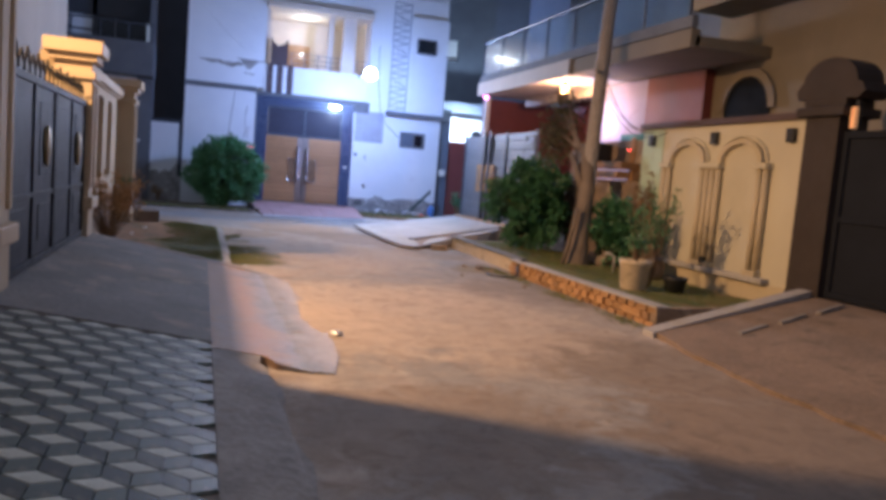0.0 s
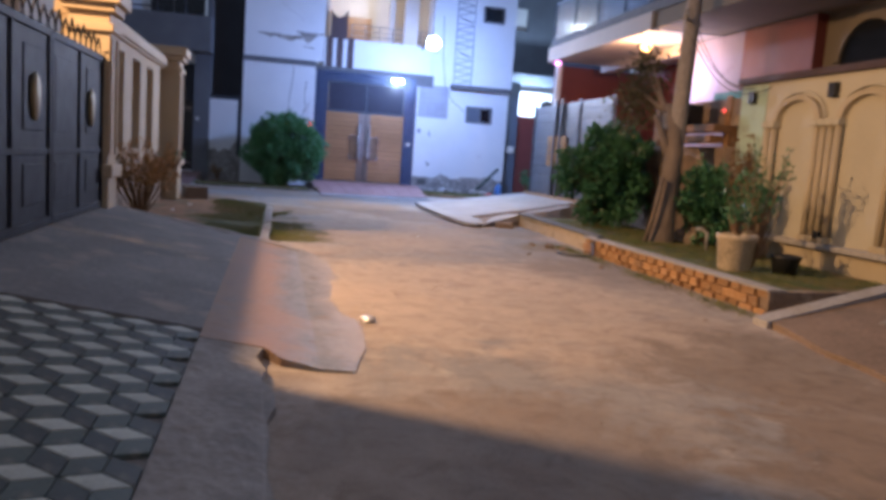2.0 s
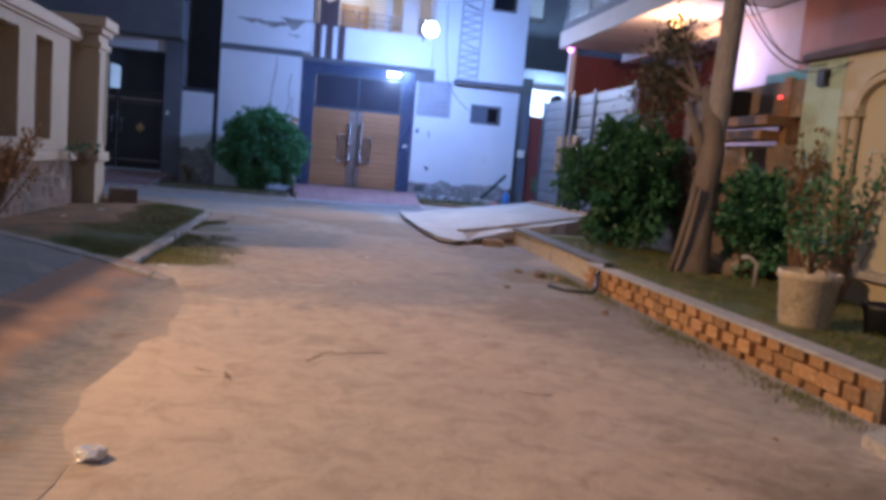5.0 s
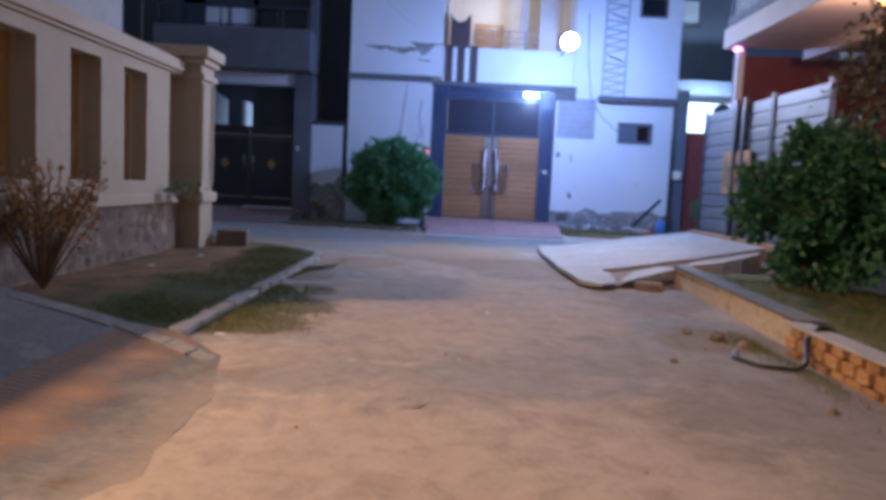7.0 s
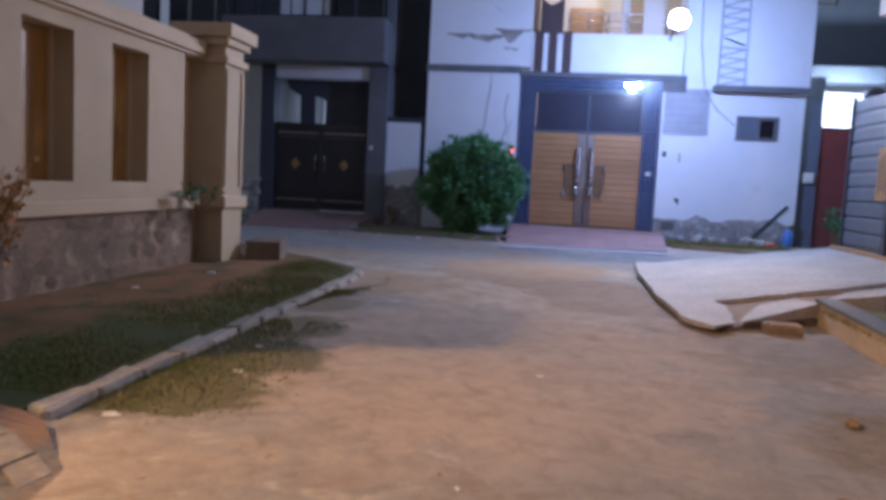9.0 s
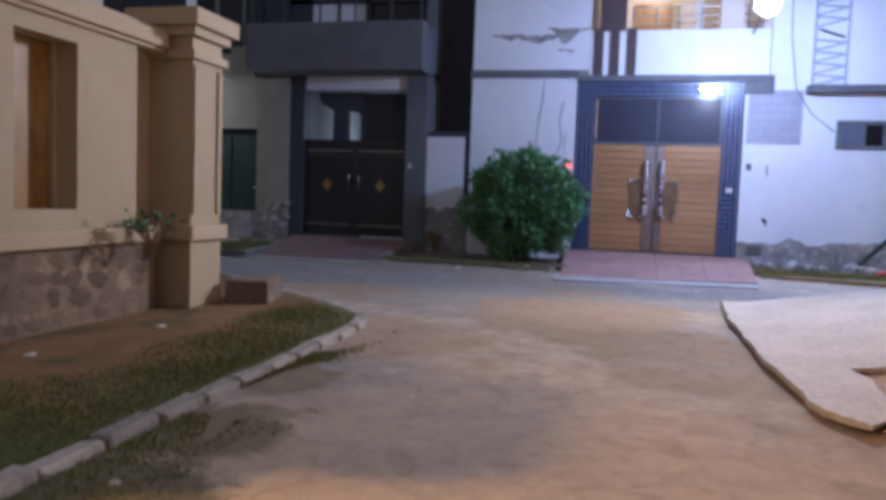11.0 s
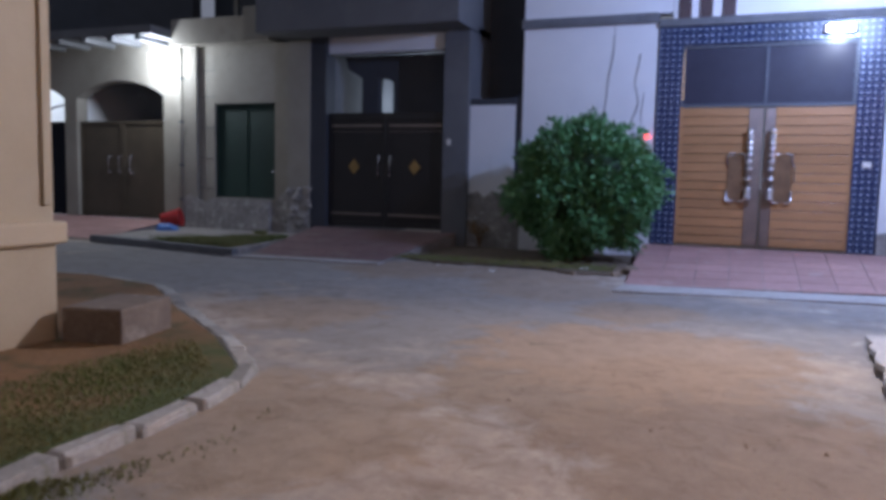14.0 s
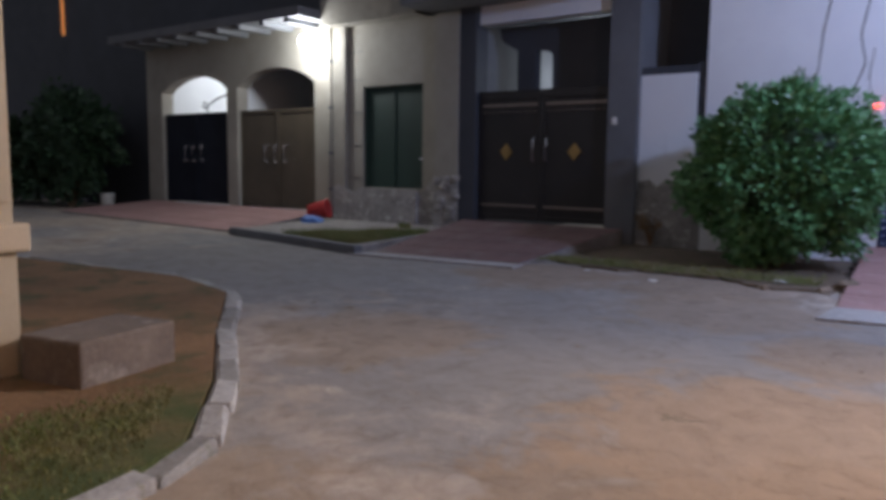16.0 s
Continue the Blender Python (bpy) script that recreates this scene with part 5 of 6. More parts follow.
part("window_bar", boxes([(-5.6, FY + 1.5, 5.85, -4.05, FY + 1.55, 5.9), (-4.85, FY + 1.5, 5.4, -4.8, FY + 1.55, 6.5)]), DARKHOUSE, uw)
uw = part("upper_window", box(-3.9, FY + 1.6, 5.4, -2.2, FY + 1.65, 6.5), DARKGLASS, gh)
part("window_bar", boxes([(-3.3, FY + 1.55, 5.4, -3.25, FY + 1.6, 6.5)]), LEDGE, uw)
for x in (-6.2, -5.3, -4.4, -3.5, -2.6, -1.85):
    part("rail_post", tube([(x, FY - 0.75, 5.35), (x, FY - 0.75, 5.95)], 0.025, 8), DARKHOUSE, gh)
part("rail", tube([(-6.25, FY - 0.75, 5.95), (-1.8, FY - 0.75, 5.95)], 0.03, 8), DARKHOUSE, gh)
part("lintel", box(-5.06, FY + 0.02, 3.86, -2.33, FY + 0.3, 4.2), NEIGHBOUR, gh, "pale lintel over the gate")
part("carport_back", boxes([(-5.0, 33.5, -0.1, -1.8, 33.7, 4.2)]), NEIGHBOUR, gh)
part("carport_soffit", box(-5.3, FY + 0.3, 4.2, -1.8, 33.7, 4.35), DARKHOUSE, gh)
part("carport_beam", sheet([(-4.93, 3.86), (-2.33, 3.86), (-2.33, 2.55), (-3.74, 2.55), (-3.74, 3.28), (-3.85, 3.36), (-4.1, 3.4), (-4.1, 2.55), (-4.5, 2.55), (-4.5, 3.4), (-4.85, 3.6)], "y", FY + 0.5, 0.2), DARKHOUSE, gh, "dark stepped beam inside the carport")
part("side_wall", boxes([(-5.34, FY + 0.3, -0.3, -5.1, 33.6, 4.2), (-2.0, FY + 0.3, -0.3, -1.8, 33.6, 9)]), GREYHOUSE, gh)
part("switch_plate", box(-2.24, FY - 0.13, 1.92, -2.16, FY - 0.1, 2.04, 0.008), PAPER, gh)
bg = thing("dark_gate", (-3.67, FY, 0.16), "dark brown double gate with brass diamonds and steel pulls", "gate")
for sgn, (a, b) in enumerate(((-5.05, -3.7), (-3.68, -2.34))):
    leaf = part("gate_leaf", box(a, FY + 0.06, 0.2, b, FY + 0.1, 2.5), BROWNGATE, bg)
    part("leaf_frame", boxes([(a, FY + 0.03, 0.18, a + 0.07, FY + 0.06, 2.52), (b - 0.07, FY + 0.03, 0.18, b, FY + 0.06, 2.52), (a + 0.07, FY + 0.03, 0.18, b - 0.07, FY + 0.06, 0.27), (a + 0.07, FY + 0.03, 2.44, b - 0.07, FY + 0.06, 2.52)], 0.005), BROWNGATE, leaf)
    pieces("trim_bar", [(a + 0.07, FY + 0.035, 0.42, b - 0.07, FY + 0.06, 0.47), (a + 0.07, FY + 0.035, 2.3, b - 0.07, FY + 0.06, 2.36)], STEEL, leaf, 0.004, "dull steel trim bar")
    for k in range(12):
        x = a + 0.13 + k * (b - a - 0.26) / 11
        part("bead", box(x - 0.02, FY + 0.03, 2.19, x + 0.02, FY + 0.06, 2.22, 0.006), STEEL, leaf)
    c = (a + b) / 2 + (-0.06 if sgn == 0 else 0.0)
    part("brass_diamond", sheet([(c - 0.13, 1.46), (c, 1.3), (c + 0.13, 1.46), (c, 1.62)], "y", FY + 0.03, 0.03), GOLD, leaf, "brass diamond ornament")
    hx = -3.83 if sgn == 0 else -3.56
    part("pull_handle", tube([(hx, FY + 0.06, 1.25), (hx, FY - 0.02, 1.3), (hx, FY - 0.02, 1.68), (hx, FY + 0.06, 1.73)], 0.022, 8), CHROME, bg, "steel pull handle", True)
part("top_rail", box(-5.05, FY + 0.04, 2.52, -2.33, FY + 0.12, 2.6), BROWNGATE, bg)

# ---- beige house with green door ----
bh = thing("beige_house", (-7.2, FY, -0.15), "weathered beige house front with a green door", "house", kind="structure")
part("wall", boxes([(-9.0, FY, -0.3, -8.06, FY + 0.3, 4.15), (-6.42, FY, -0.3, -6.0, FY + 0.3, 4.15), (-8.06, FY, 2.85, -6.42, FY + 0.3, 4.15), (-8.06, FY, -0.3, -6.42, FY + 0.3, 0.7)]), BEIGE, bh)
part("pilaster", box(-6.0, FY - 0.14, -0.3, -5.44, FY + 0.2, 4.15, 0.01), BEIGE, bh)
part("pilaster", box(-8.85, FY - 0.1, -0.3, -8.5, FY, 4.15, 0.01), BEIGE, bh)
part("ledge", boxes([(-9.0, FY - 0.35, 4.15, -6.3, FY + 0.3, 4.72), (-6.95, FY - 0.45, 4.15, -6.3, FY + 0.3, 4.88)], 0.01), BEIGE, bh)
part("upper_wall", box(-9.0, FY + 1.2, 4.6, -6.3, FY + 1.5, 9), DARKHOUSE, bh)
uw = part("upper_window", box(-8.3, FY + 1.14, 4.9, -6.9, FY + 1.2, 7), DARKGLASS, bh)
part("window_bar", boxes([(-8.35, FY + 1.1, 4.85, -8.25, FY + 1.2, 7), (-7.5, FY + 1.12, 4.9, -7.45, FY + 1.16, 7)]), BEIGE, uw)
part("flaked_base", sheet([(-6.5, -0.1), (-6.5, 0.55), (-6.2, 0.85), (-6.0, 0.75), (-6.0, -0.1)], "y", FY - 0.006, 0.008), PEELED, bh)
part("flaked_base", sheet([(-6.0, -0.1), (-6.0, 0.75), (-5.85, 1.0), (-5.6, 0.8), (-5.44, 0.95), (-5.44, -0.1)], "y", FY - 0.147, 0.008), PEELED, bh)
part("flaked_base", sheet([(-8.98, -0.1), (-8.98, 0.6), (-8.7, 0.75), (-8.3, 0.55), (-8.06, 0.68), (-6.5, 0.66), (-6.5, -0.1)], "y", FY - 0.108, 0.1), PEELED, bh)
for z in (0.9, 1.6, 2.3, 3.0, 3.6):
    part("joint_line", box(-8.5, FY - 0.012, z, -8.06, FY, z + 0.012), LEDGE, bh)
foot_rng = random.Random(83)
for k in range(14):
    fb = bmesh.new()
    bmesh.ops.create_icosphere(fb, subdivisions=1, radius=1)
    c = Vector((-6.0 + foot_rng.uniform(0, 0.62), FY - 0.17, 0.1 + foot_rng.uniform(0, 0.85)))
    for v in fb.verts:
        v.co = c + Vector((v.co.x * foot_rng.uniform(0.06, 0.15), v.co.y * 0.04, v.co.z * foot_rng.uniform(0.05, 0.12)))
    part("plaster_lump", fb, PEELED, bh)
gd = tagged(part("green_door", box(-8.06, FY + 0.1, 0.7, -6.42, FY + 0.16, 2.85), GREENDOOR), "dark green sheet metal door shut in the wall", "door", kind="structure")
part("door_frame", boxes([(-8.06, FY + 0.06, 0.7, -8.0, FY + 0.1, 2.85), (-6.48, FY + 0.06, 0.7, -6.42, FY + 0.1, 2.85), (-8.0, FY + 0.06, 2.79, -6.48, FY + 0.1, 2.85), (-7.26, FY + 0.08, 0.72, -7.22, FY + 0.1, 2.79)]), GREENDOOR, gd)
part("latch", box(-6.52, FY + 0.03, 1.3, -6.38, FY + 0.06, 1.34), CHROME, gd)
part("drain_pipe", tube([(-8.92, FY - 0.12, -0.1), (-8.92, FY - 0.12, 4.15)], 0.045, 10), BEIGE, bh, "cream drain pipe", True)
for z in (0.6, 1.4, 2.4, 3.4):
    part("pipe_collar", lathe([(0.06, 0), (0.06, 0.06)], (-8.92, FY - 0.12, z), 10), LEDGE, bh)

# ---- arched garage house ----
ah = thing("arch_house", (-12.4, FY, -0.15), "house front with two arched gateways lit by a wall lamp", "house", kind="structure")


def arch_wall(x0, x1, arches, z0, z1, spring, rise, at, thick, axis="y"):
    """Wall plate with flat-arched openings down to its foot."""
    pts = [(x0, z0), (x0, z1), (x1, z1), (x1, z0)]
    for a, b in reversed(arches):
        pts.append((b, z0))
        for k in range(13):
            f = k / 12
            pts.append((b + (a - b) * f, spring + rise * math.sin(math.pi * f) ** 0.75))
        pts.append((a, z0))
    return sheet(pts, axis, at, thick)


part("arch_wall", arch_wall(-16.2, -9.0, [(-15.5, -12.7), (-12.3, -9.55)], -0.25, 4.3, 3.05, 0.4, FY, 0.35), BEIGE, ah, "dull wall with two flat arches")
part("eave", boxes([(-16.4, FY - 1.0, 4.3, -9.0, FY + 0.4, 4.5)]), GREYHOUSE, ah)
for k in range(9):
    part("eave_rib", box(-15.9 + k * 0.8, FY - 0.95, 4.2, -15.75 + k * 0.8, FY - 0.05, 4.3), GREYHOUSE, ah)
part("upper_wall", box(-16.4, FY + 0.4, 4.5, -9.0, FY + 0.7, 9), DARKHOUSE, ah)
part("carport_back", boxes([(-16.2, 34, -0.2, -9.0, 34.2, 4.3)]), NEIGHBOUR, ah)
part("carport_soffit", box(-16.2, FY + 0.35, 4.3, -9.0, 34.2, 4.45), NEIGHBOUR, ah)
part("carport_side", boxes([(-16.2, FY + 0.35, -0.2, -16.0, 34, 4.3), (-9.2, FY + 0.35, -0.2, -9.0, 34, 4.3), (-12.7, FY + 0.35, -0.2, -12.55, 34, 4.3)]), NEIGHBOUR, ah)
part("wall_picture", box(-13.9, 33.94, 2.4, -12.2, 33.99, 3.5), SOFFIT, ah, "tan panel on the carport wall")
for name, a, b, m, lab in (("arch_gate", -15.48, -12.84, BLACKGATE, "black sheet gate standing under an arch"), ("arch_gate", -12.28, -9.57, OLIVEGATE, "olive brown double gate under an arch with steel pulls")):
    g = thing(name, ((a + b) / 2, FY, 0.12), lab, "gate", "gates under the arches")
    m2 = (a + b) / 2
    for c, d in ((a, m2 - 0.01), (m2 + 0.01, b)):
        leaf = part("gate_leaf", box(c, FY + 0.12, 0.12, d, FY + 0.16, 2.48), m, g)
        part("leaf_frame", boxes([(c, FY + 0.09, 0.12, c + 0.06, FY + 0.12, 2.48), (d - 0.06, FY + 0.09, 0.12, d, FY + 0.12, 2.48), (c + 0.06, FY + 0.09, 0.12, d - 0.06, FY + 0.12, 0.2), (c + 0.06, FY + 0.09, 2.4, d - 0.06, FY + 0.12, 2.48)], 0.004), m, leaf)
    for hx in (m2 - 0.35, m2 - 0.02, m2 + 0.33):
        part("pull_handle", tube([(hx, FY + 0.12, 1.2), (hx - 0.06, FY + 0.04, 1.24), (hx - 0.06, FY + 0.04, 1.6), (hx, FY + 0.12, 1.64)], 0.022, 8), CHROME, g, "", True)
wl = thing("wall_lamp", (-9.35, FY, 3.9), "white wall lamp glaring beside the arch", "lamp")
part("lamp_bracket", tube([(-9.35, FY, 4.0), (-9.35, FY - 0.35, 4.02), (-9.35, FY - 0.48, 3.95)], 0.02, 8), LEDGE, wl)
part("lens", lathe([(0.02, 0.06), (0.1, 0.03), (0.12, -0.06), (0.07, -0.14), (0.01, -0.16)], (-9.35, FY - 0.48, 3.92), 14), LED, wl, "", True).visible_shadow = False
part("grille_scroll", tube([(-12.86, FY + 0.12, 2.9), (-13.2, FY + 0.12, 2.84), (-13.5, FY + 0.12, 2.72), (-13.72, FY + 0.12, 2.58), (-13.86, FY + 0.12, 2.64), (-13.8, FY + 0.12, 2.76), (-13.68, FY + 0.12, 2.7), (-13.66, FY + 0.12, 2.5)], 0.022, 6), BLACKGATE, ah)

# far western end
fw = thing("wall_far_west", (-22, FY, -0.15), "dark unlit boundary wall", "wall", kind="structure")
part("wall", box(-34, FY + 0.6, -0.3, -16.2, FY + 0.9, 6.5), DARKHOUSE, fw)
og = part("lit_slit", box(-21.8, FY + 0.55, 5.25, -21.71, FY + 0.6, 6.4), BULBDIM, fw, "orange lit window slit")
part("house_block", box(-34, FY + 1.5, -0.3, -16.4, FY + 9, 9), DARKHOUSE, fw)
part("pale_post", box(-21.0, FY - 0.1, -0.2, -20.7, FY + 0.6, 2.2), BEIGE, fw)

# ---- plot east of the white house ----
eh = thing("neighbour_house", (11, 31, -0.15), "blue-grey neighbour house with a brightly lit wall", "house", kind="structure")
part("wall", box(9.05, 31.2, 3.0, 14, 31.4, 4.15), NEIGHBOUR, eh, "brightly lit pale wall")
part("beam", box(9.05, 30.4, 4.35, 15, 31.6, 4.75, 0.01), BLUEGREY, eh)
part("upper_wall", boxes([(9.05, 31.6, 4.75, 9.8, 31.9, 12), (10.35, 31.6, 4.75, 15, 31.9, 12), (9.8, 31.6, 4.75, 10.35, 31.9, 6.6), (9.8, 31.6, 7.5, 10.35, 31.9, 12)]), BLUEGREY, eh)
# pale paint stands in for the light in this window
part("window_pane", box(9.8, 31.75, 6.6, 10.35, 31.78, 7.5), NEIGHBOUR, eh, "staircase window, its light put into a pale pane")
part("gate_post", box(9.1, 29.4, -0.3, 9.55, 29.7, 4.3), BLUEGREY, eh)
part("red_door", box(9.55, 29.5, -0.2, 10.7, 29.58, 3.05), REDWALL, eh, "maroon metal door")
part("boundary", box(10.7, 29.4, -0.3, 15, 29.7, 3.0), BLUEGREY, eh)
part("mailbox", box(9.2, 29.3, 1.6, 9.45, 29.4, 1.85, 0.01), PAPER, eh)

# ---- east side: house with the canopy and sheet metal gate ----
FX = 7.8
sg = thing("sheet_gate", (FX, 20.2, 0.4), "tall grey sheet metal gate with horizontal ribs", "gate")
for a, b in ((17.0, 18.9), (18.92, 20.55), (20.57, 22.25)):
    panel = part("panel", box(FX, a, 0.42, FX + 0.03, b, 2.84), SHEET, sg)
    for k in range(10):
        z = 0.48 + k * 0.24
        part("rib", box(FX - 0.02, a + 0.05, z, FX, b - 0.05, z + 0.2, 0.012), SHEET, panel)
    pieces("upright", [(FX - 0.045, a, 0.4, FX, a + 0.06, 2.9), (FX - 0.045, b - 0.06, 0.4, FX, b, 2.9)], SHEETDARK, panel, 0.005)
for y in (19.95, 20.35):
    part("tall_post", box(FX - 0.1, y, 0.4, FX - 0.04, y + 0.12, 2.95, 0.006), SHEETDARK, sg)
for y in (19.6, 20.28):
    pp = part("plywood_panel", box(FX - 0.075, y, 1.22, FX - 0.045, y + 0.62, 2.0, 0.004), PLYWOOD, sg, "orange plywood panel with cut motif")
    for k in range(5):
        part("motif_bar", box(FX - 0.082, y + 0.08 + 0.11 * k, 1.32 + 0.05 * (k % 2), FX - 0.075, y + 0.1 + 0.11 * k, 1.9 - 0.06 * (k % 3)), SHEETDARK, pp)
cap_bm = lathe([(0.05, 0), (0.17, 0.02), (0.17, 0.12), (0.1, 0.18), (0.05, 0.2)], (8.0, 22.0, 2.84), 14)
part("post_cap", cap_bm, SHEETDARK, sg, "", True)

rh = thing("canopy_house", (10, 17, -0.15), "house with a deep balcony canopy, maroon walls and glass railing", "house", kind="structure")
part("canopy_slab", boxes([(7.85, 15.6, 4.08, 11.5, 21.4, 4.3), (7.75, 15.6, 4.05, 7.95, 21.5, 4.42)], 0.01), CANOPY, rh, "cream canopy slab")
# same slab beyond the lamp's reach, with the shade put into its colour
part("side_slab", boxes([(7.9, 11.2, 4.1, 11.5, 15.6, 4.3), (7.8, 11.2, 4.08, 8.0, 15.6, 4.4)], 0.01), UPPER, rh, "end of the slab, its lack of light put into a duller colour")
part("inner_beam", box(9.2, 16.95, 3.86, 9.45, 21.2, 4.08), CANOPY, rh)
part("corner_post", box(7.95, 21.2, 0.0, 8.08, 21.33, 4.05), NEIGHBOUR, rh)
part("back_wall", boxes([(10.6, 16.9, -0.2, 10.8, 22.4, 4.08), (9.5, 16.7, -0.2, 10.6, 16.9, 4.06), (8.3, 22.2, -0.2, 10.6, 22.4, 4.08)]), REDWALL, rh, "maroon ground-floor wall")
part("white_wall", box(9.3, 14.7, -0.2, 9.5, 16.9, 4.06), LILAC, rh, "pale wall lit by the terrace lamp")
part("red_panel", box(9.28, 12.7, -0.2, 9.5, 14.7, 4.06), REDWALL, rh)
part("upper_wall", box(9.6, 11.2, 4.3, 9.9, 22.4, 9.5), BLUEGREY, rh)
part("upper_window", box(9.55, 17.5, 5.0, 9.6, 19.5, 7.0), DARKGLASS, rh)
part("parapet", box(7.8, 11.2, 4.42, 7.92, 21.45, 4.62), LEDGE, rh)
for k in range(7):
    a = 11.4 + k * 1.43
    part("glass_pane", box(7.84, a, 4.62, 7.86, a + 1.36, 5.5), CLEAR, rh, "frosted glass railing pane").visible_shadow = False
for k in range(8):
    a = 11.36 + k * 1.43
    part("rail_post", box(7.82, a - 0.02, 4.62, 7.88, a + 0.02, 5.6), SHEETDARK, rh)
part("hand_rail", tube([(7.85, 11.3, 5.58), (7.85, 21.4, 5.58)], 0.03, 8), SHEETDARK, rh)
part("indicator", box(7.9, 21.15, 3.98, 7.98, 21.28, 4.04), PINKLED, rh, "small pink light")
cl = thing("canopy_lamp", (8.3, 16.8, 4.08), "orange bulb under the canopy", "lamp")
part("holder", lathe([(0.05, 0.0), (0.06, 0.05), (0.04, 0.08)], (8.3, 16.8, 4.0), 12), STEEL, cl)
part("bulb", lathe([(0.03, 0.08), (0.1, 0.0), (0.12, -0.07), (0.08, -0.15), (0.01, -0.18)], (8.3, 16.8, 3.98), 14), BULB, cl, "", True).visible_shadow = False

# low wall with planks and boxes between the trunk and the cream wall
lw = thing("wall_low_east", (8.1, 14.5, -0.15), "low cream wall beside the planting strip", "wall", kind="structure")
part("wall", box(8.0, 12.5, -0.3, 8.2, 17.0, 1.75), MORTAR, lw)
part("upper_band", box(8.02, 12.5, 2.1, 8.2, 15.5, 2.55), MORTAR, lw)
part("post", boxes([(8.0, 15.3, 1.75, 8.2, 15.5, 2.6), (8.0, 12.9, 1.75, 8.2, 13.05, 2.6)]), WOODRAW, lw)
tc2 = thing("teal_sheet", (8.1, 12.9, 2.55), "teal plastic sheet on the wall top", "sheet")
part("sheet", box(8.02, 12.55, 2.55, 8.2, 13.5, 2.68, 0.01), surface("teal_plastic", (0.03, 0.2, 0.18), (0.025, 0.17, 0.15), 0.5), tc2)
for z, y0, y1, lab in ((1.8, 13.0, 14.5, "rough brown plank"), (1.98, 12.9, 14.4, "thick weathered plank")):
    pk = thing("plank", (7.9, (y0 + y1) / 2, z), lab + " laid along the wall", "plank", "planks on the wall")
    part("board", box(7.72, y0, z, 8.0, y1, z + 0.13, 0.012), WOODRAW, pk)
mb = thing("meter_box", (7.85, 14.1, 2.15), "dark metal meter box by the pole", "box")
mbb = part("box_body", box(7.7, 13.75, 2.12, 8.0, 14.35, 2.48, 0.015), BLACKPLASTIC, mb)
part("box_door", box(7.685, 13.8, 2.16, 7.7, 14.3, 2.44, 0.004), SHEETDARK, mbb)
ml = thing("indicator_lamp", (8.0, 13.1, 2.3), "small red indicator light", "lamp")
part("lens", box(7.97, 13.05, 2.35, 8.0, 13.1, 2.37, 0.006), REDLED, ml)

# cream wall with blind arches
cw = thing("wall_east", (8, 10.4, -0.15), "yellow cream wall with blind arches and pilasters", "wall", kind="structure")
CX = 8.0
part("wall_body", box(CX, 8.55, -0.3, CX + 0.3, 12.6, 2.74), LIMEWALL, cw)
part("mint_end", box(CX - 0.012, 11.95, 0.05, CX, 12.61, 2.72), MINT, cw, "faded pale green end of the wall")
part("coping", box(CX - 0.08, 8.5, 2.74, CX + 0.35, 12.66, 2.84, 0.01), PURPLE, cw, "dark coping")
part("skirting", box(CX - 0.05, 8.55, -0.3, CX, 11.75, 0.34), LIMETRIM, cw)
part("sill", box(CX - 0.16, 8.9, 0.34, CX, 11.6, 0.42, 0.01), PALECONC, cw, "pale sill below the arches")
for c in (9.78, 11.14):
    bm = bmesh.new()
    n = 16
    ro, ri, zc = 0.52, 0.42, 2.12
    outline = [(c + ro * math.cos(math.pi * k / n), zc + ro * 0.7 * math.sin(math.pi * k / n)) for k in range(n + 1)] + [(c + ri * math.cos(math.pi * k / n), zc + ri * 0.7 * math.sin(math.pi * k / n)) for k in range(n, -1, -1)]
    part("arch_moulding", sheet(outline, "x", CX - 0.09, 0.09), LIMETRIM, cw, "ochre arch moulding")
    part("niche_back", box(CX - 0.004, c - 0.4, 0.42, CX, c + 0.4, 2.1), LIMEWALL, cw)
    part("arch_bead", sheet([(p[0] if abs(p[0] - c) > 0.5 else p[0], p[1] + 0.0) for p in [(c + 0.58 * math.cos(math.pi * k / n), zc + 0.03 + 0.58 * 0.7 * math.sin(math.pi * k / n)) for k in range(n + 1)] + [(c + 0.54 * math.cos(math.pi * k / n), zc + 0.03 + 0.54 * 0.7 * math.sin(math.pi * k / n)) for k in range(n, -1, -1)]], "x", CX - 0.05, 0.05), LIMEWALL, cw)
    for s in (-0.47, -0.61, 0.47, 0.61):
        y0 = c + s
        part("column", tube([(CX - 0.06, y0, 0.42), (CX - 0.06, y0, 2.05)], 0.05, 12), LIMETRIM, cw, "round half column", True)
        part("capital", box(CX - 0.14, y0 - 0.068, 2.03, CX, y0 + 0.068, 2.12, 0.01), LIMEWALL, cw)
        part("column_base", box(CX - 0.13, y0 - 0.07, 0.42, CX, y0 + 0.07, 0.5, 0.01), LIMETRIM, cw)
for y in (8.77, 10.46, 12.25):
    part("wall_light_box", box(CX - 0.09, y - 0.07, 2.42, CX, y + 0.07, 2.62, 0.01), BLACKPLASTIC, cw, "small dark wall light, off")

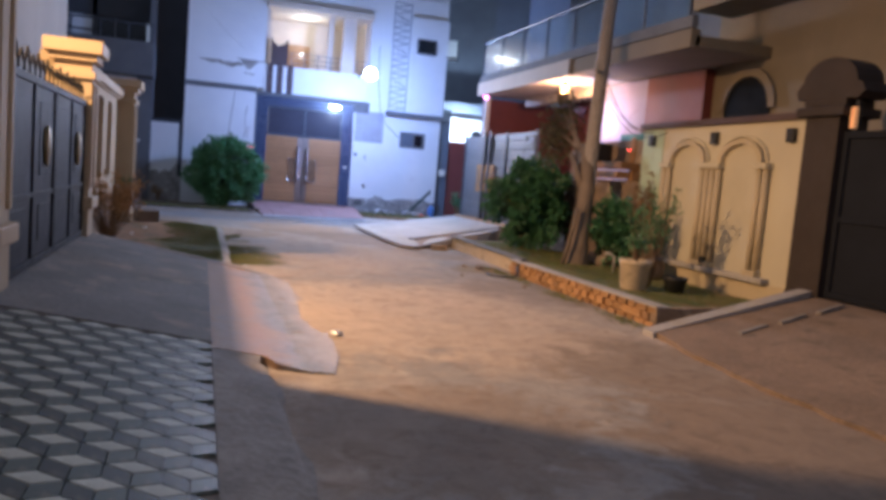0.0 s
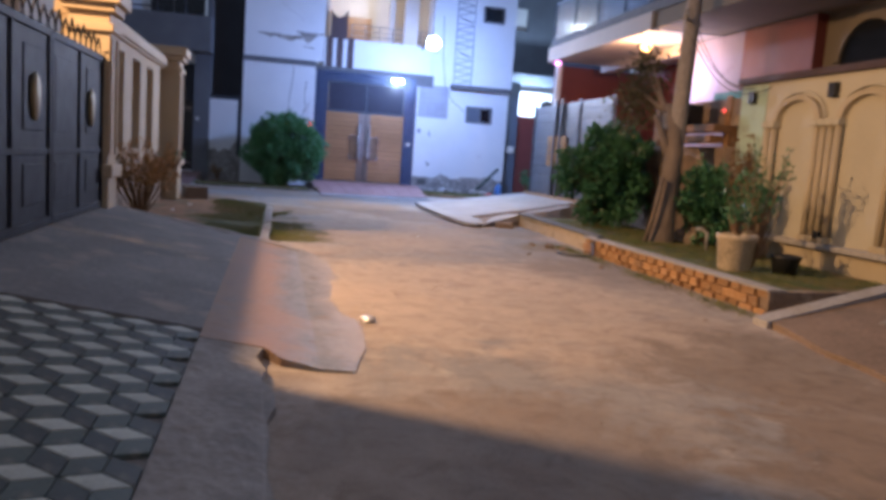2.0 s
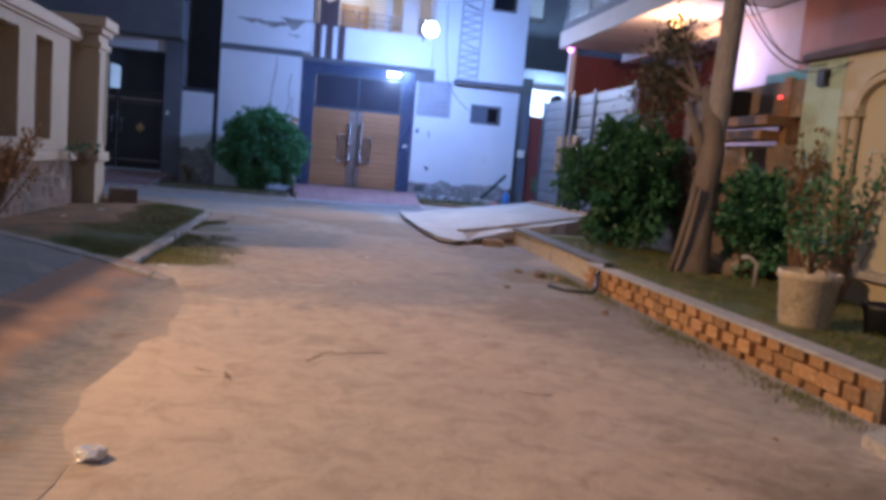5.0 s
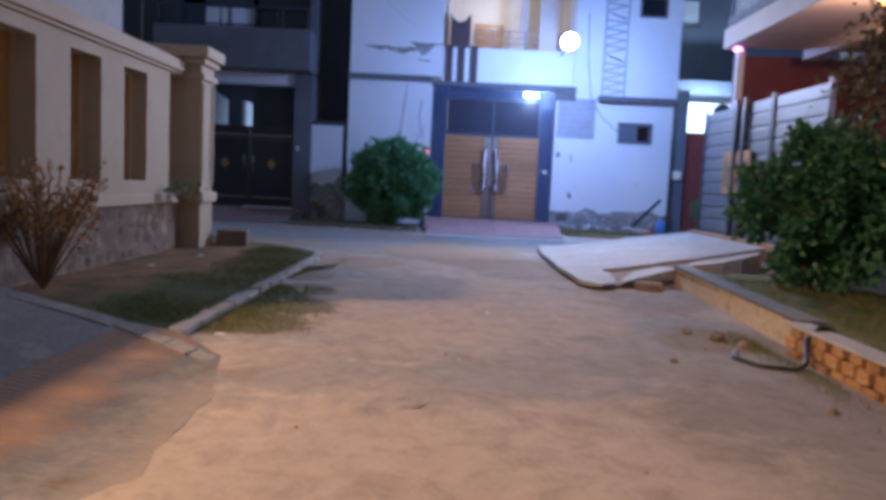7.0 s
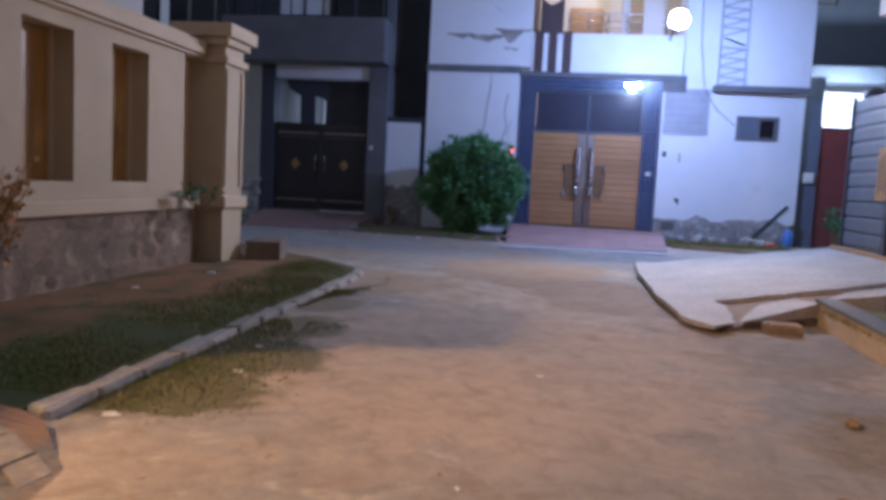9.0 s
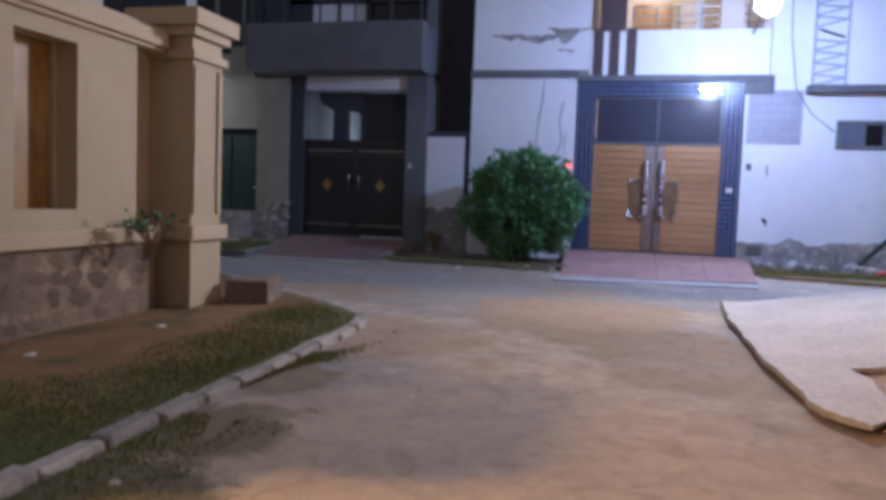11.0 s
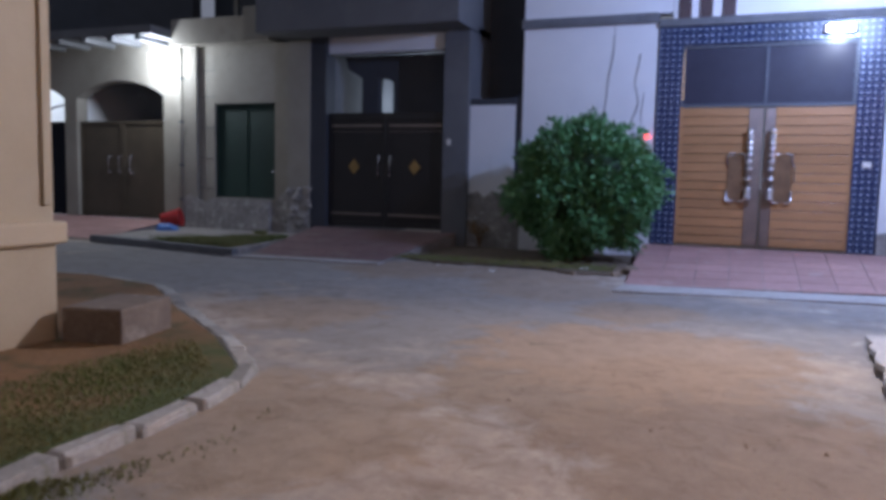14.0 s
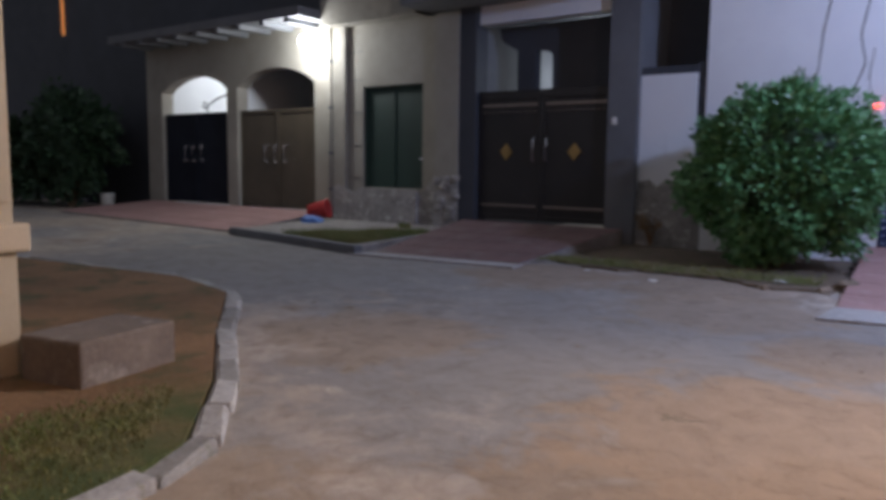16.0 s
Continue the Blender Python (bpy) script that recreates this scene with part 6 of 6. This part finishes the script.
# house above and behind the cream wall
uh = thing("house_east", (10, 9, -0.15), "dull beige house with arched windows behind the wall", "house", kind="structure")
part("wall", sheet([(2.0, -0.2), (2.0, 9), (12.7, 9), (12.7, -0.2)], "x", 9.5, 0.3), UPPER, uh)
for c, z0, r in ((11.66, 2.6, 0.6),):
    n = 16
    outline = [(c - r, z0)] + [(c - r * math.cos(math.pi * k / n), 3.22 + r * math.sin(math.pi * k / n)) for k in range(n + 1)] + [(c + r, z0)]
    part("arched_window", sheet(outline, "x", 9.46, 0.035), DARKGLASS, uh, "dark arched window")
    outline2 = [(c - (r + 0.16) * math.cos(math.pi * k / n), 3.22 + (r + 0.16) * math.sin(math.pi * k / n)) for k in range(n + 1)] + [(c - r * math.cos(math.pi * k / n), 3.22 + r * math.sin(math.pi * k / n)) for k in range(n, -1, -1)]
    part("window_arch", sheet(outline2, "x", 9.42, 0.08), UPPER, uh)
part("balcony", box(8.6, 3, 5.0, 9.5, 12.4, 5.2), UPPER, uh)

# dark pillar and gate on the right
dp = thing("dark_pillar", (8.2, 8.2, -0.15), "dark brown gate pillar with carved crown", "pillar", kind="structure")
part("shaft", box(7.95, 7.95, -0.2, 8.45, 8.53, 2.75, 0.01), DARKSTONE, dp)
cr = boxes([(7.86, 7.82, 2.75, 8.52, 8.64, 2.88), (7.95, 7.88, 2.88, 8.45, 8.6, 3.0)], 0.02)
n = 12
sheet([(8.72, 3.0), (8.76, 3.12), (8.68, 3.22)] + [(8.2 + 0.46 * math.cos(math.pi * k / n), 3.2 + 0.34 * math.sin(math.pi * k / n)) for k in range(n + 1)] + [(7.66, 3.18), (7.6, 3.06), (7.7, 2.98)], "x", 7.95, 0.45, cr)
part("crown", cr, DARKSTONE, dp, "carved rounded crown")
dg = thing("tall_gate", (8.1, 6, 0.32), "tall black solid gate in shade", "gate")
for a, b in ((4.6, 6.25), (6.27, 7.93)):
    leaf = part("gate_leaf", box(8.08, a, 0.33, 8.12, b, 2.55), BLACKGATE, dg)
    part("leaf_frame", boxes([(8.04, a, 0.33, 8.08, a + 0.08, 2.55), (8.04, b - 0.08, 0.33, 8.08, b, 2.55), (8.04, a + 0.08, 0.33, 8.08, b - 0.08, 0.42), (8.04, a + 0.08, 2.46, 8.08, b - 0.08, 2.55), (8.05, a + 0.08, 1.35, 8.08, b - 0.08, 1.43)], 0.005), BLACKGATE, leaf)
wall_se = tagged(part("wall_southeast", box(8.0, -6, -0.3, 8.3, 4.6, 2.8), UPPER), "plain dull boundary wall", "wall", kind="structure")
amber = thing("amber_lamp", (8.2, 7.6, 2.9), "dim amber light on the pillar crown", "lamp")
part("lens", box(7.97, 7.72, 2.58, 8.03, 7.8, 2.86, 0.01), AMBER, amber)
part("bracket", box(8.03, 7.74, 2.55, 8.1, 7.79, 2.95), BLACKPLASTIC, amber)

# unseen lamp added behind the start of the lane
sl = thing("near_fill_lamp", (-1.6, -1.4, -0.15), "added fill lamp on a steel pole, out of view", "lamp")
part("pole", tube([(-1.66, -1.4, -0.3), (-1.66, -1.4, 6.2), (-1.35, -1.4, 6.45), (-0.9, -1.4, 6.45)], 0.06, 10), STEEL, sl)
part("lamp_head", box(-1.15, -1.55, 6.36, -0.65, -1.25, 6.5, 0.03), STEEL, sl)


# ---- plants ----
def bush(name, at, rx, ry, h, count, leaf, material, label, seed, low=0.1, lumps=0.14):
    """Rounded shrub: stems and a crown of many small leaves with an uneven outline."""
    r = random.Random(seed)
    t = thing(name, at, label, "bush")
    base = Vector(at)
    sb = bmesh.new()
    for k in range(9):
        a = k * 0.7 + r.uniform(-0.2, 0.2)
        d = Vector((math.cos(a) * rx * 0.55, math.sin(a) * ry * 0.55, h * r.uniform(0.55, 0.8)))
        tube([base + Vector((math.cos(a) * 0.06, math.sin(a) * 0.06, 0)), base + d * 0.5 + Vector((r.uniform(-0.05, 0.05), 0, 0.05)), base + d], [0.025, 0.018, 0.008], 6, sb)
    part("stem", sb, TWIG, t)

    def place(q):
        while True:
            v = Vector((q.gauss(0, 1), q.gauss(0, 1), q.gauss(0, 1))).normalized()
            rad = (1 + lumps * noise.noise(v * 2.3 + Vector((seed, 0, 0))) * 2 + lumps * 0.5 * noise.noise(v * 6 + Vector((0, seed, 0))))
            f = q.uniform(0.62, 1.0) ** 0.6
            p = Vector((v.x * rx, v.y * ry, v.z * h * (0.5 - low / 2))) * rad * f
            p.z += h * (0.5 + low / 2)
            if noise.noise((base + p) * 3.5) > -0.28 and p.z > 0.06:
                return base + p, v
    leaf_part("crown", leaves(r, count, place, leaf), material, t)
    # inner mass that closes the view through, coloured dark as the shade between leaves
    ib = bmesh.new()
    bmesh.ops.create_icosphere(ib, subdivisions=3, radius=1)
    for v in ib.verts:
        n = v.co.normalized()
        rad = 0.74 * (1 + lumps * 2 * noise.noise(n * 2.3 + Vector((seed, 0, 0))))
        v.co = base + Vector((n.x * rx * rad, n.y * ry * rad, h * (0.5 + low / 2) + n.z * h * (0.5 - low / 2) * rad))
    part("inner_foliage", ib, SHADEDLEAF, t)
    return t


bush("round_bush", (0.8, 27.75, -0.1), 1.24, 1.1, 2.36, 15000, 0.062, LEAFMAT, "large clipped round green bush before the white wall", 3, low=0.02, lumps=0.18)
bush("leafy_bush", (7.12, 15.7, 0.03), 0.84, 0.9, 1.98, 11000, 0.062, LEAFMAT2, "dark green leafy bush in the planting strip", 11, low=0.12, lumps=0.3)
bush("garden_shrub", (7.62, 12.75, 0.03), 0.36, 0.42, 1.3, 2600, 0.055, LEAFMAT2, "small loose shrub behind the trunk", 17, low=0.15, lumps=0.45)
bush("dark_shrub", (-18.6, 28.2, -0.15), 1.7, 1.0, 3.4, 3500, 0.13, SHADEDLEAF, "dark unlit shrubs by the far wall", 23, lumps=0.35)
bush("dark_shrub", (-21.5, 27.6, -0.15), 2.2, 1.2, 2.6, 3500, 0.13, SHADEDLEAF, "dark unlit shrubs by the far wall", 29, lumps=0.35)


def sparse_plant(name, at, h, spread, stems, count, leaf, material, label, seed):
    r = random.Random(seed)
    t = thing(name, at, label, "plant")
    base = Vector(at)
    sb = bmesh.new()
    tips = []
    for k in range(stems):
        a = r.uniform(0, 6.28)
        d = Vector((math.cos(a) * spread * r.uniform(0.3, 1), math.sin(a) * spread * r.uniform(0.3, 1), h * r.uniform(0.6, 1)))
        m = base + d * 0.5 + Vector((r.uniform(-0.06, 0.06), r.uniform(-0.06, 0.06), 0.05))
        tube([base, m, base + d], [0.012, 0.008, 0.003], 5, sb)
        tips.append((m, base + d))
    part("stem", sb, TWIG, t)["kind"] = "stuff"

    def place(q):
        m, e = q.choice(tips)
        f = q.random() ** 0.8
        p = m.lerp(e, f) + Vector((q.gauss(0, 0.04), q.gauss(0, 0.04), q.gauss(0, 0.04)))
        return p, (e - m).normalized()
    leaf_part("foliage", leaves(r, count, place, leaf), material, t)
    return t


pot = thing("flower_pot", (6.33, 9.85, 0.06), "large cream clay flower pot in the planting strip", "pot")
part("pot_body", lathe([(0.18, 0), (0.2, 0.03), (0.235, 0.4), (0.255, 0.42), (0.255, 0.48), (0.23, 0.48), (0.22, 0.44)], (6.33, 9.85, 0.04), 24), POTMAT, pot, "", True)
part("pot_soil", lathe([(0.2, 0), (0.215, 0.02)], (6.33, 9.85, 0.46), 20), SOIL, pot)
dpot = thing("dark_pot", (6.9, 9.62, 0.06), "low dark plastic pot beside the cream pot", "pot")
part("pot_body", lathe([(0.13, 0), (0.17, 0.2), (0.185, 0.22), (0.185, 0.26), (0.165, 0.26), (0.16, 0.2)], (6.9, 9.62, 0.05), 20), BLACKPLASTIC, dpot, "", True)
part("pot_soil", lathe([(0.14, 0), (0.16, 0.01)], (6.9, 9.62, 0.26), 16), SOIL, dpot)
sbox = thing("sill_lamp", (7.91, 10.37, 0.42), "small dark lamp standing on the pale sill", "lamp")
part("base", box(7.86, 10.3, 0.42, 7.96, 10.44, 0.45, 0.005), BLACKPLASTIC, sbox)
part("body", box(7.87, 10.31, 0.45, 7.95, 10.43, 0.58, 0.012), BLACKPLASTIC, sbox)
sparse_plant("potted_plant", (6.33, 9.85, 0.48), 0.35, 0.2, 10, 160, 0.04, LEAFMAT2, "small green sprigs in the cream pot", 31)
sparse_plant("feathery_shrub", (6.75, 10.1, 0.05), 1.6, 0.5, 22, 520, 0.035, LEAFMAT2, "thin feathery shrub behind the pot", 37)
sparse_plant("dry_shrub", (-1.45, 13.7, -0.08), 1.25, 0.6, 46, 1500, 0.034, STRAW, "dry brown shrub at the foot of the cream wall", 41)
sparse_plant("wall_creeper", (-1.5, 17.75, 0.6), 0.4, 0.32, 12, 110, 0.038, LEAFMAT2, "small creeper sprouting by the corner pillar", 43)
sparse_plant("dry_vine", (7.85, 12.2, 0.1), 1.9, 0.3, 26, 420, 0.05, DRYLEAF, "dry hanging vine against the mint wall", 59)
sparse_plant("tall_weed", (7.4, 11.3, 0.05), 1.3, 0.4, 24, 700, 0.04, LEAFMAT2, "tall weeds before the cream wall", 61)
sparse_plant("weed", (-1.45, 29.0, -0.1), 0.6, 0.25, 14, 120, 0.04, DRYLEAF, "dry weed at the foot of the short wall", 47)
sparse_plant("garden_plant", (9.9, 28.8, -0.1), 1.1, 0.35, 16, 300, 0.06, LEAFMAT2, "thin plant beside the maroon door", 53)

# trunk with leaning pole
trunk = thing("tree", (7.15, 13.3, 0.03), "old tree trunk with sparse crown leaning by the wall", "tree")
tb = bmesh.new()
tube([(7.02, 13.02, -0.1), (7.03, 13.02, 0.12), (7.06, 13.03, 0.5), (7.1, 13.05, 1.0), (7.12, 13.06, 1.6), (7.12, 13.1, 1.95), (7.08, 13.3, 2.4)], [0.28, 0.22, 0.185, 0.17, 0.165, 0.13, 0.06], 14, tb)
tube([(7.1, 13.1, 1.4), (6.95, 13.1, 1.75), (6.9, 13.4, 2.2)], [0.1, 0.08, 0.05], 8, tb)
part("trunk", tb, BARK, trunk, "", True)
rr_ = random.Random(61)


def crown_place(q):
    c = q.choice([(7.0, 14.2, 2.4, 0.4), (7.05, 14.2, 2.8, 0.35), (7.1, 14.3, 3.2, 0.3), (6.95, 14.5, 2.5, 0.4)])
    v = Vector((q.gauss(0, 1), q.gauss(0, 1), q.gauss(0, 1)))
    return Vector(c[:3]) + v * c[3] * 0.5, v.normalized()


leaf_part("crown", leaves(rr_, 1500, crown_place, 0.05), DULLLEAF, trunk)
cb = bmesh.new()
for e in ((7.0, 14.2, 2.7), (7.05, 14.2, 3.1), (7.1, 14.3, 3.5), (6.95, 14.5, 2.8)):
    tube([(7.14, 13.5, 2.3), ((7.14 + e[0]) / 2, (13.5 + e[1]) / 2 + 0.05, (2.3 + e[2]) / 2), e], [0.04, 0.025, 0.01], 6, cb)
part("limb", cb, BARK, trunk)
pole = thing("utility_pole", (7.12, 13.1, 0.03), "leaning weathered utility pole with tied cables", "pole")
POLE = [(7.1, 13.1, -0.1), (7.18, 13.12, 2.0), (7.26, 13.15, 4.2), (7.42, 13.2, 7.5)]
part("shaft", tube(POLE, [0.15, 0.14, 0.13, 0.11], 14), POLEMAT, pole, "", True)
part("cross_arm", tube([(6.95, 12.85, 3.75), (7.6, 13.5, 3.8)], 0.035, 8), PALECONC, pole)
part("insulator", lathe([(0.03, 0), (0.06, 0.03), (0.03, 0.08), (0.05, 0.11), (0.02, 0.15)], (7.0, 12.9, 3.78), 10), PALECONC, pole)
for k, (dx, sag) in enumerate(((0.0, 0.5), (0.1, 0.8), (-0.1, 1.1))):
    a, b = Vector((7.25 + dx, 13.15, 3.7)), Vector((8.05, 12.6 - k * 0.4, 2.7))
    pts = [a.lerp(b, f / 8) - Vector((0, 0, sag * math.sin(math.pi * f / 8) * 0.5)) for f in range(9)]
    part("cable", tube(pts, 0.009, 5), BLACKPLASTIC, pole)
for k in range(3):
    a, b = Vector((7.4, 13.2, 6.6 + 0.2 * k)), Vector((6.4 + k, 29.1, 8.4))
    pts = [a.lerp(b, f / 10) - Vector((0, 0, 0.7 * math.sin(math.pi * f / 10))) for f in range(11)]
    part("overhead_cable", tube(pts, 0.01, 5), BLACKPLASTIC, pole)
stick = thing("branch", (6.66, 12.9, 0.03), "brown cut branch leaning on the trunk", "branch")
part("stem", tube([(6.66, 12.9, 0.02), (6.74, 12.86, 0.45), (6.8, 12.85, 0.8), (6.86, 12.86, 1.15)], 0.04, 8), BARK, stick, "", True)

# ---- small things ----
hose = thing("hose", (5.4, 12.4, -0.14), "black rubber hose hanging over the brick edge", "hose")
part("tube", tube([(5.78, 12.45, 0.1), (5.62, 12.4, 0.15), (5.47, 12.3, 0.05), (5.42, 12.15, -0.1), (5.3, 12.05, -0.13), (5.05, 12.15, -0.135), (4.95, 12.4, -0.135), (5.05, 12.65, -0.135)], 0.022, 8), BLACKPLASTIC, hose, "", True)

bucket = thing("bucket", (-8.8, 28.5, -0.04), "red plastic bucket lying on its side", "bucket")
bk = lathe([(0.16, 0), (0.2, 0.42), (0.22, 0.44), (0.19, 0.44), (0.15, 0.03)], (0, 0, 0), 18)
bmesh.ops.transform(bk, matrix=pose(-8.95, 28.45, 0.14, 0, 78, 25), verts=bk.verts)
part("bucket_body", bk, REDPLASTIC, bucket, "", True)


def crumple(name, at, size, material, label, category, seed, flat=0.5):
    r = random.Random(seed)
    bm = bmesh.new()
    bmesh.ops.create_icosphere(bm, subdivisions=2, radius=1)
    for v in bm.verts:
        v.co *= 1 + r.uniform(-0.35, 0.3)
        v.co = Vector((v.co.x * size, v.co.y * size * 0.8, max(-0.2, v.co.z) * size * flat))
    ob = part(name, bm, material)
    ob.location = (at[0], at[1], at[2] + 0.2 * size * flat)
    ob.rotation_euler = (0, 0, r.uniform(0, 6))
    return tagged(ob, label, category)


crumple("plastic_bag", (-8.5, 28.05, -0.04), 0.24, BLUECLOTH, "crumpled blue plastic bag by the bucket", "bag", 1)
crumple("foil_wrapper", (1.36, 7.38, -0.15), 0.075, FOIL, "crumpled silver foil wrapper on the lane", "litter", 2, 0.5)
for k, (x, y, s, z) in enumerate(((-1.1, 17.3, 0.065, -0.075), (-1.25, 15.9, 0.05, -0.075), (0.75, 12.35, 0.06, -0.15), (0.85, 14.1, 0.06, -0.15), (1.0, 13.4, 0.05, -0.15), (2.7, 11.9, 0.035, -0.15), (-0.1, 25.6, 0.07, -0.15), (-1.1, 25.9, 0.05, -0.15), (1.2, 26.2, 0.08, -0.1), (3.0, 14.0, 0.03, -0.15))):
    crumple("paper_scrap", (x, y, z), s, PAPER, "scrap of white litter on the ground", "litter", 70 + k, 0.25)
for k, (x, y, s) in enumerate(((1.85, 26.3, 0.17), (1.7, 26.0, 0.1), (5.5, 27.6, 0.12), (1.1, 25.8, 0.07), (5.1, 13.2, 0.1), (5.25, 12.95, 0.07), (4.9, 13.5, 0.06), (-5.2, 28.3, 0.18), (5.05, 11.0, 0.04), (4.4, 12.2, 0.035))):
    crumple("loose_stone", (x, y, -0.15), s, RUBBLE, "loose grey stone on the ground", "stone", 90 + k, 0.7)
crumple("boulder", (7.62, 13.05, 0.04), 0.3, RUBBLE, "grey boulder beside the tree trunk", "stone", 130, 1.0)
wp = thing("white_pipe", (7.2, 11.9, 0.05), "short white plastic pipe standing in the planting strip", "pipe")
part("pipe", tube([(7.2, 11.9, 0.03), (7.2, 11.92, 0.34), (7.12, 11.95, 0.4), (7.04, 11.98, 0.39)], 0.028, 10), PALECONC, wp, "", True)
heap = thing("rubble_heap", (7.2, 28.8, -0.06), "heap of broken plaster and bricks below the white wall", "rubble")
for k in range(26):
    r = random.Random(200 + k)
    bm = bmesh.new()
    bmesh.ops.create_icosphere(bm, subdivisions=1, radius=1)
    s = r.uniform(0.08, 0.2)
    c = Vector((r.uniform(5.9, 8.9), r.uniform(28.5, 29.05), -0.06 + s * 0.4))
    for v in bm.verts:
        v.co = c + Vector((v.co.x * s * r.uniform(0.8, 1.3), v.co.y * s, v.co.z * s * 0.75))
    part("chunk", bm, PEELED, heap)
prop = thing("timber_prop", (8.4, 28.6, -0.05), "green timber leaning among the rubble", "timber")
part("timber", tube([(7.9, 28.55, 0.15), (8.75, 28.85, 0.95)], 0.05, 6), GREENDOOR, prop)
jug = thing("blue_can", (8.75, 28.6, -0.06), "blue plastic can beside the rubble", "can")
part("can_body", lathe([(0.12, 0), (0.13, 0.02), (0.13, 0.34), (0.06, 0.42), (0.06, 0.46)], (8.75, 28.6, -0.06), 14), BLUECLOTH, jug, "", True)
crumple("orange_bag", (8.3, 28.4, -0.06), 0.16, REDPLASTIC, "orange-red bag on the rubble", "bag", 5)
wc = thing("white_can", (-17.4, 28.6, -0.15), "white plastic can by the far wall", "can")
part("can_body", lathe([(0.16, 0), (0.19, 0.4), (0.2, 0.42)], (-17.4, 28.6, -0.15), 14), PAPER, wc, "", True)
urn = thing("garden_urn", (7.5, 11.2, 0.05), "dark clay pot under the shrub", "pot")
part("urn_body", lathe([(0.14, 0), (0.22, 0.12), (0.24, 0.25), (0.2, 0.34), (0.22, 0.36)], (7.5, 11.2, 0.03), 18), MORTAR, urn, "", True)
red = thing("alarm_lamp", (1.68, FY, 2.1), "small red light by the blue surround", "lamp")
part("lens", box(1.65, FY - 0.05, 2.08, 1.73, FY, 2.12, 0.008), REDLED, red)

# cracks and clods on the lane
def ground_crack(points, width, seed):
    r = random.Random(seed)
    bm = bmesh.new()
    dense = []
    for (x0, y0), (x1, y1) in zip(points, points[1:]):
        for k in range(6):
            f = k / 6
            dense.append((x0 + (x1 - x0) * f + r.gauss(0, 0.008), y0 + (y1 - y0) * f + r.gauss(0, 0.03)))
    dense.append(points[-1])
    rows = []
    for i, (x, y) in enumerate(dense):
        a, b = dense[max(0, i - 1)], dense[min(len(dense) - 1, i + 1)]
        d = Vector((b[0] - a[0], b[1] - a[1])).normalized()
        w = width * r.uniform(0.3, 1.1) * (0.3 if i in (0, len(dense) - 1) else 1)
        rows.append([bm.verts.new((x + s * d.y * w, y - s * d.x * w, ground_height(x, y) + 0.006)) for s in (-0.5, 0.5)])
    for u, v in zip(rows, rows[1:]):
        bm.faces.new((u[0], u[1], v[1], v[0]))
    part("crack", bm, DIRT, ground, "dark crack filled with soil")


for pts, w, sd in (([(2.2, 8.9), (2.31, 9.13), (2.5, 9.15), (2.75, 9.18)], 0.022, 1), ([(1.55, 8.7), (1.77, 8.6), (1.8, 8.45)], 0.016, 2), ([(3.44, 8.4), (3.64, 8.34)], 0.018, 3), ([(2.34, 10.6), (2.5, 10.72)], 0.03, 4)):
    ground_crack(pts, w, sd)
clod_rng = random.Random(77)
cv, cf = [], []
for cx, cy, spread, n in ((3.18, 19.05, 0.22, 24), (3.05, 20.1, 0.25, 16), (2.15, 19.45, 0.25, 16), (3.6, 19.0, 0.2, 10), (2.3, 22.9, 0.3, 16), (1.0, 25.7, 0.6, 110), (5.1, 13.1, 0.25, 120), (2.6, 12.0, 1.6, 22), (2.5, 6.5, 1.4, 24), (0.2, 22.5, 2.0, 20)):
    for _ in range(n):
        x, y = cx + clod_rng.gauss(0, spread), cy + clod_rng.gauss(0, spread * 0.8)
        s = abs(clod_rng.gauss(0.0, 0.008)) + 0.004
        z = ground_height(x, y)
        k = len(cv)
        a = clod_rng.uniform(0, 6.28)
        for q in range(5):
            cv.append((x + s * math.cos(a + q * 1.257) * clod_rng.uniform(0.7, 1.3), y + s * math.sin(a + q * 1.257) * clod_rng.uniform(0.7, 1.3), z - 0.004))
        cv.append((x + clod_rng.uniform(-0.3, 0.3) * s, y, z + s * clod_rng.uniform(0.5, 0.9)))
        cf += [(k + q, k + (q + 1) % 5, k + 5) for q in range(5)]
cm = bpy.data.meshes.new("soil_clods")
cm.from_pydata(cv, [], cf)
cm.materials.append(DIRT)
tagged(new("soil_clods", cm), "scattered brown soil clods and grit on the lane", "soil", kind="stuff")

# ---- rhombus tiles of the apron ----
S, A = 0.2545, 0.1527


def rhombus(c, d1, d2, name, material):
    shrink = 0.9 if material is TILEW else 0.955
    pts = [Vector((0, 0)), d1, d1 + d2, d2]
    mid = (d1 + d2) / 2
    bm = prism([tuple((p - mid) * shrink) for p in pts], -0.02, 0.0)
    for v in bm.verts:
        v.co.z += -0.17 * v.co.x
    return mesh_of(name, bm, material), mid


dirs = [Vector((-S / 2, A / 2)), Vector((S / 2, A / 2)), Vector((0, -A))]
kinds = [rhombus(None, dirs[0], dirs[1], "tile", TILEW), rhombus(None, dirs[1], dirs[2], "tile", TILEG), rhombus(None, dirs[2], dirs[0], "tile", TILED)]
tile_field = thing("tile_paving", (-0.6, 4.8, 0.1), "tumbling-block paving of white, grey and charcoal rhombus tiles", "paving", kind="structure")
inv = tile_field.matrix_world.inverted()
for j in range(21):
    for i in range(8):
        c = Vector((-1.5075 + S * (i + 0.5 * (j % 2)), 2.2 + j * 1.5 * A))
        for me, mid in kinds:
            p = c + mid
            if -1.42 < p.x < 0.09 and p.y < 6.4:
                o = new("tile", me)
                o.parent, o.matrix_parent_inverse = tile_field, inv
                o.location = (p.x, p.y, apron_z(p.x) - 0.005)
